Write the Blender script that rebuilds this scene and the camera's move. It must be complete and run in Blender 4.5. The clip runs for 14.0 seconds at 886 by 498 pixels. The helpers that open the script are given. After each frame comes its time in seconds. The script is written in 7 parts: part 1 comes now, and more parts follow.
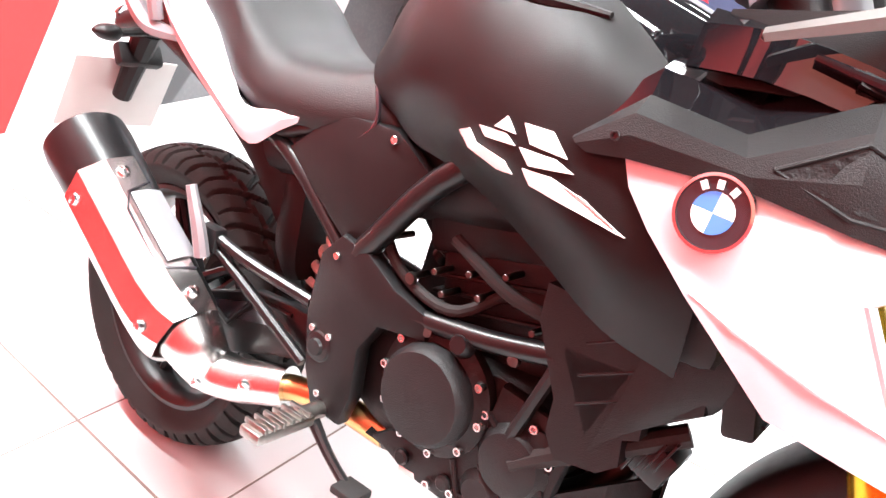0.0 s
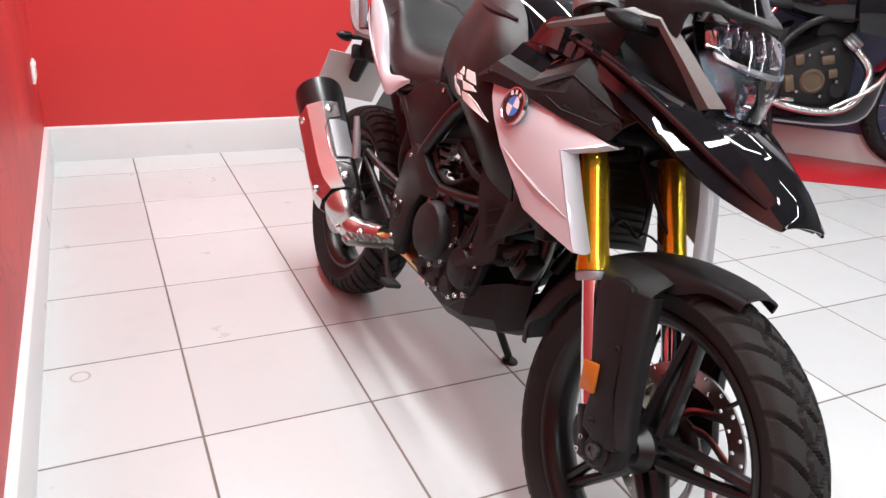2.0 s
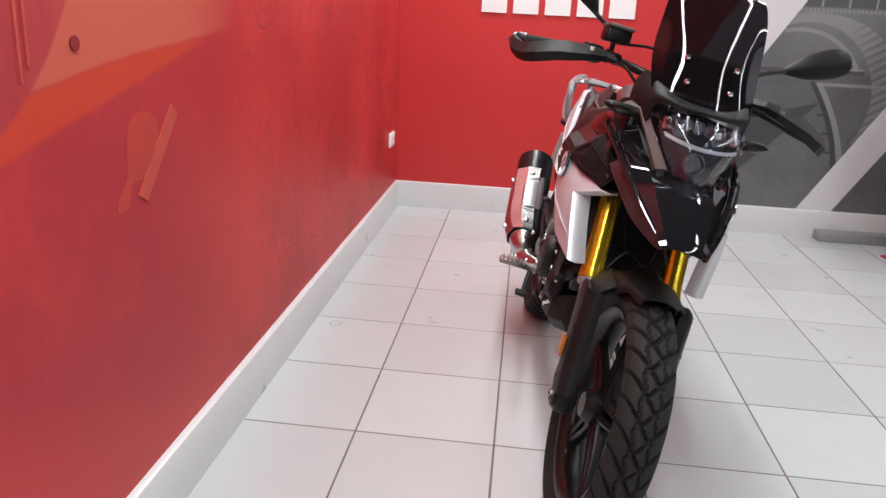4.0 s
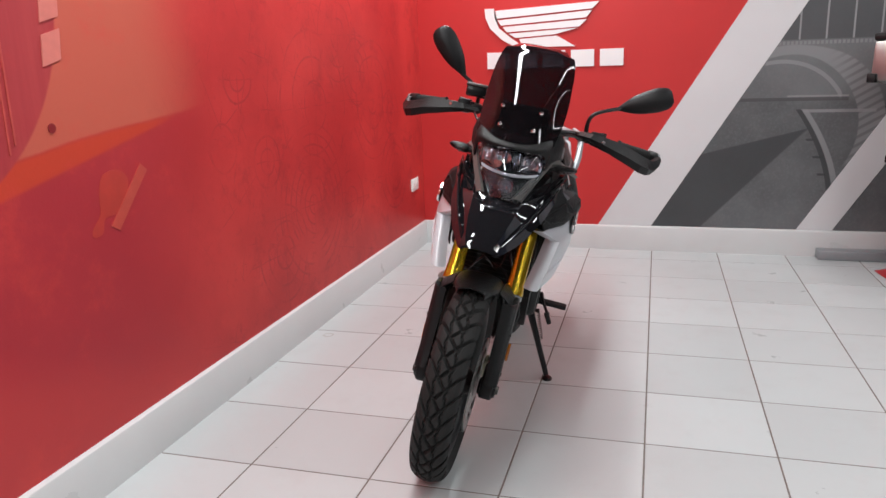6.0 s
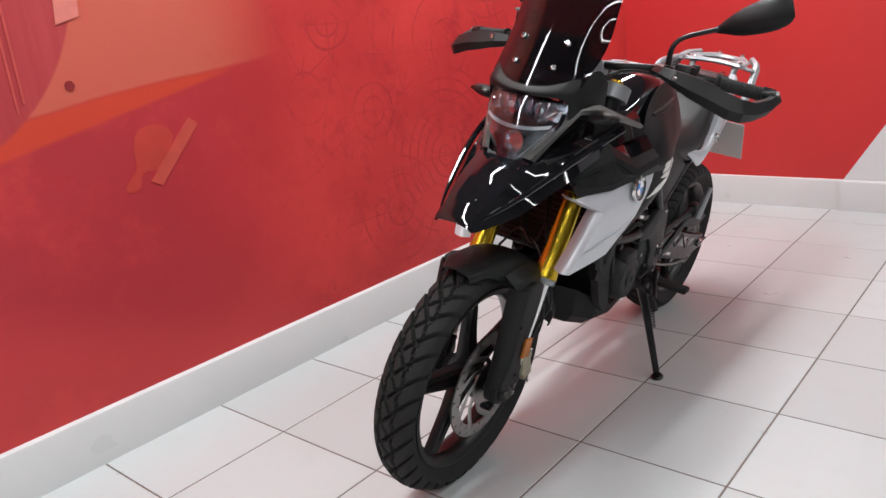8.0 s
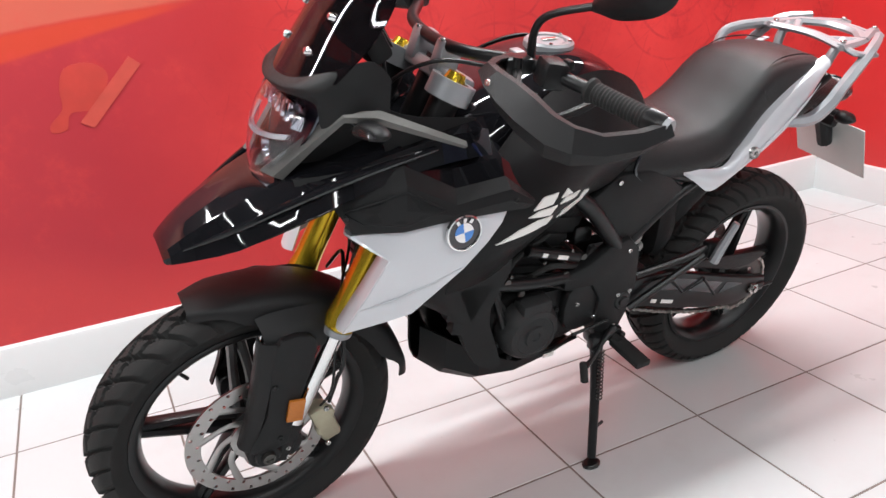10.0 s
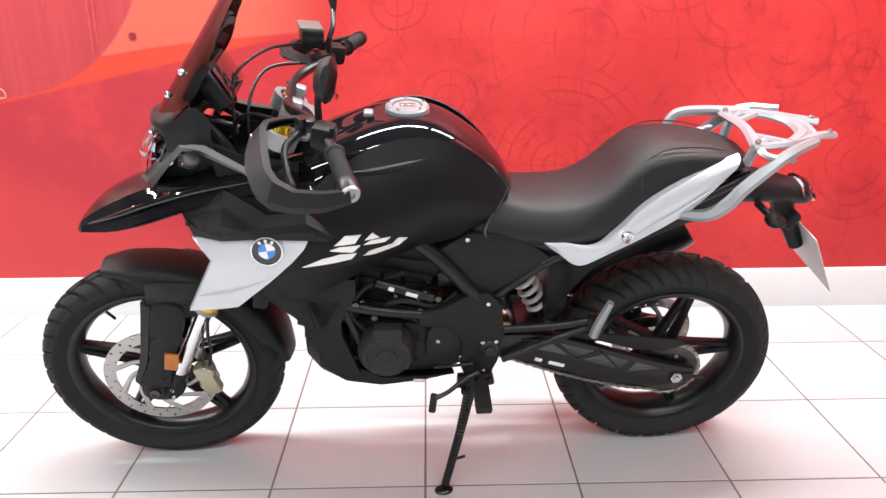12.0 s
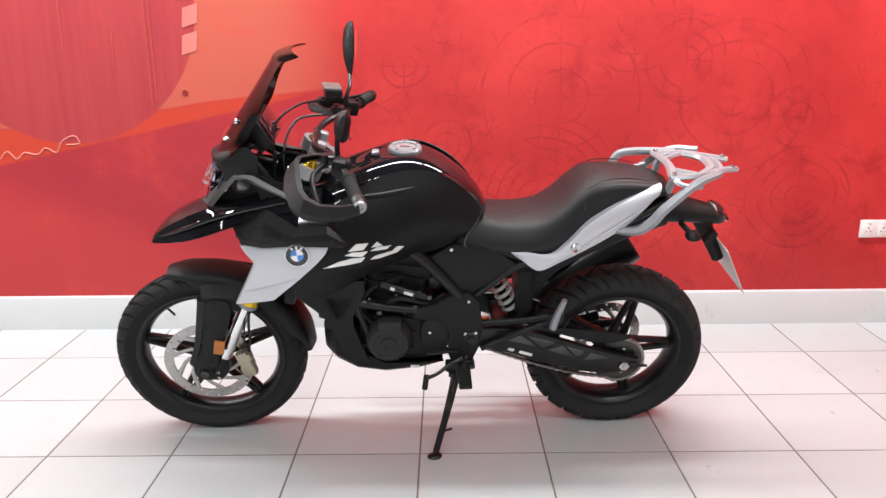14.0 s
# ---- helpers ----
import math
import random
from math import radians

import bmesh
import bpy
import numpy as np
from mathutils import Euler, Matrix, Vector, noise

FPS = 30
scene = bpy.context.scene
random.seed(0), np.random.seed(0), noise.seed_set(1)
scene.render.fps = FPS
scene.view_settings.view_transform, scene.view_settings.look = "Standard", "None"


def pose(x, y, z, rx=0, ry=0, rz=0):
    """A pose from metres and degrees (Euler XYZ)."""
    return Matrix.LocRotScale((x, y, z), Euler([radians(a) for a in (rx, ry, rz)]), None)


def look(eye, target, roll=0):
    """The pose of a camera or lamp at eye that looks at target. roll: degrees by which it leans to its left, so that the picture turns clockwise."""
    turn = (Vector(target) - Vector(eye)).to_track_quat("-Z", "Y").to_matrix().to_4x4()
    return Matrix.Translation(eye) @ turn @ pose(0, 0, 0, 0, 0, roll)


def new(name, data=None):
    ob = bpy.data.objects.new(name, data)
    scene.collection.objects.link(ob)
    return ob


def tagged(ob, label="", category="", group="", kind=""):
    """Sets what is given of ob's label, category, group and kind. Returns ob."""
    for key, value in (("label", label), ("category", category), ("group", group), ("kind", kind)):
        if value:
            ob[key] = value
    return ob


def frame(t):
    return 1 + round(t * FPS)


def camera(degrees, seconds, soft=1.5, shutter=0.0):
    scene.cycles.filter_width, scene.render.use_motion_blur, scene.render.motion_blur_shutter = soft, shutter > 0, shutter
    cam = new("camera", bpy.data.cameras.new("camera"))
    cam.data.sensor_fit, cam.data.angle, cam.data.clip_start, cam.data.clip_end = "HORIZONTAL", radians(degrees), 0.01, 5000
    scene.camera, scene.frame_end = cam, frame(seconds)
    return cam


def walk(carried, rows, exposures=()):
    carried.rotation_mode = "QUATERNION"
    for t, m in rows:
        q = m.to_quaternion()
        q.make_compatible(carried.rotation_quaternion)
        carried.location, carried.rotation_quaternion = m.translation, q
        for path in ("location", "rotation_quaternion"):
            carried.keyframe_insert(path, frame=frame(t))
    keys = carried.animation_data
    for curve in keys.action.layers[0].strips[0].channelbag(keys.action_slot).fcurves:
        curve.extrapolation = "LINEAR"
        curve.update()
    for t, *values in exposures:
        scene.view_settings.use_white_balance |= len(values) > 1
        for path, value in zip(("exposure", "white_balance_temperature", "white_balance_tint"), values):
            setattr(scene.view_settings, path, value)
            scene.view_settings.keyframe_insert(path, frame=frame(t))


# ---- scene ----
cam = camera(61.6, 14.0)
PATH = [
    (0, (-0.556, 0.896, 1.091), (0.59, -0.481, 0.203), 3.5),
    (0.2, (-0.663, 0.92, 1.087), (0.538, -0.42, 0.213), 2.9),
    (0.5, (-0.834, 0.998, 1.095), (0.434, -0.271, 0.21), 4.6),
    (1, (-1.022, 1.004, 1.107), (0.368, -0.158, 0.261), 4.5),
    (1.5, (-1.244, 0.944, 1.11), (0.292, -0.024, 0.27), 2.9),
    (2, (-1.518, 0.987, 1.135), (0.132, 0.178, 0.346), 3.8),
    (2.5, (-1.782, 0.961, 1.163), (-0.001, 0.403, 0.444), 5.1),
    (2.7, (-1.854, 0.91, 1.156), (-0.028, 0.47, 0.467), 4.8),
    (4.8, (-2.629, 0.064, 1.241), (-0.755, 0.469, 0.672), -0.1),
    (5, (-2.682, -0.021, 1.242), (-0.805, 0.402, 0.696), -1.3),
    (5.5, (-2.83, -0.227, 1.267), (-0.935, 0.147, 0.748), -3.2),
    (6, (-2.811, -0.419, 1.266), (-0.945, 0.121, 0.791), -1.8),
    (6.5, (-2.715, -0.66, 1.236), (-0.97, 0.178, 0.731), -0.8),
    (7, (-2.535, -0.797, 1.209), (-0.873, 0.184, 0.685), -2.2),
    (7.2, (-2.446, -0.862, 1.193), (-0.828, 0.187, 0.663), -3.4),
    (9.3, (-1.296, -1.14, 1.173), (-0.231, 0.426, 0.529), -4.3),
    (9.5, (-1.162, -1.193, 1.166), (-0.179, 0.418, 0.501), -3.7),
    (10, (-0.893, -1.268, 1.186), (-0.106, 0.425, 0.471), -4.1),
    (10.5, (-0.552, -1.258, 1.17), (0.096, 0.488, 0.443), -2.8),
    (11, (-0.272, -1.331, 1.193), (0.171, 0.485, 0.481), -2.4),
    (11.5, (-0.059, -1.492, 1.252), (0.093, 0.383, 0.573), -1.8),
    (12, (0.02, -1.716, 1.27), (0.056, 0.177, 0.624), -0.4),
    (12.5, (0.123, -1.879, 1.295), (0.051, 0.024, 0.683), -1.0),
    (13, (0.146, -2.013, 1.305), (0.066, -0.1, 0.728), -1.6),
    (13.5, (0.101, -2.165, 1.307), (0.091, -0.243, 0.756), -0.6),
    (14, (0.095, -2.238, 1.312), (0.086, -0.306, 0.794), -0.6),
]
walk(cam, [(t, look(eye, target, roll)) for t, eye, target, roll in PATH],
     [(0, 2.5), (0.5, 2.0), (1, 1.48), (1.7, 0.96), (2.5, 0.63), (5, 0.27), (7, 0.24), (9.3, 0.7), (10.3, 0.98), (11.5, 1.3), (12.5, 1.15), (13.3, 0.97), (14, 0.88)])

# ---- light ----
world = bpy.data.worlds.new("world")
scene.world = world
world.use_nodes = True
world.node_tree.nodes["Background"].inputs[0].default_value = (0.9, 0.95, 1.0, 1)
world.node_tree.nodes["Background"].inputs[1].default_value = 0.3

WALL_Y, WALL_X = 1.21, 2.365      # inner faces of the mural wall and of the end wall
ROOM_X0, ROOM_Y0, CEIL = -6.5, -6.2, 3.1
TILE = 0.42


# ---- materials ----
def mat(name, colour, rough=0.5, metal=0.0, grain=0.0, scale=30.0, bump=0.0, bump_scale=200.0, coat=0.0, rough_var=0.0, spec=0.5):
    m = bpy.data.materials.new(name)
    m.use_nodes = True
    nt = m.node_tree
    b = nt.nodes["Principled BSDF"]
    b.inputs["Base Color"].default_value = (*colour, 1)
    b.inputs["Roughness"].default_value = rough
    b.inputs["Metallic"].default_value = metal
    b.inputs["Coat Weight"].default_value = coat
    b.inputs["Coat Roughness"].default_value = 0.03
    b.inputs["Specular IOR Level"].default_value = spec
    tc = nt.nodes.new("ShaderNodeTexCoord")
    if grain or rough_var:
        n = nt.nodes.new("ShaderNodeTexNoise")
        n.inputs["Scale"].default_value, n.inputs["Detail"].default_value = scale, 6
        nt.links.new(tc.outputs["Object"], n.inputs["Vector"])
    if grain:
        mix = nt.nodes.new("ShaderNodeMix")
        mix.data_type = "RGBA"
        mix.inputs["A"].default_value = (*[max(0, v * (1 - grain)) for v in colour], 1)
        mix.inputs["B"].default_value = (*[min(1, v * (1 + grain)) for v in colour], 1)
        nt.links.new(n.outputs["Fac"], mix.inputs["Factor"])
        nt.links.new(mix.outputs["Result"], b.inputs["Base Color"])
    if rough_var:
        mr = nt.nodes.new("ShaderNodeMapRange")
        mr.inputs["To Min"].default_value, mr.inputs["To Max"].default_value = max(0, rough - rough_var), min(1, rough + rough_var)
        nt.links.new(n.outputs["Fac"], mr.inputs["Value"])
        nt.links.new(mr.outputs["Result"], b.inputs["Roughness"])
    if bump:
        n2 = nt.nodes.new("ShaderNodeTexNoise")
        n2.inputs["Scale"].default_value, n2.inputs["Detail"].default_value = bump_scale, 3
        nt.links.new(tc.outputs["Object"], n2.inputs["Vector"])
        bp = nt.nodes.new("ShaderNodeBump")
        bp.inputs["Strength"].default_value, bp.inputs["Distance"].default_value = bump, 0.002
        nt.links.new(n2.outputs["Fac"], bp.inputs["Height"])
        nt.links.new(bp.outputs["Normal"], b.inputs["Normal"])
    return m


def glass(name, colour, rough=0.02, ior=1.45, transmission=1.0):
    m = mat(name, colour, rough)
    b = m.node_tree.nodes["Principled BSDF"]
    b.inputs["Transmission Weight"].default_value = transmission
    b.inputs["IOR"].default_value = ior
    return m


def glow(name, colour, strength):
    m = mat(name, colour, 0.5)
    b = m.node_tree.nodes["Principled BSDF"]
    b.inputs["Emission Color"].default_value = (*colour, 1)
    b.inputs["Emission Strength"].default_value = strength
    return m


M_GLOSS = mat("gloss_black_paint", (0.007, 0.007, 0.0085), 0.035, rough_var=0.015, scale=8, spec=0.55)
M_MATTE = mat("matte_black_plastic", (0.0085, 0.0085, 0.009), 0.42, grain=0.25, scale=14, bump=0.25, bump_scale=900, rough_var=0.06, spec=0.22)
M_SATIN = mat("satin_black_panel", (0.0075, 0.0072, 0.0075), 0.36, grain=0.2, scale=14, bump=0.2, bump_scale=900, rough_var=0.06, spec=0.17)
M_PLAST = mat("textured_black_plastic", (0.010, 0.010, 0.0105), 0.46, grain=0.2, scale=18, bump=0.35, bump_scale=700, rough_var=0.06, spec=0.22)
M_FRAME = mat("satin_black_metal", (0.007, 0.007, 0.0075), 0.32, grain=0.2, scale=25, rough_var=0.08, spec=0.35)
M_ENGINE = mat("cast_black_metal", (0.010, 0.010, 0.0105), 0.45, grain=0.35, scale=30, bump=0.4, bump_scale=500, rough_var=0.1, spec=0.25)
M_COVER = mat("grey_cast_cover", (0.018, 0.018, 0.0185), 0.5, grain=0.3, scale=40, bump=0.4, bump_scale=500, rough_var=0.08, spec=0.3)
M_SEAT = mat("seat_vinyl", (0.013, 0.013, 0.0135), 0.40, grain=0.2, scale=12, bump=0.5, bump_scale=600, rough_var=0.05, spec=0.3)
M_GRILLE = mat("vent_grille_plastic", (0.004, 0.004, 0.0045), 0.55, bump=1.0, bump_scale=140, spec=0.25)
M_RUBBER = mat("tyre_rubber", (0.016, 0.0155, 0.0152), 0.7, grain=0.35, scale=20, bump=0.3, bump_scale=300, rough_var=0.08, spec=0.25)
M_WHITE = mat("pearl_silver_paint", (0.56, 0.57, 0.60), 0.3, metal=0.15, grain=0.03, scale=600, coat=0.5)
M_ALU = mat("silver_painted_alloy", (0.30, 0.308, 0.322), 0.4, metal=0.45, grain=0.06, scale=60, rough_var=0.08)
M_STEEL = mat("brushed_steel", (0.62, 0.61, 0.60), 0.24, metal=1.0, grain=0.04, scale=25, rough_var=0.03)
M_DARKSTEEL = mat("dark_oiled_steel", (0.10, 0.095, 0.09), 0.38, metal=1.0, grain=0.3, scale=90)
M_DISC = mat("satin_grey_disc_steel", (0.42, 0.41, 0.40), 0.30, metal=1.0, grain=0.08, scale=40, rough_var=0.05)
M_CHAIN = mat("grey_chain_steel", (0.30, 0.29, 0.27), 0.36, metal=1.0, grain=0.2, scale=120)
M_CHROME = mat("polished_chrome", (0.80, 0.80, 0.80), 0.08, metal=1.0)
M_GOLD = mat("gold_anodised", (0.62, 0.42, 0.03), 0.22, metal=0.85, grain=0.06, scale=90, rough_var=0.05)
M_BRASS = mat("heat_tinted_pipe", (0.62, 0.38, 0.16), 0.3, metal=1.0, grain=0.25, scale=25)
M_CALIPER = mat("champagne_caliper", (0.40, 0.37, 0.27), 0.4, metal=0.6, grain=0.12, scale=60)
M_GREY = mat("titanium_grey_paint", (0.13, 0.127, 0.12), 0.42, metal=0.3, grain=0.1, scale=200)
M_DECAL = mat("white_decal", (0.78, 0.76, 0.73), 0.45)
M_BLUE = mat("emblem_blue", (0.05, 0.22, 0.62), 0.2, coat=0.6)
M_EWHITE = mat("emblem_white", (0.82, 0.82, 0.82), 0.2, coat=0.6)
M_EBLACK = mat("emblem_black", (0.02, 0.02, 0.025), 0.2, coat=0.6)
M_AMBER = mat("amber_reflector", (0.42, 0.135, 0.018), 0.25, grain=0.2, scale=300)
M_RED = mat("red_lens", (0.5, 0.02, 0.02), 0.2, coat=0.5)
M_LENS = glass("clear_lens", (0.95, 0.97, 1.0), 0.02)
M_SMOKE = glass("smoked_acrylic", (0.030, 0.024, 0.030), 0.02, 1.45, 0.9)
M_SMOKE.node_tree.nodes["Principled BSDF"].inputs["Specular IOR Level"].default_value = 0.35
M_LAMPIN = mat("lamp_reflector", (0.46, 0.48, 0.53), 0.12, metal=1.0, grain=0.2, scale=50)
M_GUIDE = mat("frosted_light_guide", (0.36, 0.38, 0.41), 0.25)
M_LAMPBACK = mat("lamp_chamber", (0.07, 0.076, 0.09), 0.22, metal=1.0, grain=0.3, scale=60)
M_SPRING = mat("white_spring_paint", (0.75, 0.74, 0.72), 0.35)
M_SCREENGLASS = mat("display_glass", (0.01, 0.01, 0.012), 0.06, coat=1.0)
M_PLATE = mat("licence_plate_grey", (0.55, 0.55, 0.53), 0.45, grain=0.05)
M_MIRROR = mat("mirror_glass", (0.85, 0.86, 0.88), 0.02, metal=1.0)


# ---- building helpers ----
def part(name, bm, material, parent=None, label="", angle=35.0):
    """One mesh object under a thing or a part."""
    bmesh.ops.remove_doubles(bm, verts=bm.verts, dist=1e-6)
    bmesh.ops.recalc_face_normals(bm, faces=bm.faces)
    me = bpy.data.meshes.new(name)
    for f in bm.faces:
        f.smooth = True
    bm.to_mesh(me)
    bm.free()
    me.set_sharp_from_angle(angle=radians(angle))
    me.materials.append(material)
    ob = new(name, me)
    if parent is not None:
        ob.parent = parent
    if label:
        tagged(ob, label)
    return ob


def empty(name, m, label, category, group="", kind=""):
    ob = new(name)
    ob.empty_display_size = 0.1
    ob.matrix_world = m
    return tagged(ob, label, category, group, kind)


def join(*bms):
    out = bmesh.new()
    for b in bms:
        me = bpy.data.meshes.new("tmp")
        b.to_mesh(me)
        b.free()
        out.from_mesh(me)
        bpy.data.meshes.remove(me)
    return out


def moved(bm, m):
    bmesh.ops.transform(bm, matrix=m, verts=bm.verts)
    return bm


def flipped(bm):
    """A copy mirrored to the other side of the machine."""
    b = bm.copy()
    for v in b.verts:
        v.co.y = -v.co.y
    bmesh.ops.reverse_faces(b, faces=b.faces)
    return b


def box(c, s, bevel=0.0, rot=(0, 0, 0), seg=2):
    bm = bmesh.new()
    bmesh.ops.create_cube(bm, size=1.0)
    bmesh.ops.scale(bm, vec=s, verts=bm.verts)
    if bevel:
        bmesh.ops.bevel(bm, geom=bm.edges[:], offset=bevel, segments=seg, profile=0.5, affect="EDGES")
    return moved(bm, pose(*c, *rot))


def spline(pts, n=6, closed=False):
    """Catmull-Rom through the points."""
    p = np.array(pts, float)
    k = len(p)
    out = []
    for i in range(k if closed else k - 1):
        if closed:
            a, b, c, d = (p[(i + j - 1) % k] for j in range(4))
        else:
            b, c = p[i], p[i + 1]
            a = p[i - 1] if i else 2 * b - c
            d = p[i + 2] if i + 2 < k else 2 * c - b
        for j in range(n):
            t = j / n
            out.append(0.5 * ((2 * b) + (c - a) * t + (2 * a - 5 * b + 4 * c - d) * t * t + (3 * b - a - 3 * c + d) * t ** 3))
    if not closed:
        out.append(p[-1])
    return np.array(out)


def grid(bm, P, close_u=False, close_v=False):
    P = np.asarray(P, float)
    r, c = P.shape[:2]
    vs = [[bm.verts.new(P[i, j]) for j in range(c)] for i in range(r)]
    for i in range(r if close_u else r - 1):
        for j in range(c if close_v else c - 1):
            q = [vs[i][j], vs[(i + 1) % r][j], vs[(i + 1) % r][(j + 1) % c], vs[i][(j + 1) % c]]
            q = list(dict.fromkeys(q))
            if len(q) > 2:
                bm.faces.new(q)
    return vs


def tube(path, r, n=10, smooth=0, closed=False):
    """A round bar along a path; r is one radius or one for each point."""
    p = np.array(path, float)
    rr = np.full(len(p), r, float) if np.isscalar(r) else np.array(r, float)
    if smooth:
        q = spline(np.c_[p, rr], smooth, closed)
        p, rr = q[:, :3], q[:, 3]
    k = len(p)
    tang = np.array([(p[(i + 1) % k] - p[i - 1]) if closed or 0 < i < k - 1 else (p[1] - p[0] if i == 0 else p[-1] - p[-2]) for i in range(k)])
    tang /= np.linalg.norm(tang, axis=1)[:, None] + 1e-12
    ref = np.array([0, 0, 1.0]) if abs(tang[0][2]) < 0.9 else np.array([1.0, 0, 0])
    nrm = np.cross(tang[0], ref)
    nrm /= np.linalg.norm(nrm)
    rings = []
    for i in range(k):
        nrm = nrm - tang[i] * (nrm @ tang[i])
        nrm /= np.linalg.norm(nrm) + 1e-12
        bi = np.cross(tang[i], nrm)
        a = np.arange(n) * 2 * np.pi / n
        rings.append(p[i] + rr[i] * (np.cos(a)[:, None] * nrm + np.sin(a)[:, None] * bi))
    bm = bmesh.new()
    vs = grid(bm, rings, closed, True)
    if not closed:
        bm.faces.new(vs[0][::-1])
        bm.faces.new(vs[-1])
    return bm


def lathe(profile, origin=(0, 0, 0), axis=(0, 1, 0), n=48, closed=False):
    """Turns (radius, height) pairs about an axis through origin."""
    a = np.array(axis, float)
    a /= np.linalg.norm(a)
    ref = np.array([0, 0, 1.0]) if abs(a[2]) < 0.9 else np.array([1.0, 0, 0])
    u = np.cross(a, ref)
    u /= np.linalg.norm(u)
    w = np.cross(a, u)
    th = np.arange(n) * 2 * np.pi / n
    ring = np.cos(th)[:, None] * u + np.sin(th)[:, None] * w
    P = [np.array(origin) + h * a + max(r, 1e-5) * ring for r, h in profile]
    bm = bmesh.new()
    vs = grid(bm, P, closed, True)
    if not closed:
        for row in (vs[0], vs[-1]):
            bm.faces.new(row)
    return bm


def rod(p, q, r, r2=None, n=20, bevel=0.0):
    p, q = np.array(p, float), np.array(q, float)
    h = np.linalg.norm(q - p)
    r2 = r if r2 is None else r2
    b = min(bevel, h / 2.1, r, r2)
    prof = [(r - b, 0), (r, b), (r2, h - b), (r2 - b, h)] if b else [(r, 0), (r2, h)]
    return lathe(prof, p, q - p, n)


def plate(outline, y0, y1, bevel=0.0, smooth=0, place=None):
    """A flat outline in x and z, given thickness from y0 to y1."""
    pts = spline(np.array(outline, float), smooth, True) if smooth else np.array(outline, float)
    bm = bmesh.new()
    a = [bm.verts.new((x, y0, z)) for x, z in pts]
    b = [bm.verts.new((x, y1, z)) for x, z in pts]
    bm.faces.new(a)
    bm.faces.new(b[::-1])
    for i in range(len(a)):
        j = (i + 1) % len(a)
        bm.faces.new((a[i], b[i], b[j], a[j]))
    bmesh.ops.recalc_face_normals(bm, faces=bm.faces)
    if bevel:
        rim = [e for e in bm.edges if abs(e.verts[0].co.y - e.verts[1].co.y) < 1e-7]
        bmesh.ops.bevel(bm, geom=rim, offset=bevel, segments=2, profile=0.5, affect="EDGES")
    bmesh.ops.triangulate(bm, faces=[f for f in bm.faces if len(f.verts) > 4])
    return moved(bm, place) if place is not None else bm


def resample(rows, nu, nv):
    P = np.array(rows, float)
    P = np.array([spline(r, nv) for r in P]) if nv > 1 else P
    if nu > 1:
        P = np.stack([spline(P[:, j], nu) for j in range(P.shape[1])], 1)
    return P


def shell(rows, thick=0.004, nu=5, nv=5):
    """A curved panel through rows of points, with thickness towards its back."""
    P = resample(rows, nu, nv)
    du = np.gradient(P, axis=0)
    dv = np.gradient(P, axis=1)
    n = np.cross(du, dv)
    n /= np.linalg.norm(n, axis=2)[..., None] + 1e-12
    Q = P - n * thick
    bm = bmesh.new()
    r, c = P.shape[:2]
    a = grid(bm, P)
    b = grid(bm, Q)
    edge = [(0, j) for j in range(c)] + [(i, c - 1) for i in range(1, r)] + [(r - 1, j) for j in range(c - 2, -1, -1)] + [(i, 0) for i in range(r - 2, 0, -1)]
    for k in range(len(edge)):
        (i, j), (i2, j2) = edge[k], edge[(k + 1) % len(edge)]
        try:
            bm.faces.new((a[i][j], a[i2][j2], b[i2][j2], b[i][j]))
        except ValueError:
            pass
    return bm


def loft(sections, n=6, m=3):
    """A closed skin through rings of points, capped at both ends."""
    S = np.array(sections, float)
    S = np.array([spline(s, m, True) for s in S]) if m > 1 else S
    if n > 1:
        S = np.stack([spline(S[:, j], n) for j in range(S.shape[1])], 1)
    bm = bmesh.new()
    vs = grid(bm, S, False, True)
    bm.faces.new(vs[0][::-1])
    bm.faces.new(vs[-1])
    return bm


def ring_half(x, pts, tilt=0.0):
    """A ring across the machine at x from half a profile of (y, z), mirrored; tilt leans it in x with height."""
    zs = [z for _, z in pts]
    z0 = sum(zs) / len(zs)
    one = [(x + tilt * (z - z0), y, z) for y, z in pts]
    two = [(x + tilt * (z - z0), -y, z) for y, z in reversed(pts) if abs(y) > 1e-6]
    return one + two


# ---- the room ----
def math_node(nt, op, a, b=None, c=None, clamp=False):
    n = nt.nodes.new("ShaderNodeMath")
    n.operation, n.use_clamp = op, clamp
    for k, v in enumerate((a, b, c)):
        if v is None:
            continue
        if isinstance(v, (int, float)):
            n.inputs[k].default_value = v
        else:
            nt.links.new(v, n.inputs[k])
    return n.outputs[0]


def ramp_node(nt, v, lo, hi):
    """0 below lo, 1 above hi (or the other way round), smooth between."""
    n = nt.nodes.new("ShaderNodeMapRange")
    n.interpolation_type = "SMOOTHSTEP"
    nt.links.new(v, n.inputs["Value"])
    if lo < hi:
        n.inputs["From Min"].default_value, n.inputs["From Max"].default_value = lo, hi
    else:
        n.inputs["From Min"].default_value, n.inputs["From Max"].default_value = hi, lo
        n.inputs["To Min"].default_value, n.inputs["To Max"].default_value = 1, 0
    return n.outputs[0]


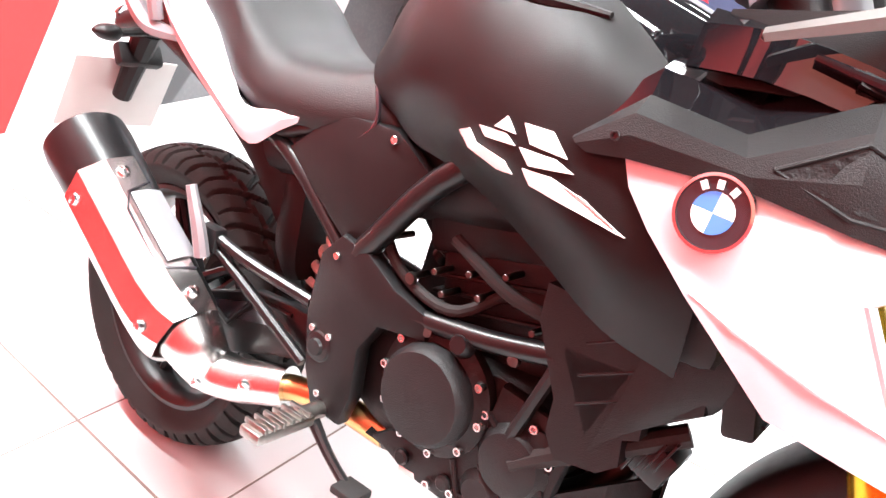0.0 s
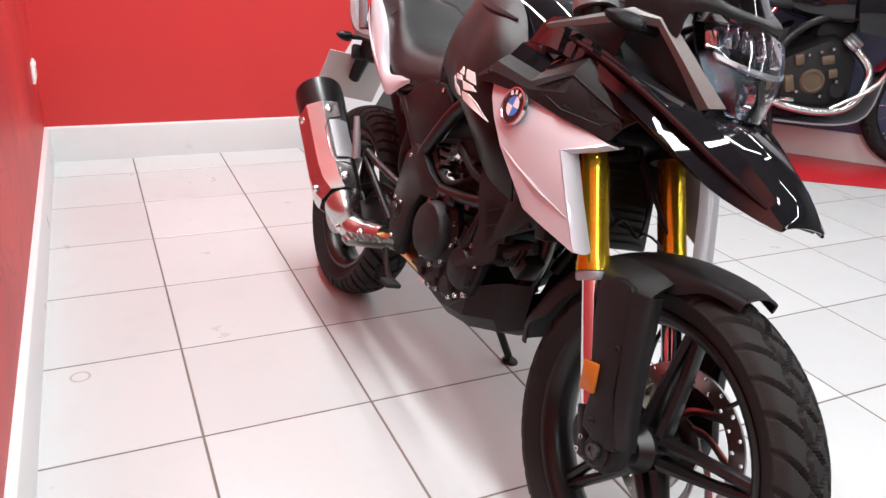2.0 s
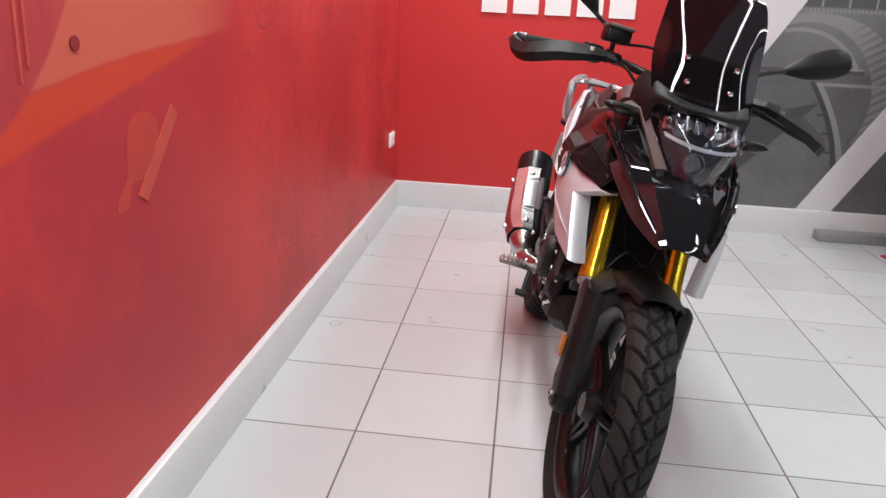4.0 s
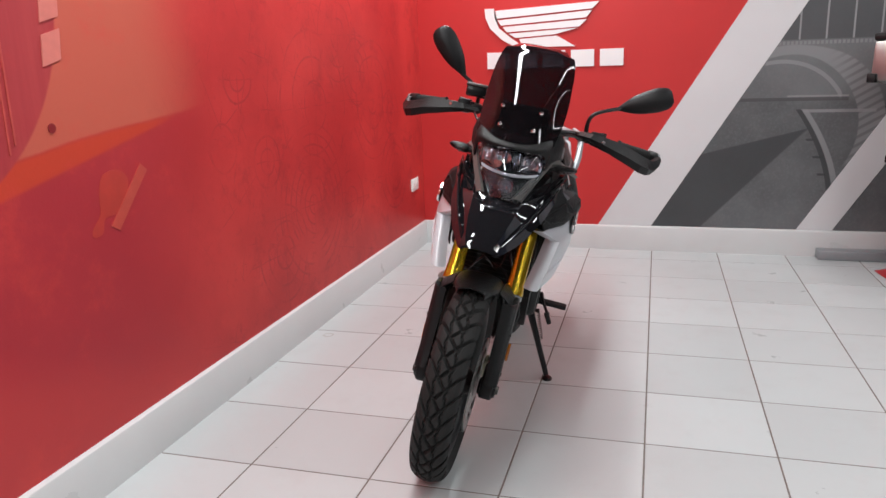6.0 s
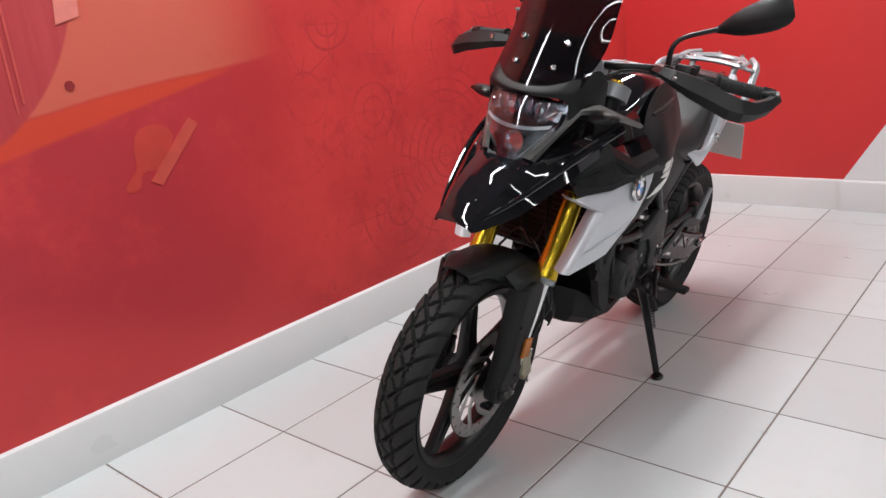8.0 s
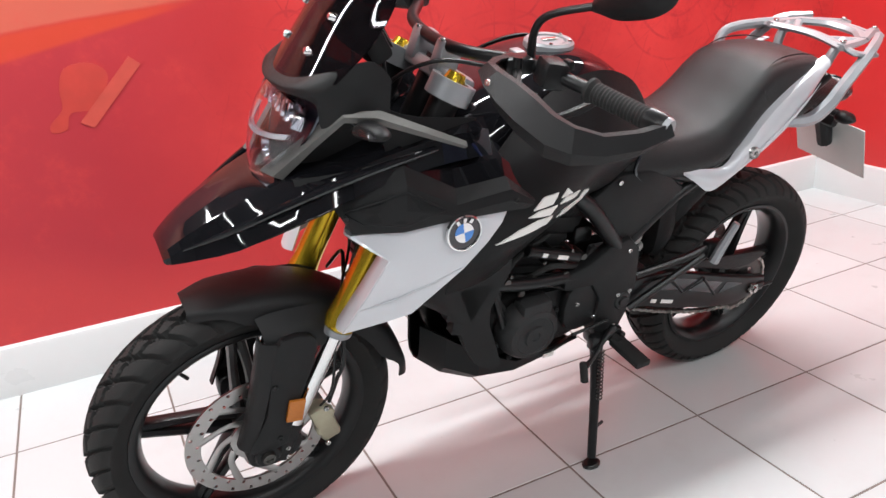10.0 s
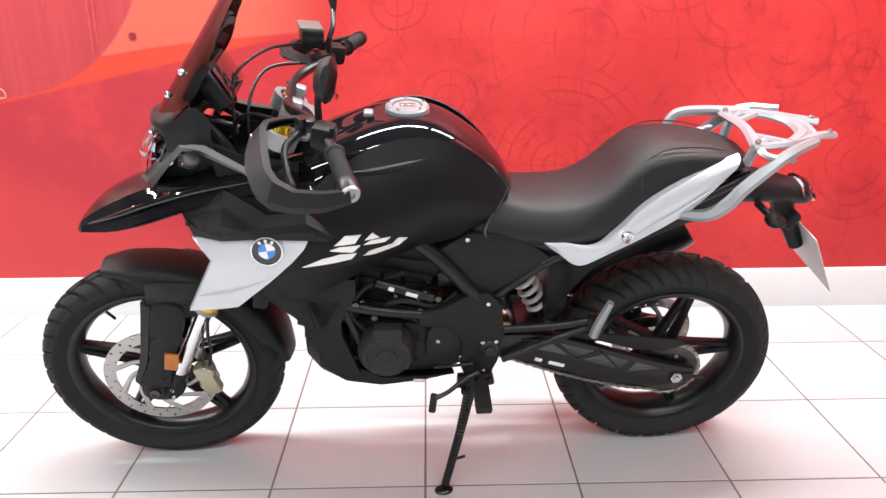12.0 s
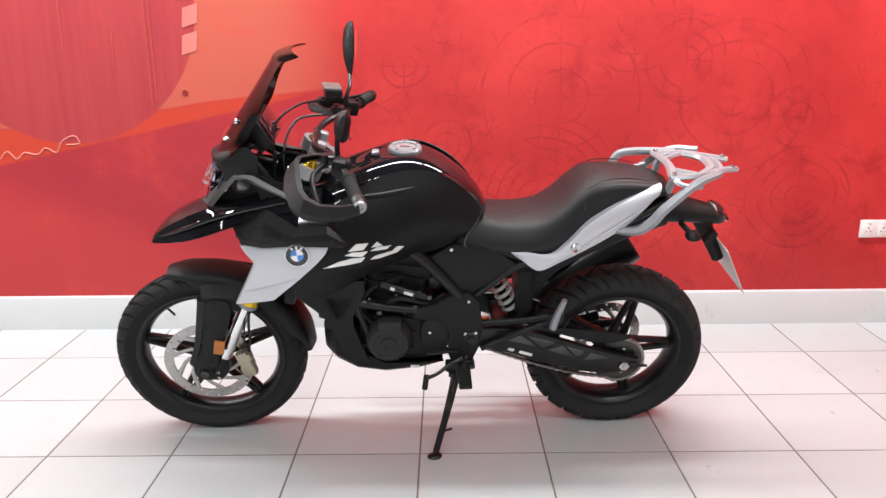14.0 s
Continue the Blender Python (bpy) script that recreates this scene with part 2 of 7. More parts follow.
def mix_node(nt, fac, a, b):
    n = nt.nodes.new("ShaderNodeMix")
    n.data_type = "RGBA"
    for sock, v in ((n.inputs["Factor"], fac), (n.inputs["A"], a), (n.inputs["B"], b)):
        if isinstance(v, tuple):
            sock.default_value = (*v, 1)
        elif isinstance(v, (int, float)):
            sock.default_value = v
        else:
            nt.links.new(v, sock)
    return n.outputs["Result"]


def noise_node(nt, vec, scale, detail=4, rough=0.55):
    n = nt.nodes.new("ShaderNodeTexNoise")
    n.inputs["Scale"].default_value, n.inputs["Detail"].default_value, n.inputs["Roughness"].default_value = scale, detail, rough
    nt.links.new(vec, n.inputs["Vector"])
    return n.outputs["Fac"]


def dist_node(nt, x, z, cx, cz):
    dx = math_node(nt, "SUBTRACT", x, cx)
    dz = math_node(nt, "SUBTRACT", z, cz)
    return math_node(nt, "SQRT", math_node(nt, "ADD", math_node(nt, "MULTIPLY", dx, dx), math_node(nt, "MULTIPLY", dz, dz)))


def mural_material():
    """The printed wall graphic: red ground, big faded fairing shapes, fine technical drawing lines."""
    m = mat("red_printed_mural", (0.6, 0.02, 0.02), 0.46, spec=0.3)
    nt = m.node_tree
    b = nt.nodes["Principled BSDF"]
    geo = nt.nodes.new("ShaderNodeNewGeometry")
    pos = geo.outputs["Position"]
    sep = nt.nodes.new("ShaderNodeSeparateXYZ")
    nt.links.new(pos, sep.inputs[0])
    x, z = sep.outputs[0], sep.outputs[2]
    big = noise_node(nt, pos, 1.6, 5)
    fine = noise_node(nt, pos, 22, 6, 0.7)
    col = mix_node(nt, ramp_node(nt, big, 0.35, 0.65), (0.42, 0.025, 0.026), (0.54, 0.040, 0.038))
    # faded orange cowling, then the dark lower body, then the round dark shield
    wob = math_node(nt, "MULTIPLY", math_node(nt, "SUBTRACT", big, 0.5), 0.05)
    line = math_node(nt, "ADD", math_node(nt, "ADD", math_node(nt, "MULTIPLY", x, 0.115), 1.198), wob)
    above = ramp_node(nt, math_node(nt, "SUBTRACT", z, line), -0.006, 0.012)
    left = ramp_node(nt, math_node(nt, "ADD", x, math_node(nt, "MULTIPLY", wob, 8.0)), -0.30, -0.72)
    col = mix_node(nt, math_node(nt, "MULTIPLY", math_node(nt, "MULTIPLY", above, left), 0.9), col, (0.50, 0.105, 0.068))
    below = math_node(nt, "SUBTRACT", 1.0, above)
    left2 = ramp_node(nt, x, -0.15, -1.0)
    dark = math_node(nt, "MULTIPLY", math_node(nt, "MULTIPLY", below, left2), 0.8)
    col = mix_node(nt, dark, col, (0.35, 0.026, 0.038))
    line2 = math_node(nt, "ADD", math_node(nt, "MULTIPLY", x, 0.215), 1.232)
    band = math_node(nt, "MULTIPLY", ramp_node(nt, math_node(nt, "SUBTRACT", z, line2), -0.004, 0.012), math_node(nt, "MULTIPLY", below, ramp_node(nt, x, -0.45, -0.7)))
    col = mix_node(nt, math_node(nt, "MULTIPLY", band, 0.9), col, (0.52, 0.050, 0.022))
    disc = ramp_node(nt, dist_node(nt, x, z, -1.62, 1.52), 0.615, 0.605)
    streak = noise_node(nt, vec_scaled(nt, pos, (30, 1, 1.5)), 1.0, 3)
    col = mix_node(nt, disc, col, mix_node(nt, streak, (0.32, 0.026, 0.038), (0.45, 0.058, 0.056)))
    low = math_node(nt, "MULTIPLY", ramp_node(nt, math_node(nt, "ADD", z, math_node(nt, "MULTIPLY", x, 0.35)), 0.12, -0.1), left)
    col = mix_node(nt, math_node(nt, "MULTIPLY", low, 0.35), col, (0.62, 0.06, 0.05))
    # drawn lines, shaky as by hand
    shake = nt.nodes.new("ShaderNodeTexNoise")
    shake.inputs["Scale"].default_value, shake.inputs["Detail"].default_value = 2.5, 4
    nt.links.new(pos, shake.inputs["Vector"])
    ssep = nt.nodes.new("ShaderNodeSeparateColor")
    nt.links.new(shake.outputs["Color"], ssep.inputs[0])
    x = math_node(nt, "ADD", x, math_node(nt, "MULTIPLY", math_node(nt, "SUBTRACT", ssep.outputs[0], 0.5), 0.07))
    z = math_node(nt, "ADD", z, math_node(nt, "MULTIPLY", math_node(nt, "SUBTRACT", ssep.outputs[1], 0.5), 0.07))
    total = None
    for cx, cz, rr, step in ((1.42, 1.09, 0.36, 0.085), (0.53, 0.62, 0.42, 0.05), (1.18, 1.25, 0.2, 0.06), (0.62, 1.1, 0.5, 0.12),
                             (-0.225, 0.98, 0.1, 0.045), (-0.08, 1.24, 0.12, 0.05), (0.1, 0.88, 0.16, 0.055), (1.72, 1.0, 0.2, 0.07),
                             (1.75, 0.62, 0.3, 0.06), (0.2, 0.45, 0.3, 0.075), (1.0, 0.55, 0.25, 0.09), (0.95, 1.45, 0.3, 0.08)):
        d = dist_node(nt, x, z, cx, cz)
        saw = math_node(nt, "PINGPONG", d, step / 2)
        ring = ramp_node(nt, saw, 0.0085, 0.0012)
        ring = math_node(nt, "MULTIPLY", ring, ramp_node(nt, d, rr, rr * 0.92))
        cross = math_node(nt, "MINIMUM", math_node(nt, "ABSOLUTE", math_node(nt, "SUBTRACT", x, cx)), math_node(nt, "ABSOLUTE", math_node(nt, "SUBTRACT", z, cz)))
        cross = math_node(nt, "MULTIPLY", ramp_node(nt, cross, 0.004, 0.001), ramp_node(nt, d, rr * 1.1, rr))
        one = math_node(nt, "MAXIMUM", ring, cross)
        total = one if total is None else math_node(nt, "MAXIMUM", total, one)
    for a, step, off in ((1.9, 0.27, 0.05), (-0.55, 0.33, 0.1), (0.25, 0.41, 0.2), (-2.6, 0.37, 0.0)):
        v = math_node(nt, "ADD", math_node(nt, "MULTIPLY", x, a), z)
        v = math_node(nt, "ADD", v, off + 5)
        ln = ramp_node(nt, math_node(nt, "PINGPONG", v, step / 2), 0.005 * (1 + abs(a)) / 2, 0.0015)
        total = math_node(nt, "MAXIMUM", total, math_node(nt, "MULTIPLY", ln, ramp_node(nt, noise_node(nt, pos, 2.3 + abs(a), 2), 0.5, 0.58)))
    # loose pencil contours and smudges between the drawings
    for scale, detail, lo, hi in ((2.6, 5, 0.42, 0.60), (5.5, 6, 0.46, 0.58), (9.0, 4, 0.48, 0.56)):
        n = noise_node(nt, pos, scale, detail, 0.62)
        ln = ramp_node(nt, math_node(nt, "PINGPONG", math_node(nt, "MULTIPLY", n, 3.0), 0.5), 0.035, 0.006)
        total = math_node(nt, "MAXIMUM", total, math_node(nt, "MULTIPLY", ln, math_node(nt, "MULTIPLY", ramp_node(nt, noise_node(nt, pos, 1.9 + scale * 0.2, 3), lo, hi), 0.6)))
    patch = ramp_node(nt, noise_node(nt, pos, 6.5, 6, 0.65), 0.38, 0.62)
    smudge = math_node(nt, "MULTIPLY", ramp_node(nt, noise_node(nt, pos, 5.2, 9, 0.72), 0.50, 0.72), math_node(nt, "MULTIPLY", ramp_node(nt, x, -0.9, 0.3), 0.62))
    col = mix_node(nt, smudge, col, (0.27, 0.012, 0.018))
    # glare on the print, painted into its colour as paler red patches
    painted_glare = math_node(nt, "MULTIPLY", ramp_node(nt, noise_node(nt, pos, 3.1, 8, 0.7), 0.54, 0.74), 0.5)
    col = mix_node(nt, painted_glare, col, (0.60, 0.055, 0.045))
    right = ramp_node(nt, x, -0.75, -0.1)
    ink = math_node(nt, "MULTIPLY", math_node(nt, "MULTIPLY", total, patch), math_node(nt, "MULTIPLY", right, 0.42))
    ink = math_node(nt, "ADD", ink, math_node(nt, "MULTIPLY", ramp_node(nt, fine, 0.56, 0.74), math_node(nt, "MULTIPLY", patch, math_node(nt, "MULTIPLY", right, 0.4))), clamp=True)
    col = mix_node(nt, ink, col, (0.17, 0.008, 0.016))
    nt.links.new(col, b.inputs["Base Color"])
    bp = nt.nodes.new("ShaderNodeBump")
    bp.inputs["Strength"].default_value, bp.inputs["Distance"].default_value = 0.12, 0.003
    nt.links.new(noise_node(nt, pos, 90, 4), bp.inputs["Height"])
    nt.links.new(bp.outputs[0], b.inputs["Normal"])
    return m


def vec_scaled(nt, vec, s):
    n = nt.nodes.new("ShaderNodeVectorMath")
    n.operation = "MULTIPLY"
    nt.links.new(vec, n.inputs[0])
    n.inputs[1].default_value = s
    return n.outputs[0]


def grey_mural_material():
    """A black-and-white photograph of a curved bridge and hills, printed large."""
    m = mat("grey_printed_mural", (0.2, 0.2, 0.2), 0.4)
    nt = m.node_tree
    b = nt.nodes["Principled BSDF"]
    geo = nt.nodes.new("ShaderNodeNewGeometry")
    pos = geo.outputs["Position"]
    sep = nt.nodes.new("ShaderNodeSeparateXYZ")
    nt.links.new(pos, sep.inputs[0])
    y, z = sep.outputs[1], sep.outputs[2]
    n1 = noise_node(nt, pos, 2.2, 7, 0.55)
    grit = noise_node(nt, pos, 60, 3, 0.6)
    col = mix_node(nt, ramp_node(nt, n1, 0.3, 0.7), (0.085, 0.089, 0.093), (0.135, 0.14, 0.145))
    col = mix_node(nt, math_node(nt, "MULTIPLY", ramp_node(nt, grit, 0.45, 0.7), 0.25), col, (0.18, 0.185, 0.19))

    def near(v, c, w):
        """One within w of the value c, zero outside."""
        return ramp_node(nt, math_node(nt, "ABSOLUTE", math_node(nt, "SUBTRACT", v, c)), w, w * 0.75)

    def within(v, lo, hi, soft=0.01):
        return math_node(nt, "MULTIPLY", ramp_node(nt, v, lo, lo + soft), ramp_node(nt, v, hi, hi - soft))

    def ink(mask, amount, colour):
        return mix_node(nt, math_node(nt, "MULTIPLY", mask, amount), col, colour)

    # far hillside above the road edge
    col = ink(ramp_node(nt, z, 0.98, 1.02), math_node(nt, "ADD", math_node(nt, "MULTIPLY", n1, 0.5), 0.15), (0.19, 0.195, 0.20))
    # wedge of shade across the road
    up = math_node(nt, "ADD", z, math_node(nt, "MULTIPLY", y, 0.26))
    low = math_node(nt, "ADD", z, math_node(nt, "MULTIPLY", y, 1.06))
    col = ink(math_node(nt, "MULTIPLY", ramp_node(nt, up, 0.478, 0.468), ramp_node(nt, low, -0.61, -0.59)), 0.85, (0.042, 0.044, 0.047))
    # great arch with ribs, wider towards its foot
    d = dist_node(nt, y, z, -1.22, 0.83)
    wide = math_node(nt, "ADD", 0.028, math_node(nt, "MULTIPLY", ramp_node(nt, y, -1.25, -1.75), 0.05))
    arch = ramp_node(nt, math_node(nt, "SUBTRACT", math_node(nt, "ABSOLUTE", math_node(nt, "SUBTRACT", d, 0.475)), wide), 0.006, -0.004)
    arch = math_node(nt, "MULTIPLY", arch, math_node(nt, "MULTIPLY", ramp_node(nt, y, -0.95, -1.05), ramp_node(nt, z, 0.55, 0.65)))
    rib = ramp_node(nt, math_node(nt, "PINGPONG", math_node(nt, "ADD", z, math_node(nt, "MULTIPLY", y, 0.6)), 0.026), 0.006, 0.014)
    col = ink(arch, 0.8, mix_node(nt, math_node(nt, "MULTIPLY", math_node(nt, "SUBTRACT", 1.0, rib), ramp_node(nt, y, -1.4, -1.6)), (0.24, 0.245, 0.25), (0.155, 0.158, 0.162)))
    inner = math_node(nt, "MULTIPLY", near(dist_node(nt, y, z, -1.16, 0.84), 0.395, 0.014), within(y, -1.52, -1.06))
    col = ink(math_node(nt, "MULTIPLY", inner, ramp_node(nt, z, 0.98, 1.02)), 0.6, (0.28, 0.285, 0.29))
    # road edge, rail and crooked post
    col = ink(math_node(nt, "MULTIPLY", near(z, 1.003, 0.012), within(y, -1.56, -0.8)), 0.7, (0.05, 0.05, 0.052))
    col = ink(math_node(nt, "MULTIPLY", near(z, 1.022, 0.006), within(y, -1.56, -1.2)), 0.6, (0.30, 0.30, 0.30))
    col = ink(math_node(nt, "MULTIPLY", near(z, 0.93, 0.011), within(y, -1.72, -1.30)), 0.7, (0.27, 0.27, 0.275))
    bend = math_node(nt, "SUBTRACT", y, math_node(nt, "ADD", math_node(nt, "MULTIPLY", math_node(nt, "MULTIPLY", z, z), 0.540), math_node(nt, "ADD", math_node(nt, "MULTIPLY", z, -0.320), -1.442)))
    tall = within(z, 0.17, 0.945)
    col = ink(math_node(nt, "MULTIPLY", near(bend, -0.045, 0.020), tall), 0.75, (0.25, 0.255, 0.26))
    col = ink(math_node(nt, "MULTIPLY", near(bend, -0.010, 0.018), tall), 0.85, (0.035, 0.036, 0.038))
    stub = math_node(nt, "MULTIPLY", near(math_node(nt, "PINGPONG", math_node(nt, "ADD", z, 0.02), 0.055), 0.0, 0.008), math_node(nt, "MULTIPLY", within(bend, -0.01, 0.05), within(z, 0.42, 0.8)))
    col = ink(stub, 0.85, (0.035, 0.036, 0.038))
    # parapet and dark panes along the top
    col = ink(ramp_node(nt, z, 1.355, 1.37), 0.75, (0.055, 0.056, 0.06))
    col = ink(math_node(nt, "MULTIPLY", near(z, 1.345, 0.012), ramp_node(nt, math_node(nt, "PINGPONG", y, 0.012), 0.003, 0.006)), 0.6, (0.26, 0.26, 0.265))
    col = ink(math_node(nt, "MULTIPLY", ramp_node(nt, z, 1.36, 1.37), near(math_node(nt, "PINGPONG", math_node(nt, "ADD", y, 0.05), 0.075), 0.0, 0.006)), 0.7, (0.34, 0.34, 0.345))
    nt.links.new(col, b.inputs["Base Color"])
    return m


def tile_material():
    m = mat("white_ceramic_tile", (0.72, 0.71, 0.70), 0.22)
    nt = m.node_tree
    b = nt.nodes["Principled BSDF"]
    info = nt.nodes.new("ShaderNodeObjectInfo")
    geo = nt.nodes.new("ShaderNodeNewGeometry")
    pos = geo.outputs["Position"]
    n = noise_node(nt, pos, 5, 6, 0.65)
    n2 = noise_node(nt, pos, 60, 4, 0.7)
    a = mix_node(nt, info.outputs["Random"], (0.455, 0.474, 0.476), (0.51, 0.534, 0.536))
    a = mix_node(nt, math_node(nt, "MULTIPLY", ramp_node(nt, n, 0.5, 0.75), 0.22), a, (0.40, 0.385, 0.38))
    a = mix_node(nt, math_node(nt, "MULTIPLY", ramp_node(nt, n2, 0.62, 0.75), 0.15), a, (0.33, 0.32, 0.32))
    nt.links.new(a, b.inputs["Base Color"])
    rg = nt.nodes.new("ShaderNodeMapRange")
    rg.inputs["To Min"].default_value, rg.inputs["To Max"].default_value = 0.2, 0.42
    nt.links.new(n, rg.inputs["Value"])
    nt.links.new(rg.outputs[0], b.inputs["Roughness"])
    bp = nt.nodes.new("ShaderNodeBump")
    bp.inputs["Strength"].default_value, bp.inputs["Distance"].default_value = 0.1, 0.002
    nt.links.new(noise_node(nt, pos, 35, 3), bp.inputs["Height"])
    nt.links.new(bp.outputs[0], b.inputs["Normal"])
    return m


M_MURAL = mural_material()
M_GREYMURAL = grey_mural_material()
M_TILE = tile_material()
M_GROUT = mat("tile_grout", (0.17, 0.14, 0.125), 0.85, grain=0.35, scale=15, bump=0.4, bump_scale=200)
M_REDWALL = mat("red_wall_paint", (0.50, 0.024, 0.024), 0.45, grain=0.06, scale=3, bump=0.15, bump_scale=120)
M_WHITEWALL = mat("white_wall_paint", (0.62, 0.62, 0.63), 0.5, grain=0.04, scale=4, bump=0.2, bump_scale=150)
M_GREYWALL = mat("grey_wall_paint", (0.11, 0.115, 0.12), 0.5, grain=0.05, scale=4)
M_SKIRT = mat("white_gloss_skirting", (0.60, 0.60, 0.60), 0.3, grain=0.04, scale=6, rough_var=0.08)
M_CEIL = mat("grey_ceiling_paint", (0.085, 0.087, 0.09), 0.7, grain=0.03, scale=5)
M_REDMAT = mat("red_floor_vinyl", (0.42, 0.012, 0.02), 0.4, grain=0.15, scale=10)
M_PLASTICWHITE = mat("white_socket_plastic", (0.80, 0.80, 0.78), 0.3)


def setting(name, bm, material, label="", category=""):
    ob = part(name, bm, material)
    return tagged(ob, label, category, kind="structure")


def span(x0, x1, y0, y1, z0, z1, bevel=0.0):
    return box(((x0 + x1) / 2, (y0 + y1) / 2, (z0 + z1) / 2), (x1 - x0, y1 - y0, z1 - z0), bevel)


T = 0.2
floor = setting("floor", span(ROOM_X0 - T, WALL_X + T, ROOM_Y0 - T, WALL_Y + T, -0.2, -0.0012), M_GROUT, "showroom floor of large white ceramic tiles with dark grout", "floor")
ceiling = setting("ceiling", span(ROOM_X0 - T, WALL_X + T, ROOM_Y0 - T, WALL_Y + T, CEIL, CEIL + 0.2), M_CEIL, "plain grey showroom ceiling", "ceiling")
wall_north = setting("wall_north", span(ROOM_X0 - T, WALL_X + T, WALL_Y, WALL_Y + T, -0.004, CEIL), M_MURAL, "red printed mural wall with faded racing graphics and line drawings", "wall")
wall_east = setting("wall_east", span(WALL_X, WALL_X + T, ROOM_Y0 - T, WALL_Y, -0.004, CEIL), M_REDWALL, "red end wall with white diagonal stripes", "wall")
# unseen walls added to close the room, dark so black panels reflect little
wall_south = setting("wall_south", span(ROOM_X0, WALL_X, ROOM_Y0 - T, ROOM_Y0, -0.004, CEIL), M_GREYWALL, "unseen plain grey wall added to close the room", "wall")
wall_west = setting("wall_west", span(ROOM_X0 - T, ROOM_X0, ROOM_Y0 - T, WALL_Y, -0.004, CEIL), M_GREYWALL, "unseen plain grey wall added to close the room", "wall")


def skirting(name, p, q, inward, t=0.022):
    """A board along the foot of a wall with a rounded top edge."""
    h = 0.168
    p, q, w = Vector((*p, 0)), Vector((*q, 0)), Vector((*inward, 0))
    prof = [(0, -0.003), (t, -0.003), (t, h - 0.012), (t - 0.003, h - 0.004), (t - 0.010, h), (0, h)]
    bm = bmesh.new()
    ends = [[bm.verts.new(e + w * a + Vector((0, 0, b))) for a, b in prof] for e in (p, q)]
    for i in range(len(prof)):
        j = (i + 1) % len(prof)
        bm.faces.new((ends[0][i], ends[0][j], ends[1][j], ends[1][i]))
    bm.faces.new(ends[0])
    bm.faces.new(ends[1][::-1])
    return setting(name, bm, M_SKIRT, "white painted skirting board along the wall", "skirting")


skirting("baseboard_north", (ROOM_X0, WALL_Y), (WALL_X - 0.022, WALL_Y), (0, -1))
skirting("baseboard_east", (WALL_X, WALL_Y), (WALL_X, -0.045), (-1, 0))
skirting("baseboard_east_2", (WALL_X, -0.045), (WALL_X, -2.62), (-1, 0), 0.036)


# end wall: stripes and the grey photograph between them, as flat printed boards
def wall_print(name, outline, material, proud, label):
    """An outline in (y, z) on the end wall."""
    bm = bmesh.new()
    a = [bm.verts.new((WALL_X - proud, y, z)) for y, z in outline]
    b = [bm.verts.new((WALL_X + 0.01, y, z)) for y, z in outline]
    bm.faces.new(a)
    bm.faces.new(b[::-1])
    for i in range(len(a)):
        j = (i + 1) % len(a)
        bm.faces.new((a[i], b[i], b[j], a[j]))
    bmesh.ops.triangulate(bm, faces=[f for f in bm.faces if len(f.verts) > 4])
    return part(name, bm, material, wall_east, label)


SL = -0.615   # run of the stripes in y for each metre up


def at_edge(y_foot, z):
    return y_foot + SL * (z - 0.17)


Z0, Z1 = 0.169, CEIL
wall_print("stripe", [(at_edge(-0.055, Z0), Z0), (at_edge(-0.41, Z0), Z0), (at_edge(-0.41, Z1), Z1), (at_edge(-0.055, Z1), Z1)], M_WHITEWALL, 0.006, "white diagonal stripe")
wall_print("photo_print", [(at_edge(-0.41, Z0), Z0), (-2.6, Z0), (-2.6, Z1), (at_edge(-0.41, Z1), Z1)], M_GREYMURAL, 0.004, "grey printed bridge photograph")
wall_print("stripe", [(at_edge(-1.32, Z0), Z0), (at_edge(-1.53, Z0), Z0), (-2.6, 1.9), (-2.6, 2.25)], M_WHITEWALL, 0.008, "white diagonal stripe")


def bar_shape(y0, y1, z0, z1, slant=0.0):
    return [(y0, z0), (y1, z0), (y1 - slant, z1), (y0 - slant, z1)]


# the maker's mark: a wing of swept blades over a row of plain blocks
LETTERS = 5
for k in range(LETTERS):
    w = 0.95 / LETTERS
    y = 0.715 - k * w
    wall_print("mark_block", bar_shape(y, y - w * 0.8, 1.243, 1.352), M_EWHITE, 0.012, "white raised sign block")
WING = [[(0.730, 1.640), (0.723, 1.578), (0.693, 1.511), (0.608, 1.431), (0.491, 1.369), (0.455, 1.377), (0.539, 1.436), (0.630, 1.509), (0.660, 1.575), (0.665, 1.640)],
        [(0.464, 1.381), (0.115, 1.375), (0.239, 1.448), (0.494, 1.435)], [(0.517, 1.443), (0.250, 1.457), (0.103, 1.492), (0.564, 1.472)],
        [(0.576, 1.482), (0.092, 1.500), (0.043, 1.545), (0.607, 1.517)], [(0.617, 1.527), (0.048, 1.555), (0.010, 1.600), (0.641, 1.562)], [(0.648, 1.573), (0.010, 1.610), (-0.036, 1.654), (0.655, 1.625)]]
for blade in WING:
    wall_print("wing_blade", blade, M_EWHITE, 0.012, "white raised wing blade")


# faint lettering shapes on the mural, as plain bars
def mural_print(name, outline, material, proud, label):
    bm = bmesh.new()
    a = [bm.verts.new((x, WALL_Y - proud, z)) for x, z in outline]
    b = [bm.verts.new((x, WALL_Y + 0.01, z)) for x, z in outline]
    bm.faces.new(a)
    bm.faces.new(b[::-1])
    for i in range(len(a)):
        j = (i + 1) % len(a)
        bm.faces.new((a[i], b[i], b[j], a[j]))
    bmesh.ops.triangulate(bm, faces=[f for f in bm.faces if len(f.verts) > 4])
    return part(name, bm, material, wall_north, label)


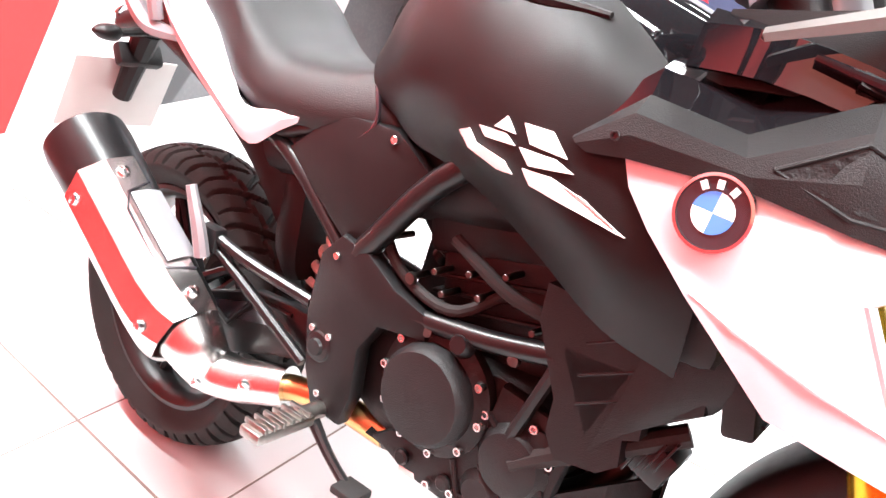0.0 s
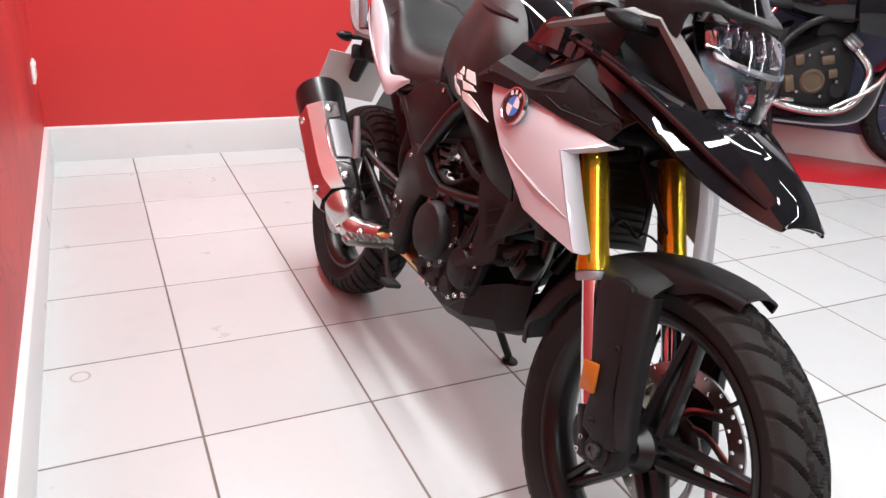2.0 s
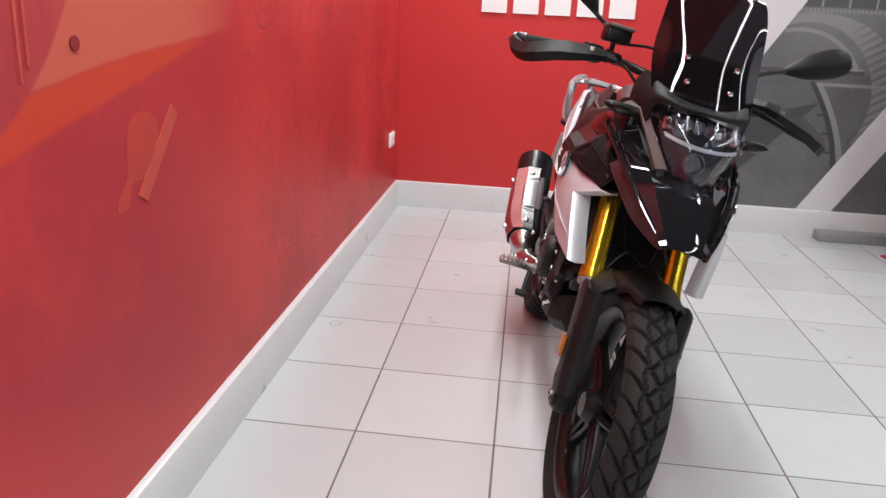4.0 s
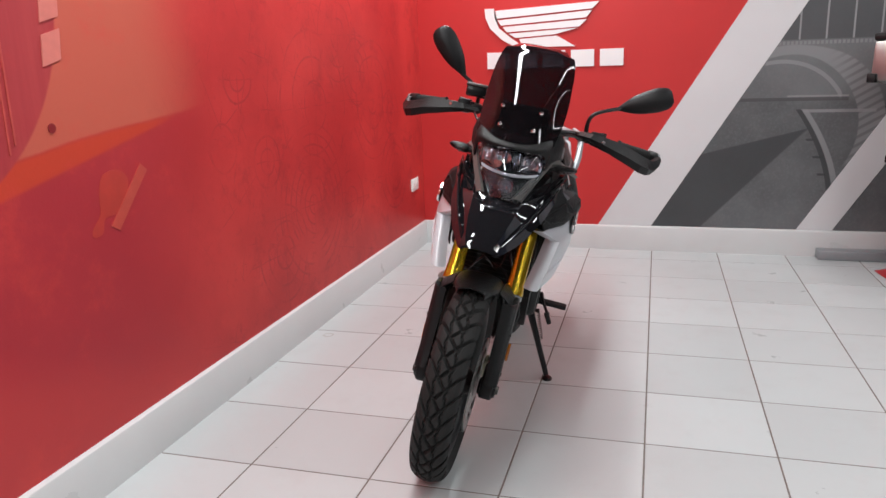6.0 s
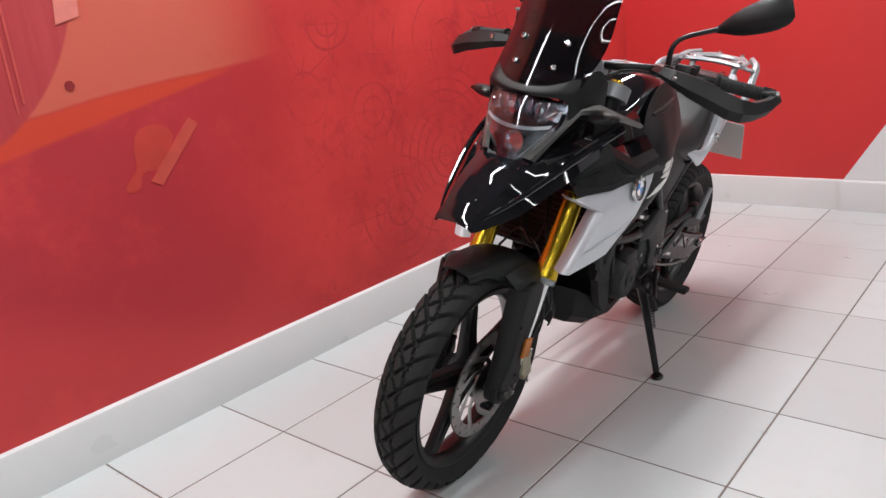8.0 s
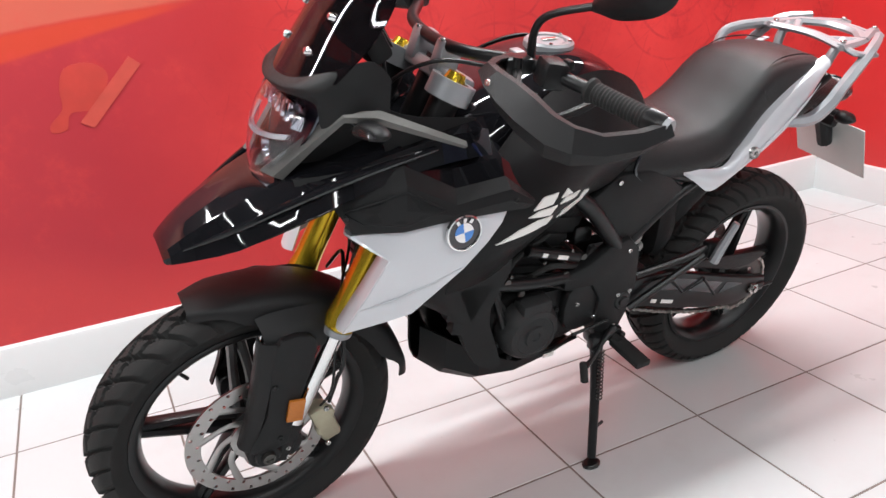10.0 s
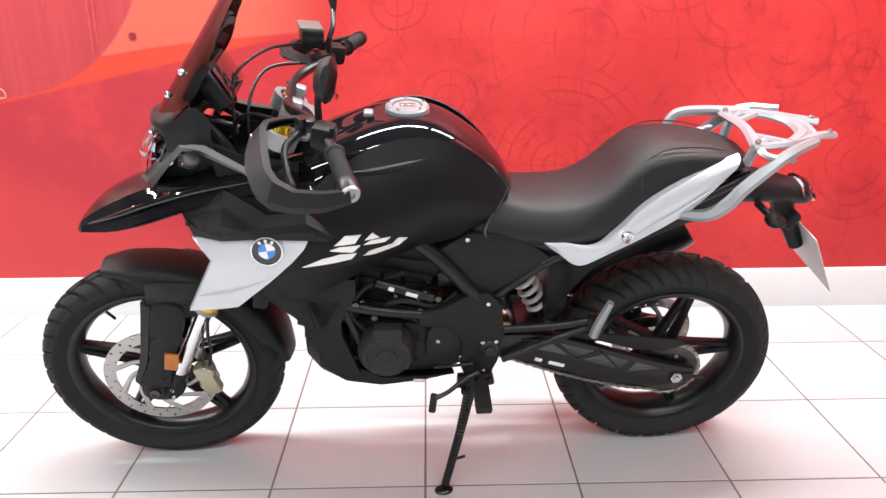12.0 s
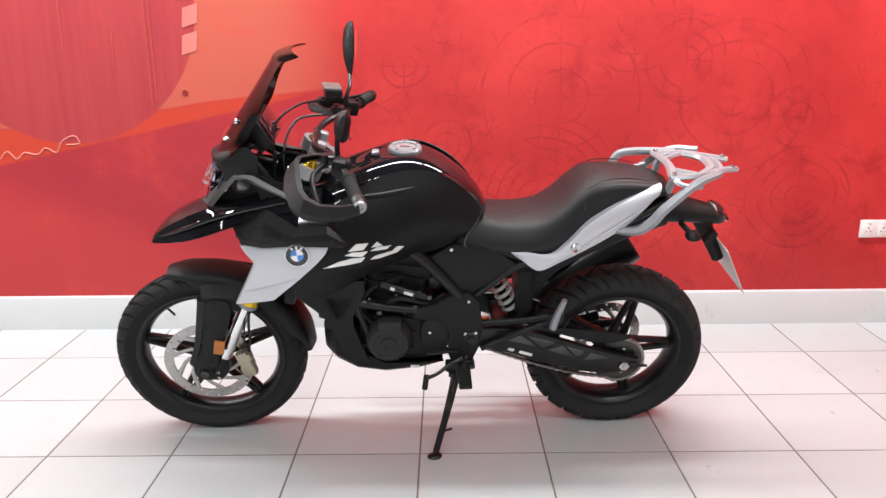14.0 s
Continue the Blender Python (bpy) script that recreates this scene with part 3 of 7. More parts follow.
M_FADED = mat("faded_pink_print", (0.60, 0.17, 0.14), 0.45, grain=0.15, scale=30)
M_FADED2 = mat("faded_orange_print", (0.43, 0.038, 0.027), 0.45, grain=0.25, scale=14)
M_FADED3 = mat("faded_salmon_print", (0.46, 0.060, 0.042), 0.45, grain=0.25, scale=14)
M_DARKPRINT = mat("dark_red_print", (0.22, 0.012, 0.016), 0.45, grain=0.1, scale=30)
for k in range(4):
    z = 1.30 + 0.118 * k
    lean = 0.02
    mural_print("print_bar", [(-1.085 + 0.012 * k, z), (-1.015 + 0.012 * k, z + lean), (-1.005 + 0.012 * k, z + 0.085 + lean), (-1.075 + 0.012 * k, z + 0.085)], M_FADED, 0.003, "faded pale bar on the mural")
mural_print("print_dot", [(-1.086 + 0.014 * math.cos(a), 1.133 + 0.014 * math.sin(a)) for a in np.arange(16) * math.pi / 8], M_DARKPRINT, 0.003, "dark printed dot")
mural_print("print_bar", [(-0.905, 0.815), (-0.870, 0.795), (-0.705, 0.965), (-0.735, 0.99)], M_FADED3, 0.0025, "faded pale bar on the mural")
mural_print("print_patch", [tuple(p) for p in spline([(-0.985, 0.795), (-0.945, 0.80), (-0.925, 0.845), (-0.860, 0.85), (-0.815, 0.905), (-0.805, 0.955), (-0.850, 0.985), (-0.915, 0.975), (-0.940, 0.92), (-0.945, 0.86), (-0.985, 0.82)], 4, True)], M_FADED2, 0.0012, "faded orange patch on the mural")
M_RULE = mat("thin_pale_print", (0.46, 0.06, 0.05), 0.45, grain=0.3, scale=25)
for x, z, h in ((-1.222, 1.10, 0.75), (-1.243, 1.075, 0.75), (-1.62, 1.33, 0.30), (-1.40, 1.24, 0.16)):
    mural_print("print_rule", [(x, z), (x + 0.006, z), (x + 0.012, z + h), (x + 0.006, z + h)], M_RULE, 0.003, "thin pale upright line on the mural")
path = spline([(-1.98, 1.21, 0.84), (-1.94, 1.21, 0.875), (-1.9, 1.21, 0.84), (-1.86, 1.21, 0.87), (-1.8, 1.21, 0.86), (-1.76, 1.21, 0.89), (-1.71, 1.21, 0.87), (-1.68, 1.21, 0.92), (-1.62, 1.21, 0.945), (-1.6, 1.21, 0.91), (-1.66, 1.21, 0.905)], 5)
part("print_scribble", tube(path, 0.004, 6), M_FADED, wall_north, "thin pale scribbled line on the mural")


# wall socket on the mural wall
def wall_socket():
    ob = empty("wall_socket", pose(2.135, WALL_Y, 0.47), "white plastic double wall socket on the red mural wall", "socket")
    part("faceplate", box((0, -0.006, 0), (0.146, 0.012, 0.086), 0.004), M_PLASTICWHITE, ob)
    for x in (-0.036, 0.036):
        part("outlet", box((x, -0.0125, -0.006), (0.05, 0.003, 0.05), 0.001), M_PLASTICWHITE, ob, "raised socket outlet")
        part("switch", box((x, -0.0145, 0.03), (0.016, 0.006, 0.01), 0.0015), M_PLASTICWHITE, ob, "rocker switch")
        part("pin_slot", join(box((x, -0.0145, 0.006), (0.004, 0.001, 0.008)), box((x - 0.011, -0.0145, -0.012), (0.007, 0.001, 0.003)), box((x + 0.011, -0.0145, -0.012), (0.007, 0.001, 0.003))), M_EBLACK, ob, "dark pin slots")
    return ob


wall_socket()


# ceiling lights: long fluorescent battens along the room
def batten(x, y, length, power):
    ob = empty("ceiling_light", pose(x, y, CEIL), "white fluorescent batten fixed to the ceiling", "ceiling light", "ceiling battens")
    part("housing", box((0, 0, -0.03), (length + 0.06, 0.09, 0.06), 0.01), M_PLASTICWHITE, ob)
    part("tube", rod((-length / 2, 0, -0.078), (length / 2, 0, -0.078), 0.013), M_TUBE, ob, "glowing fluorescent tube")
    lamp = bpy.data.lights.new("batten_light", "AREA")
    lamp.shape, lamp.size, lamp.size_y, lamp.energy, lamp.color = "RECTANGLE", length, 0.12, power, (0.955, 0.985, 1.0)
    lo = new("batten_light", lamp)
    lo.matrix_world = pose(x, y, CEIL - 0.1)
    return ob


M_TUBE = glow("fluorescent_tube", (1.0, 0.98, 0.95), 6.0)
for bx in (-4.6, -2.4, -0.2, 1.6):
    for by, power in ((0.42, 37), (-2.1, 16), (-4.3, 15)):
        batten(bx, by, 1.95 if bx < 1 else 1.3, power)


# ---- the motorcycle: wheels, fork, steering ----
# Its own axes: x towards the tail, y towards its right side, z up; it leans on its side stand.
bike = empty("motorcycle", pose(0, 0.259, 0, 13.0, 0, 2.0), "black and silver adventure motorcycle leaning on its side stand", "motorcycle")
FA, RA = np.array((-0.717, 0.0, 0.322)), np.array((0.674, 0.0, 0.309))    # axles
RAKE = radians(26.7)
HEAD = Vector((-0.355, 0, 0.9))
STEER = Matrix.Translation(HEAD) @ Matrix.Rotation(radians(1.0), 4, Vector((math.sin(RAKE), 0, math.cos(RAKE)))) @ Matrix.Translation(-HEAD)


def steer(bm):
    return moved(bm, STEER)


def tyre(centre, R, hw, rim, pitch, slope, n=900):
    """A tubeless tyre with cut tread grooves."""
    half = [(rim - 0.004, -0.60 * hw), (rim + 0.012, -0.72 * hw), (rim + 0.45 * (R - rim), -1.0 * hw), (R - 0.034, -0.985 * hw), (R - 0.018, -0.84 * hw), (R - 0.006, -0.50 * hw), (R, 0)]
    prof = spline(half + [(r, -y) for r, y in half[-2::-1]], 7)
    th = np.arange(n) * 2 * np.pi / n
    P = np.zeros((n, len(prof), 3))
    step = 2 * np.pi * R / round(2 * np.pi * R / pitch)
    for j, (r, y) in enumerate(prof):
        s = abs(y) / hw
        u = th * R
        cut = np.zeros(n)
        if r > R - 0.040:
            near = lambda v, w: np.clip(2.6 * (1 - np.abs((v % step) - step / 2) / w), 0, 1)
            for side in (-1, 1):
                q = side * y / hw
                if q > -0.22:
                    cut = np.maximum(cut, near(u + (side > 0) * step / 2 + slope * side * y, 0.0070))
                if q > 0.45 and pitch > 0.08:
                    cut = np.maximum(cut, near(u + (side > 0) * step / 2 + step * 0.5 + slope * side * y * 0.8 + 0.004, 0.0045) * 0.8)
            zig = abs(y) / hw - 0.36 - 0.07 * (np.abs((u / step) % 1 - 0.5) * 4 - 1)
            cut = np.maximum(cut, np.clip(1.5 * (1 - np.abs(zig) * hw / 0.0036), 0, 1) * 0.8)
            cut = cut * 0.0105 * min(1.0, (r - (R - 0.040)) / 0.006)
        rr = r - cut
        P[:, j, 0] = centre[0] + rr * np.cos(th)
        P[:, j, 1] = centre[1] + y
        P[:, j, 2] = centre[2] + rr * np.sin(th)
    bm = bmesh.new()
    grid(bm, P, True, False)
    return bm


def rim_mesh(centre, r, hw):
    p = [(r - 0.002, -hw), (r + 0.006, -hw), (r + 0.007, -hw + 0.006), (r - 0.006, -hw * 0.7), (r - 0.012, 0), (r - 0.006, hw * 0.7), (r + 0.007, hw - 0.006), (r + 0.006, hw), (r - 0.002, hw),
         (r - 0.012, hw * 0.86), (r - 0.022, hw * 0.45), (r - 0.026, 0), (r - 0.022, -hw * 0.45), (r - 0.012, -hw * 0.86)]
    return lathe(p, centre, (0, 1, 0), 72, True)


def spoke(centre, r, a, y_hub, w, spread):
    """One cast spoke: two prongs that part at the hub and join at the rim."""
    c = np.array(centre)
    d = lambda ang: np.array((math.cos(ang), 0, math.sin(ang)))
    bits = []
    for s in (-1, 1):
        p0 = c + d(a + s * spread * 2.6) * 0.042
        p1 = c + d(a + s * spread * 0.75) * r * 0.52
        p2 = c + d(a + s * 0.03) * (r - 0.014)
        b = tube([p0, p1, p2], [0.015, 0.0105, 0.0115], 8, 4)
        for v in b.verts:
            v.co.y = c[1] + (v.co.y - c[1]) * w
        bits.append(b)
    return join(*bits)


def wheel(name, centre, R, hw, rim, hub_w, pitch, slope, turn, spread, label, phase):
    bm = turn(rim_mesh(centre, rim, hw * 0.72))
    w = part(name, bm, M_FRAME, bike, label)
    part("tyre", turn(tyre(centre, R, hw, rim, pitch, slope)), M_RUBBER, w, "black treaded rubber tyre", 25)
    part("hub", turn(join(lathe([(0.020, -hub_w), (0.030, -hub_w), (0.045, -hub_w * 0.6), (0.038, -hub_w * 0.2), (0.038, hub_w * 0.2), (0.045, hub_w * 0.6), (0.030, hub_w), (0.020, hub_w)], centre, (0, 1, 0), 32))), M_FRAME, w)
    for k in range(5):
        part("spoke", turn(spoke(centre, rim, phase + k * 2 * math.pi / 5, hub_w, 1.5, spread)), M_FRAME, w)
    part("valve", turn(rod(np.array(centre) + ((rim - 0.022) * math.cos(2.2), 0, (rim - 0.022) * math.sin(2.2)), np.array(centre) + ((rim - 0.06) * math.cos(2.2), 0, (rim - 0.06) * math.sin(2.2)), 0.004)), M_FRAME, w)
    return w


def drilled_ring(centre, y, r0, r1, t, holes, hole_r):
    """A brake disc band with round holes through it."""
    bm = bmesh.new()
    rows = []
    for k in range(holes):
        a0, a1 = 2 * math.pi * k / holes, 2 * math.pi * (k + 1) / holes
        am, rm = (a0 + a1) / 2 , (r0 + r1) / 2 + (0.28 if k % 2 else -0.28) * (r1 - r0)
        outer = [(r0, a0), (r0, am), (r0, a1), ((r0 + r1) / 2, a1), (r1, a1), (r1, am), (r1, a0), ((r0 + r1) / 2, a0)]
        op = [(r * math.cos(a), r * math.sin(a)) for r, a in outer]
        hx, hz = rm * math.cos(am), rm * math.sin(am)
        ip = []
        for x, z in op:
            dx, dz = x - hx, z - hz
            l = math.hypot(dx, dz)
            ip.append((hx + dx / l * hole_r, hz + dz / l * hole_r))
        for side in (-1, 1):
            yy = y + side * t / 2
            o = [bm.verts.new((centre[0] + x, yy, centre[2] + z)) for x, z in op]
            i = [bm.verts.new((centre[0] + x, yy, centre[2] + z)) for x, z in ip]
            for q in range(8):
                bm.faces.new((o[q], o[(q + 1) % 8], i[(q + 1) % 8], i[q]))
            rows.append((o, i))
        (oa, ia), (ob_, ib) = rows[-2:]
        for q in range(8):
            bm.faces.new((ia[q], ia[(q + 1) % 8], ib[(q + 1) % 8], ib[q]))
            if q in (0, 1, 4, 5):
                bm.faces.new((oa[q], oa[(q + 1) % 8], ob_[(q + 1) % 8], ob_[q]))
    return bm


def disc_carrier(centre, y, r_in, r_out, arms, twist, turn, parent, label):
    part("disc_carrier", turn(lathe([(0.022, -0.003), (r_in, -0.003), (r_in, 0.003), (0.022, 0.003)], (centre[0], y, centre[2]), (0, 1, 0), 40, True)), M_DISC, parent, label)
    for k in range(arms):
        a = 2 * math.pi * k / arms
        path = [(centre[0] + r * math.cos(a + twist * q), y, centre[2] + r * math.sin(a + twist * q)) for q, r in ((0, r_in - 0.004), (0.4, r_in + 0.35 * (r_out - r_in)), (1, r_out + 0.006))]
        b = tube(path, [0.010, 0.007, 0.009], 8, 4)
        for v in b.verts:
            v.co.y = y + (v.co.y - y) * 0.35
        part("carrier_arm", turn(b), M_DISC, parent)


def bolt(p, axis=(0, 1, 0), r=0.006, h=0.005):
    return lathe([(r, 0), (r, h * 0.7), (r * 0.85, h), (r * 0.5, h), (r * 0.45, h * 0.5), (0.0001, h * 0.5)], p, axis, 12)


front_wheel = wheel("front_wheel", FA, 0.323, 0.056, 0.244, 0.055, 0.060, 1.3, steer, 0.17, "black cast front wheel with forked spokes", 0.35)
part("brake_disc", steer(drilled_ring(FA, -0.066, 0.118, 0.150, 0.005, 44, 0.0042)), M_DISC, front_wheel, "drilled steel brake disc")
disc_carrier(FA, -0.066, 0.058, 0.118, 9, 0.8, steer, front_wheel, "slotted disc carrier")
rear_wheel = wheel("rear_wheel", RA, 0.310, 0.073, 0.222, 0.07, 0.085, 0.75, lambda b: b, 0.2, "black cast rear wheel with forked spokes", 0.02)
part("brake_disc", drilled_ring(RA, 0.085, 0.088, 0.120, 0.005, 36, 0.004), M_DISC, rear_wheel, "drilled steel brake disc")
disc_carrier(RA, 0.085, 0.05, 0.088, 6, 0.6, lambda b: b, rear_wheel, "slotted rear disc carrier")


def fork_at(z, y, ahead=0.0):
    x = -0.675 + 0.503 * (z - 0.325)
    return np.array((x - ahead * math.cos(RAKE), y, z))


def fork():
    for s in (-1, 1):
        y = s * 0.103
        leg = part("fork_leg", steer(lathe([(0.0255, 0), (0.0320, 0.001), (0.0318, 0.012), (0.0285, 0.035), (0.0275, 0.07), (0.0275, 0.36), (0.024, 0.362)], fork_at(0.580, y), (math.sin(RAKE), 0, math.cos(RAKE)), 32)), M_GOLD, bike, "gold anodised upper fork tube")
        part("fork_sleeve", steer(rod(fork_at(0.895, y), fork_at(1.035, y), 0.0272, n=28)), M_MATTE, leg, "black upper fork sleeve")
        part("collar", steer(lathe([(0.0215, -0.016), (0.029, -0.016), (0.0315, -0.012), (0.0315, -0.001), (0.0235, -0.001)], fork_at(0.580, y), (math.sin(RAKE), 0, math.cos(RAKE)), 32)), M_ALU, leg, "silver fork seal collar")
        part("stanchion", steer(rod(fork_at(0.36, y), fork_at(0.582, y), 0.0205, n=28)), M_CHROME, leg, "polished inner fork tube")
        part("axle_clamp", steer(join(
            rod(fork_at(0.29, y), fork_at(0.375, y), 0.026, 0.024, bevel=0.006),
            plate([(-0.755, 0.34), (-0.745, 0.365), (-0.70, 0.375), (-0.655, 0.37), (-0.64, 0.33), (-0.66, 0.295), (-0.71, 0.285), (-0.75, 0.30)], y - 0.02, y + 0.02, 0.006, 3),
            rod((FA[0], y - 0.028, FA[2]), (FA[0], y + 0.028, FA[2]), 0.028, bevel=0.004))), M_MATTE, leg, "black cast axle clamp")
        part("axle_nut", steer(lathe([(0.0001, 0), (0.007, 0), (0.008, 0.003), (0.013, 0.003), (0.015, -0.004), (0.015, -0.012)], (FA[0], y + s * 0.033, FA[2]), (0, s, 0), 24)), M_DARKSTEEL, leg, "steel axle end")
        for dz in (-0.012, 0.012):
            part("pinch_bolt", steer(bolt((-0.675, y + s * 0.02, 0.31 + dz), (0, s, 0), 0.006)), M_STEEL, leg)
        # plastic guard in front of the stanchion
        g = [(-0.612, 0.60), (-0.668, 0.605), (-0.690, 0.56), (-0.712, 0.43), (-0.752, 0.362), (-0.742, 0.338), (-0.672, 0.342), (-0.662, 0.40), (-0.632, 0.47), (-0.600, 0.56)]
        part("fork_guard", steer(plate(g, y + s * 0.012, y + s * 0.030, 0.007, 2)), M_PLAST, bike, "matte black fork guard")
        part("fork_guard_return", steer(shell([[(-0.675, y + s * 0.026, 0.60), (-0.715, y + s * 0.026, 0.43), (-0.752, y + s * 0.024, 0.35)], [(-0.700, y + s * 0.012, 0.60), (-0.735, y + s * 0.010, 0.43), (-0.765, y + s * 0.008, 0.35)], [(-0.700, y - s * 0.012, 0.60), (-0.738, y - s * 0.012, 0.43), (-0.765, y - s * 0.008, 0.35)]], 0.004 * s, 4, 4)), M_PLAST, bike)
        part("reflector", steer(box((-0.655, y + s * 0.034, 0.43), (0.034, 0.008, 0.052), 0.002, (0, 12, 0))), M_AMBER, bike, "amber side reflector")
        for bx, bz in ((-0.69, 0.50), (-0.69, 0.365)):
            part("screw", steer(bolt((bx, y + s * 0.030, bz), (0, s, 0), 0.006, 0.003)), M_FRAME, bike)


def fender():
    rows = []
    for k, th in enumerate(np.linspace(5, 106, 12)):
        a = radians(th)
        t = k / 11
        R = 0.354 - 0.018 * t + 0.012 * max(0, t - 0.85) / 0.15
        w = 0.078 - 0.012 * t - 0.028 * max(0, (t - 0.78) / 0.22) ** 2
        w = w if t > 0.12 else 0.058 + 0.02 * t / 0.12
        drop = 0.05 if 0.15 < t < 0.9 else 0.025
        row = []
        for y, d in ((-w, drop), (-w * 0.97, drop * 0.45), (-w * 0.72, 0.006), (0, 0), (w * 0.72, 0.006), (w * 0.97, drop * 0.45), (w, drop)):
            r = R - d
            row.append((FA[0] + r * math.cos(a), y, FA[2] + r * math.sin(a)))
        rows.append(row)
    f = part("front_fender", steer(shell(rows, 0.004, 3, 3)), M_PLAST, bike, "matte black plastic front mudguard")
    for s in (-1, 1):
        rows = [[(-0.70, s * 0.074, 0.628), (-0.66, s * 0.076, 0.634), (-0.58, s * 0.076, 0.626), (-0.53, s * 0.074, 0.605)],
                [(-0.695, s * 0.105, 0.600), (-0.65, s * 0.118, 0.603), (-0.59, s * 0.110, 0.598), (-0.53, s * 0.09, 0.578)],
                [(-0.70, s * 0.118, 0.565), (-0.66, s * 0.130, 0.565), (-0.61, s * 0.122, 0.56), (-0.56, s * 0.10, 0.54)]]
        part("fender_bracket", steer(shell(rows, 0.004 * -s, 4, 4)), M_PLAST, f)


def triple_clamps():
    ax = (math.sin(RAKE), 0, math.cos(RAKE))
    for name, z, m, lab in (("upper_clamp", 1.03, M_ALU, "silver upper fork clamp"), ("lower_clamp", 0.80, M_MATTE, "black lower fork clamp")):
        bits = [lathe([(0.028, -0.018), (0.042, -0.018), (0.042, 0.018), (0.028, 0.018)], fork_at(z, s * 0.103), ax, 28, True) for s in (-1, 1)]
        c = fork_at(z, 0)
        bits.append(box((c[0] + 0.03, 0, c[2]), (0.075, 0.17, 0.03), 0.01, (0, math.degrees(RAKE), 0)))
        top = part(name, steer(join(*bits)), m, bike, lab)
        if z > 1:
            for s in (-1, 1):
                part("fork_cap", steer(lathe([(0.0001, 0.012), (0.008, 0.012), (0.009, 0.018), (0.016, 0.018), (0.019, 0.008), (0.022, 0)], fork_at(z + 0.012, s * 0.103), ax, 24)), M_GOLD, top, "gold fork cap")
    part("steering_stem", steer(rod((-0.42, 0, 0.77), (-0.28, 0, 1.05), 0.03)), M_FRAME, bike)
    for s in (-1, 1):
        b = box((-0.298, s * 0.045, 1.066), (0.046, 0.034, 0.062), 0.008, (0, 20, 0))
        riser = part("bar_riser", steer(b), M_ALU, bike, "silver handlebar riser")
        part("riser_bolt", steer(bolt((-0.306, s * 0.045, 1.098), (0.3, 0, 1), 0.007)), M_STEEL, riser)


BAR = [(-0.155, -0.43, 1.069), (-0.185, -0.31, 1.082), (-0.230, -0.19, 1.094), (-0.290, -0.10, 1.093), (-0.300, 0, 1.089), (-0.290, 0.10, 1.096), (-0.230, 0.19, 1.105), (-0.185, 0.31, 1.098), (-0.155, 0.43, 1.084)]


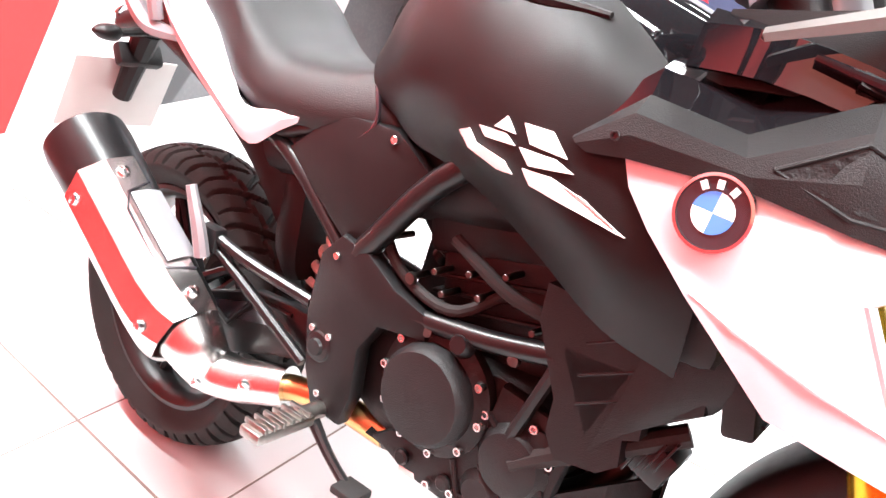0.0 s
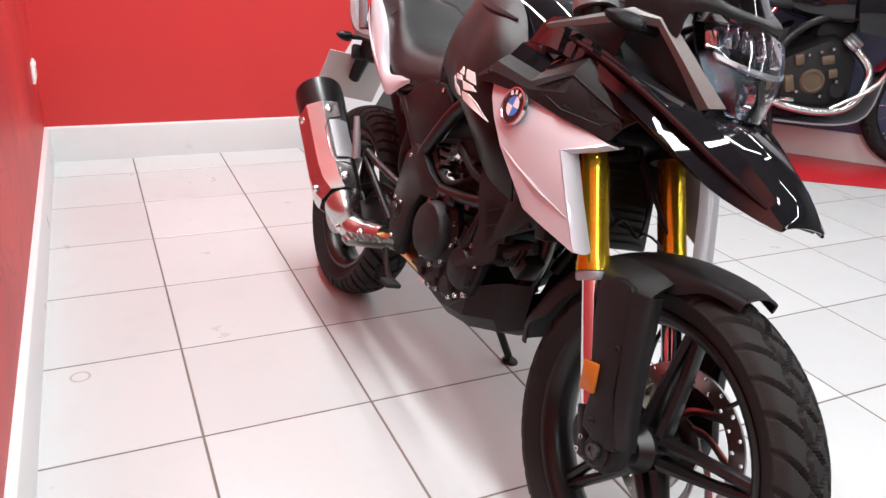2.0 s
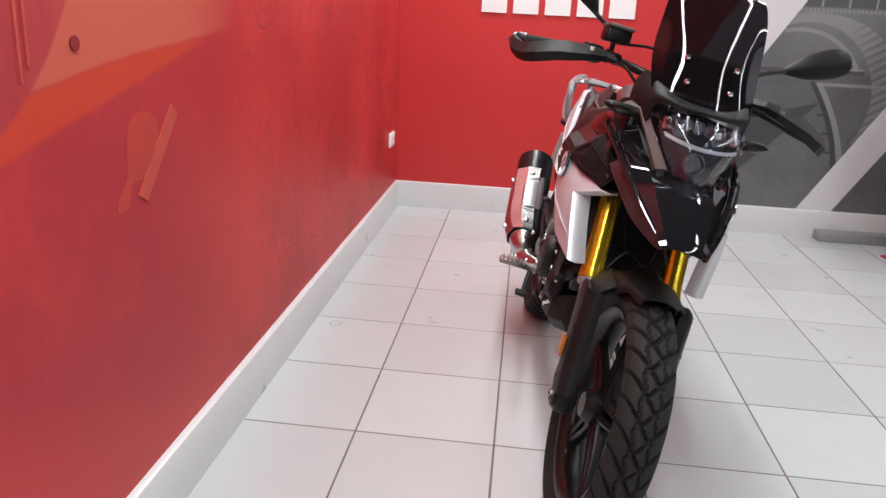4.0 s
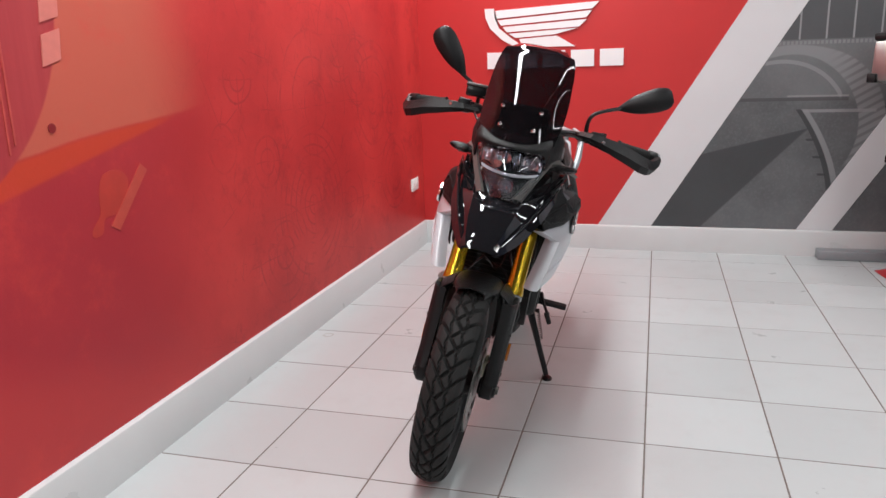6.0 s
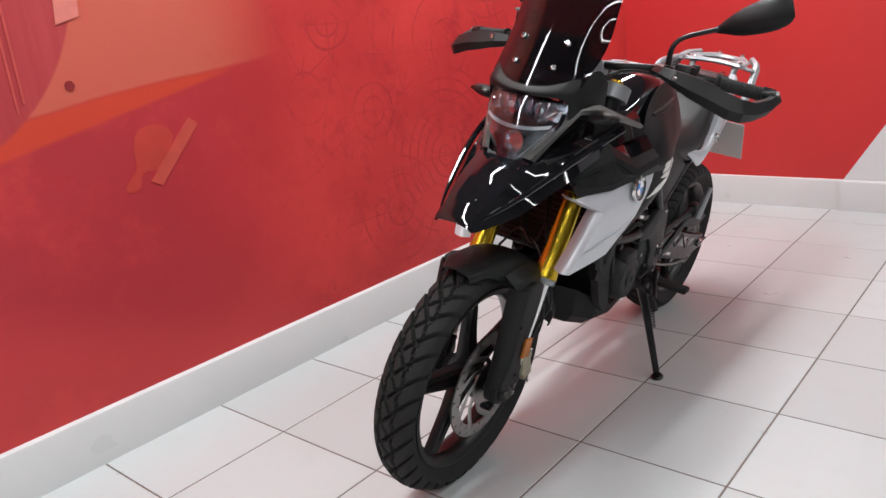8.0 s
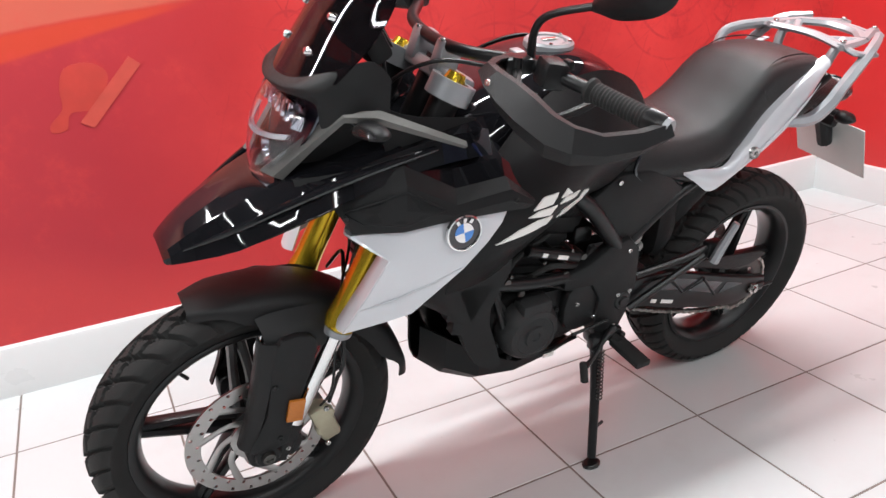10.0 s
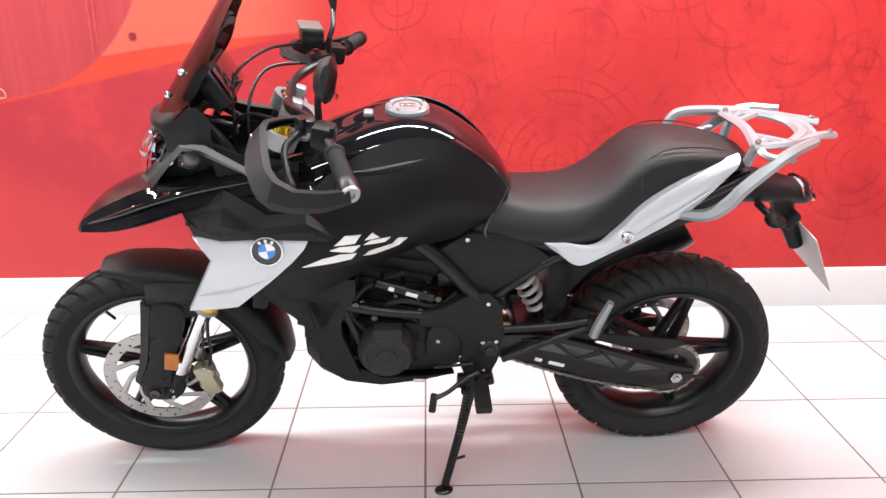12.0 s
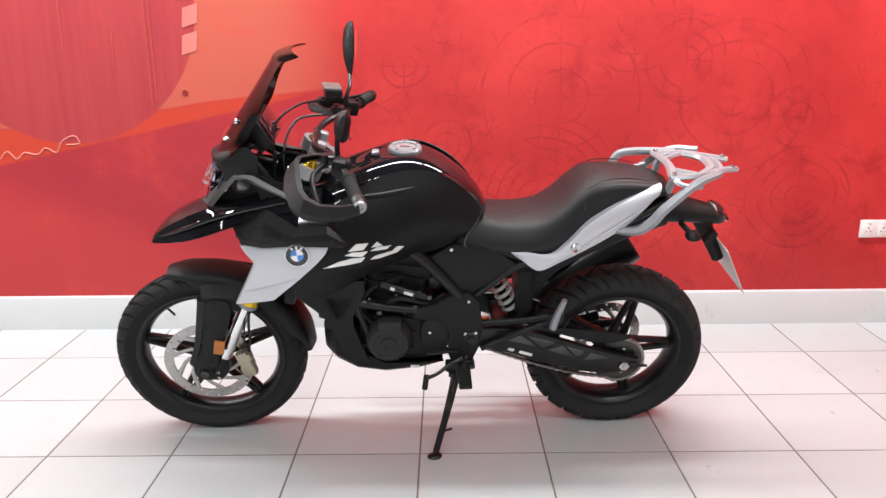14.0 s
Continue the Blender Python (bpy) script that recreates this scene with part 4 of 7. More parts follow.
def handlebar():
    bar = part("handlebar", steer(tube(BAR, 0.0115, 12, 5)), M_FRAME, bike, "black tubular handlebar")
    for s in (-1, 1):
        up = 0.015 if s > 0 else 0.0
        a, b = np.array((-0.157, s * 0.425, 1.070 + up)), np.array((-0.187, s * 0.305, 1.083 + up))
        d = (b - a) / np.linalg.norm(b - a)
        prof = [(0.012, 0), (0.0185, 0.001)]
        for k in range(16):
            prof += [(0.0178, 0.004 + k * 0.0066), (0.0165, 0.007 + k * 0.0066)]
        prof += [(0.021, 0.112), (0.021, 0.118), (0.012, 0.12)]
        part("grip", steer(lathe(prof, a, d, 20)), M_RUBBER, bar, "black ribbed rubber grip")
        part("bar_end", steer(lathe([(0.0001, 0.004), (0.008, 0.004), (0.009, 0.008), (0.017, 0.008), (0.020, 0.0), (0.020, -0.024), (0.012, -0.026)], a - d * 0.02, -d, 24)), M_FRAME, bar, "bar end weight")
        part("bar_end_bolt", steer(lathe([(0.0001, 0.002), (0.006, 0.002), (0.007, 0.006), (0.015, 0.006), (0.0175, 0.0), (0.0175, -0.002)], a - d * 0.029, -d, 20)), M_ALU, bar, "silver bar end bolt")
        part("switch_pod", steer(join(box((-0.210, s * 0.240, 1.090 + up), (0.045, 0.052, 0.048), 0.01, (0, 10, s * 14)), box((-0.190, s * 0.257, 1.107 + up), (0.012, 0.02, 0.016), 0.003), box((-0.191, s * 0.235, 1.082 + up), (0.012, 0.016, 0.01), 0.003))), M_MATTE, bar, "black switch housing")
        lever = [(-0.255, s * 0.205, 1.088 + up), (-0.286, s * 0.262, 1.074 + up), (-0.276, s * 0.335, 1.056 + up), (-0.262, s * 0.385, 1.048 + up)]
        part("lever", steer(tube(lever, [0.009, 0.0075, 0.0065, 0.0075], 8, 5)), M_MATTE, bar, "black lever")
        part("lever_perch", steer(join(box((-0.245, s * 0.190, 1.094 + up), (0.05, 0.04, 0.03), 0.008, (0, 0, s * 15)), rod((-0.255, s * 0.205, 1.076 + up), (-0.255, s * 0.205, 1.112 + up), 0.008))), M_FRAME, bar)
        # hand guard: strap and shield
        band = [(-0.150, 0.462, 1.054, 1.074, 0.003), (-0.200, 0.456, 1.034, 1.066, 0.004), (-0.255, 0.438, 1.023, 1.062, 0.005), (-0.300, 0.420, 1.022, 1.072, 0.014), (-0.328, 0.394, 1.030, 1.082, 0.024), (-0.345, 0.345, 1.050, 1.098, 0.028),
                (-0.349, 0.300, 1.066, 1.106, 0.026), (-0.345, 0.255, 1.084, 1.112, 0.016), (-0.332, 0.222, 1.096, 1.114, 0.007), (-0.300, 0.196, 1.097, 1.110, 0.004), (-0.258, 0.176, 1.094, 1.104, 0.003)]
        rows = []
        for x, y, lo, hi, d in band:
            o = np.array((x + 0.20, s * (y - 0.30), 0))
            o /= np.linalg.norm(o) + 1e-9
            p, h = np.array((x, s * y, (lo + hi) / 2 + up * min(1, (y - 0.16) / 0.2))), (hi - lo) / 2
            z = np.array((0, 0, 1.0))
            rows.append([p + z * (h - 0.002) - o * (d + 0.010), p + z * h - o * d, p - z * h * 0.2 + o * 0.004, p - z * h - o * 0.005])
        guard = part("hand_guard", steer(shell(rows, 0.005 * s, 1, 1)), M_PLAST, bar, "matte black hand guard", 15)
        part("guard_screw", steer(bolt((-0.347, s * 0.262, 1.100 + up), (-1, s * 0.2, 0.1), 0.006, 0.004)), M_STEEL, guard)
        # mirror
        MX, MY, MZ, DY, DZ = (-0.178, 0.282, 1.204, 0.165, 0.078) if s < 0 else (-0.205, 0.262, 1.206, 0.120, 0.138)
        stem = [(-0.222, s * 0.196, 1.098), (-0.220, s * 0.196, 1.150), (-0.210, s * 0.220, 1.180), (MX - 0.005, s * (MY + 0.012), MZ + 0.006)]
        ML = math.hypot(DY, DZ)
        mir = part("mirror", steer(tube(stem, [0.008, 0.007, 0.0065, 0.0065], 10, 4)), M_FRAME, bar, "black mirror stalk")
        secs = []
        for t, hh, dd in ((0, 0.007, 0.009), (0.10, 0.014, 0.015), (0.34, 0.031, 0.026), (0.70, 0.040, 0.028), (0.92, 0.034, 0.020), (1.0, 0.020, 0.010)):
            c = np.array((MX, s * (MY + DY * t), MZ + DZ * t))
            up = np.array((0.22, -s * DZ / ML, DY / ML))
            bk = np.array((0.96, 0, -0.22))
            secs.append([c + up * hh * math.cos(a) + bk * (dd * math.sin(a) if math.sin(a) < 0 else 0.35 * dd * math.sin(a)) for a in np.arange(12) * math.pi / 6])
        part("mirror_housing", steer(loft(secs, 3, 1)), M_MATTE, mir, "black teardrop mirror housing")
        c = np.array((MX, s * (MY + 0.62 * DY), MZ + 0.62 * DZ))
        ex = np.array((0, s * DY / ML, DZ / ML))
        ey = np.array((0.22, -s * DZ / ML, DY / ML))
        nrm = np.array((0.96, 0, -0.22))
        bm = bmesh.new()
        bm.faces.new([bm.verts.new(c + nrm * 0.0165 + ex * 0.052 * math.cos(a) + ey * 0.029 * math.sin(a)) for a in np.arange(20) * math.pi / 10])
        part("mirror_glass", steer(bm), M_MIRROR, mir, "mirror glass")
    # brake fluid reservoir on the right
    res = part("brake_reservoir", steer(join(box((-0.262, 0.20, 1.165), (0.055, 0.07, 0.035), 0.008, (0, 8, 12)))), M_FRAME, bar, "black brake fluid reservoir")
    part("lid", steer(box((-0.264, 0.20, 1.186), (0.058, 0.074, 0.010), 0.004, (0, 8, 12))), M_GREY, res, "dark grey lid")
    # cables
    for pts, r in (([(-0.27, -0.19, 1.088), (-0.37, -0.13, 1.095), (-0.43, -0.05, 1.02), (-0.42, 0.0, 0.88)], 0.0038), ([(-0.27, 0.19, 1.10), (-0.38, 0.16, 1.09), (-0.42, 0.08, 1.0), (-0.40, 0.03, 0.85)], 0.0042),
                   ([(-0.27, 0.18, 1.15), (-0.36, 0.10, 1.16), (-0.42, -0.02, 1.13), (-0.42, -0.06, 1.02)], 0.004)):
        part("cable", steer(tube(pts, r, 8, 6)), M_FRAME, bar)


def front_brake():
    body = join(box((-0.585, -0.096, 0.335), (0.045, 0.035, 0.10), 0.010, (0, -18, 0)), box((-0.59, -0.075, 0.335), (0.035, 0.05, 0.075), 0.008, (0, -18, 0)),
                rod((-0.578, -0.112, 0.36), (-0.578, -0.09, 0.36), 0.014, bevel=0.003), rod((-0.592, -0.112, 0.318), (-0.592, -0.09, 0.318), 0.014, bevel=0.003))
    cal = part("brake_caliper", steer(body), M_CALIPER, bike, "champagne coloured brake caliper")
    for z in (0.285, 0.385):
        part("caliper_bolt", steer(bolt((-0.585, -0.115, z), (0, -1, 0), 0.006)), M_STEEL, cal)
    part("brake_hose", steer(tube([(-0.572, -0.10, 0.385), (-0.558, -0.112, 0.45), (-0.55, -0.135, 0.52), (-0.535, -0.10, 0.62), (-0.48, -0.05, 0.72), (-0.43, -0.02, 0.80)], 0.0045, 8, 6)), M_FRAME, cal, "black brake hose")
    part("abs_cable", steer(tube([(-0.60, -0.09, 0.36), (-0.575, -0.125, 0.44), (-0.56, -0.118, 0.54), (-0.52, -0.06, 0.64), (-0.47, 0.02, 0.66), (-0.45, 0.05, 0.74)], 0.003, 6, 6)), M_FRAME, cal)
    part("cable_loop", steer(tube([(-0.50, 0.07, 0.60), (-0.485, 0.02, 0.665), (-0.50, -0.03, 0.64), (-0.47, -0.05, 0.71), (-0.44, -0.03, 0.77)], 0.004, 6, 6)), M_FRAME, bike)


fork()
fender()
triple_clamps()
handlebar()
front_brake()


# ---- the motorcycle: bodywork ----
def loft_sections(rows, pts=None):
    """Rings from rows of (x, tilt, half width, bottom, top, shoulder)."""
    out = []
    for x, tilt, w, zb, zt, sh in rows:
        h = zt - zb
        half = [(0, zb), (w * 0.8, zb), (w, zb + h * 0.22), (w * 0.99, zb + h * 0.5), (w * sh, zb + h * 0.86), (w * 0.45, zt - h * 0.02), (0, zt)]
        out.append(ring_half(x, half, tilt))
    return out


def seat():
    rows = [(0.130, 0.95, 0.100, 0.790, 0.868, 0.75), (0.150, 0.85, 0.118, 0.778, 0.874, 0.78), (0.25, 0.35, 0.134, 0.758, 0.860, 0.8), (0.36, 0.1, 0.140, 0.756, 0.866, 0.8), (0.43, 0.0, 0.137, 0.775, 0.902, 0.84), (0.485, 0.0, 0.128, 0.815, 0.956, 0.88),
            (0.53, 0, 0.121, 0.852, 0.985, 0.90), (0.60, 0, 0.113, 0.885, 0.992, 0.90), (0.68, 0, 0.103, 0.915, 0.982, 0.88), (0.742, 0, 0.092, 0.930, 0.968, 0.78), (0.782, 0, 0.066, 0.934, 0.952, 0.7)]
    s = part("seat", loft(loft_sections(rows), 6, 4), M_SEAT, bike, "black textured vinyl dual seat", 60)
    seam = []
    for y in (-0.135, -0.11, -0.06, 0, 0.06, 0.11, 0.135):
        seam.append((0.50 + 0.02 * (1 - (y / 0.135) ** 2), y, 0.972 - 0.055 * (abs(y) / 0.135) ** 3))
    for y in (-1, 1):
        part("seat_crease", tube([(0.505, y * 0.098, 0.962), (0.56, y * 0.088, 0.990), (0.64, y * 0.080, 0.992), (0.72, y * 0.070, 0.977)], [0.0005, 0.0018, 0.0018, 0.0005], 6, 5), M_SEAT, s)
        part("seat_joint", tube([(0.200, y * 0.070, 0.893), (0.178, y * 0.105, 0.872), (0.150, y * 0.124, 0.838), (0.142, y * 0.128, 0.800), (0.170, y * 0.128, 0.772)], 0.004, 8, 5), M_EBLACK, s, "dark joint along the tank")
    part("seam", tube(seam, 0.0018, 6, 4), M_SEAT, s)


PANEL_ROWS = [  # matte tank side, front to rear; each from its upper to its lower edge
    [(-0.350, 0.180, 0.862), (-0.352, 0.196, 0.82), (-0.352, 0.204, 0.765), (-0.350, 0.192, 0.71), (-0.345, 0.172, 0.655)],
    [(-0.275, 0.184, 0.935), (-0.270, 0.214, 0.88), (-0.265, 0.232, 0.805), (-0.262, 0.230, 0.76), (-0.262, 0.188, 0.680)],
    [(-0.180, 0.150, 1.000), (-0.175, 0.200, 0.945), (-0.170, 0.230, 0.86), (-0.165, 0.228, 0.80), (-0.165, 0.178, 0.728)],
    [(-0.090, 0.135, 1.042), (-0.085, 0.180, 0.970), (-0.080, 0.208, 0.89), (-0.080, 0.204, 0.82), (-0.080, 0.160, 0.762)],
    [(0.000, 0.130, 1.052), (0.000, 0.168, 0.975), (0.000, 0.186, 0.90), (0.000, 0.175, 0.84), (0.000, 0.140, 0.782)],
    [(0.085, 0.115, 1.022), (0.080, 0.148, 0.955), (0.075, 0.164, 0.90), (0.070, 0.156, 0.85), (0.070, 0.130, 0.795)],
    [(0.150, 0.098, 0.966), (0.140, 0.122, 0.920), (0.130, 0.138, 0.88), (0.122, 0.138, 0.85), (0.115, 0.125, 0.820)],
    [(0.195, 0.080, 0.900), (0.185, 0.100, 0.888), (0.172, 0.116, 0.868), (0.160, 0.122, 0.85), (0.150, 0.120, 0.832)]]


def other_side(rows, s):
    return [[(x, s * y, z) for x, y, z in r] for r in rows]


def drape(outline, P, s, lift):
    """A flat decal laid on a curved panel."""
    pts = []
    o = np.array(outline, float)
    for i in range(len(o)):
        a, b = o[i], o[(i + 1) % len(o)]
        for k in range(4):
            pts.append(a + (b - a) * k / 4)
    flat = P.reshape(-1, 3)
    bm = bmesh.new()
    vs = []
    for x, z in pts:
        d = (flat[:, 0] - x) ** 2 + (flat[:, 2] - z) ** 2
        k = np.argsort(d)[:4]
        w = 1 / (d[k] + 1e-7)
        vs.append(bm.verts.new((x, (flat[k, 1] * w).sum() / w.sum() + s * lift, z)))
    bm.faces.new(vs)
    bmesh.ops.triangulate(bm, faces=bm.faces[:])
    r = bmesh.ops.extrude_face_region(bm, geom=bm.faces[:])
    for v in r["geom"]:
        if isinstance(v, bmesh.types.BMVert):
            v.co.y -= s * 0.003
    return bm


def tank():
    rows = [(-0.36, -0.3, 0.10, 0.84, 0.955, 0.7), (-0.30, -0.2, 0.155, 0.82, 0.985, 0.7), (-0.20, 0, 0.170, 0.80, 1.030, 0.74), (-0.11, 0, 0.165, 0.80, 1.060, 0.76), (-0.03, 0, 0.158, 0.80, 1.070, 0.76), (0.04, 0.05, 0.148, 0.80, 1.052, 0.74),
            (0.10, 0.2, 0.13, 0.81, 1.005, 0.72), (0.155, 0.4, 0.11, 0.82, 0.945, 0.7), (0.195, 0.5, 0.085, 0.83, 0.895, 0.7)]
    t = part("fuel_tank", loft(loft_sections(rows), 6, 4), M_GLOSS, bike, "gloss black fuel tank cover", 60)
    cap = part("filler_cap", lathe([(0.0001, 0.006), (0.030, 0.006), (0.034, 0.002), (0.036, 0.008), (0.046, 0.009), (0.051, 0.004), (0.052, -0.01)], (-0.036, 0, 1.071), (0.02, 0, 1), 40), M_ALU, t, "round silver fuel cap")
    for k in range(5):
        a = 0.4 + k * 2 * math.pi / 5
        part("cap_bolt", bolt((-0.036 + 0.042 * math.cos(a), 0.042 * math.sin(a), 1.080), (0, 0, 1), 0.004, 0.003), M_STEEL, cap)
    part("cap_lock", box((-0.036, 0, 1.079), (0.036, 0.012, 0.004), 0.0015), M_STEEL, cap)
    # breather and white stripes on the shoulders
    part("breather", box((-0.125, -0.02, 1.068), (0.022, 0.03, 0.012), 0.004), M_ALU, t)
    for s in (-1, 1):
        P = resample(other_side(PANEL_ROWS, s), 6, 6)
        side = part("tank_side", shell(other_side(PANEL_ROWS, s), 0.004 * s, 6, 6), M_SATIN, bike, "satin black tank side panel")
        shapes = [[(-0.204, 0.809), (-0.180, 0.835), (-0.145, 0.842), (-0.159, 0.821)], [(-0.215, 0.795), (-0.192, 0.808), (-0.147, 0.817), (-0.164, 0.799)], [(-0.280, 0.740), (-0.233, 0.772), (-0.193, 0.790), (-0.156, 0.796), (-0.169, 0.779), (-0.235, 0.758)],
                  [(-0.140, 0.818), (-0.124, 0.830), (-0.080, 0.837), (-0.093, 0.825)], [(-0.137, 0.830), (-0.120, 0.848), (-0.105, 0.837)], [(-0.142, 0.788), (-0.129, 0.801), (-0.077, 0.818), (-0.063, 0.833), (-0.043, 0.830), (-0.062, 0.811), (-0.117, 0.791)]]
        for o in shapes:
            o = [(x, z + 0.008 + 0.040 * (-0.05 - x) / 0.23) for x, z in o]
            part("side_decal", drape(o, P, s, 0.003), M_DECAL, side, "white slanted decal")
        # raised rib along the upper panel edge
        part("panel_rib", tube([(-0.18, s * 0.168, 0.985), (-0.10, s * 0.168, 0.992), (-0.02, s * 0.152, 1.002), (0.03, s * 0.132, 1.018)], [0.004, 0.009, 0.009, 0.003], 8, 5), M_MATTE, side)


SHROUD = [[(-0.531, 0.151, 0.806), (-0.44, 0.200, 0.830), (-0.35, 0.222, 0.848), (-0.258, 0.230, 0.842)],
          [(-0.505, 0.180, 0.789), (-0.43, 0.214, 0.805), (-0.35, 0.230, 0.815), (-0.271, 0.233, 0.815)],
          [(-0.481, 0.206, 0.773), (-0.42, 0.223, 0.778), (-0.35, 0.234, 0.780), (-0.300, 0.236, 0.783)],
          [(-0.520, 0.194, 0.697), (-0.46, 0.213, 0.703), (-0.40, 0.229, 0.718), (-0.348, 0.236, 0.738)],
          [(-0.561, 0.177, 0.617), (-0.52, 0.190, 0.628), (-0.485, 0.202, 0.638), (-0.440, 0.213, 0.650)]]


def shroud():
    for s in (-1, 1):
        sh = part("radiator_shroud", shell(other_side(SHROUD, s), 0.004 * -s, 1, 1), M_WHITE, bike, "pearl silver radiator shroud", 26)
        edge = [r[0] for r in SHROUD]
        fl = [[(x, s * y, z) for x, y, z in edge], [(x - 0.004, s * (y - 0.022), z - 0.002) for x, y, z in edge], [(x + 0.008, s * (y - 0.045), z) for x, y, z in edge]]
        part("shroud_flange", shell(fl, 0.004 * s, 3, 1), M_WHITE, sh)
        part("shroud_crease", tube([(-0.535, s * 0.1885, 0.668), (-0.47, s * 0.2125, 0.692), (-0.40, s * 0.2285, 0.720), (-0.352, s * 0.236, 0.741)], [0.0005, 0.0025, 0.0025, 0.0005], 6, 1), M_WHITE, sh)
        # round emblem with plain blue and white quarters
        c = np.array((-0.352, s * 0.2345, 0.815))
        em = part("emblem", lathe([(0.0001, 0.001), (0.0315, 0.001), (0.0325, 0.0035), (0.0345, 0.003), (0.0355, -0.004)], c, (0, s, 0.10), 40), M_EBLACK, sh, "round black emblem with chrome rim")
        part("emblem_rim", lathe([(0.0318, 0.0015), (0.0322, 0.0042), (0.0350, 0.0036), (0.0358, -0.003)], c, (0, s, 0.10), 40, True), M_CHROME, em)
        for k in range(4):
            bm = bmesh.new()
            tilt = np.array((0, s, 0.10)) / math.hypot(1, 0.1)
            ex, ez = np.array((1.0, 0, 0)), np.array((0, -0.10 * s, 1.0)) / math.hypot(1, 0.1)
            arc = [0.0] + [0.019] * 7
            vs = [bm.verts.new(c + tilt * 0.0022)]
            for q in range(7):
                a = 0.12 + (k + q / 6) * math.pi / 2
                vs.append(bm.verts.new(c + tilt * 0.0022 + 0.019 * (ex * math.cos(a) + ez * math.sin(a))))
            bm.faces.new(vs)
            part("emblem_quarter", bm, M_BLUE if (k + (s > 0)) % 2 else M_EWHITE, em, "blue emblem quarter" if (k + (s > 0)) % 2 else "white emblem quarter")
        for a in (-0.55, 0.0, 0.55):
            p = c + np.array((0.0255 * math.sin(a), s * 0.002, 0.0255 * math.cos(a)))
            part("emblem_mark", box(p, (0.006, 0.001, 0.008), 0, (0, math.degrees(a), 0)), M_EWHITE, em)


VENT = [[(-0.200, 0.226, 0.848), (-0.262, 0.216, 0.900), (-0.350, 0.196, 0.884), (-0.440, 0.168, 0.934), (-0.566, 0.112, 0.872)],
        [(-0.204, 0.236, 0.846), (-0.260, 0.236, 0.882), (-0.362, 0.222, 0.866), (-0.445, 0.194, 0.908), (-0.556, 0.124, 0.858)],
        [(-0.210, 0.240, 0.842), (-0.262, 0.240, 0.862), (-0.372, 0.230, 0.852), (-0.450, 0.206, 0.866), (-0.545, 0.140, 0.840)],
        [(-0.222, 0.238, 0.836), (-0.262, 0.238, 0.840), (-0.370, 0.228, 0.840), (-0.455, 0.204, 0.824), (-0.530, 0.152, 0.810)]]


def facets(rows, n):
    """Points on the flat facets between rows of corners."""
    R = np.array(rows, float)
    a = np.linspace(0, len(R) - 1, n * (len(R) - 1) + 1)
    b = np.linspace(0, R.shape[1] - 1, n * (R.shape[1] - 1) + 1)
    out = np.zeros((len(a), len(b), 3))
    for i, u in enumerate(a):
        i0 = min(int(u), len(R) - 2)
        for j, v in enumerate(b):
            j0 = min(int(v), R.shape[1] - 2)
            fu, fv = u - i0, v - j0
            out[i, j] = (R[i0, j0] * (1 - fv) + R[i0, j0 + 1] * fv) * (1 - fu) + (R[i0 + 1, j0] * (1 - fv) + R[i0 + 1, j0 + 1] * fv) * fu
    return out


def vents():
    for s in (-1, 1):
        v = part("air_vent_panel", shell(other_side(VENT, s), 0.006 * s, 1, 1), M_PLAST, bike, "matte black side vent panel", 20)
        top = VENT[0]
        part("vent_upper", shell(other_side([[(x + 0.01, y - 0.070, z + 0.040) for x, y, z in top], [(x + 0.004, y - 0.024, z + 0.026) for x, y, z in top], [(x, y - 0.002, z - 0.001) for x, y, z in top]], s), 0.004 * s, 1, 1), M_GLOSS, v, "gloss black upper fairing edge", 20)
        P = facets(other_side(VENT, s), 8)
        part("vent_recess", drape([(-0.392, 0.862), (-0.445, 0.892), (-0.535, 0.850), (-0.512, 0.836), (-0.455, 0.842)], P, s, 0.0005), M_GRILLE, v, "dark honeycomb vent opening")
        rim = [(-0.386, 0.862), (-0.445, 0.898), (-0.541, 0.851), (-0.512, 0.831), (-0.450, 0.837), (-0.386, 0.862)]
        flat = P.reshape(-1, 3)
        path = []
        for x, z in rim:
            k = ((flat[:, 0] - x) ** 2 + (flat[:, 2] - z) ** 2).argmin()
            path.append((x, flat[k, 1] + s * 0.0015, z))
        part("vent_rim", tube(path, 0.0022, 6), M_PLAST, v)
        part("vent_screw", bolt((-0.538, s * 0.1475, 0.840), (-0.5, s, 0.1), 0.0065, 0.004), M_FRAME, v)
        part("vent_screw", bolt((-0.248, s * 0.2385, 0.858), (0, s, 0.1), 0.005, 0.003), M_FRAME, v)


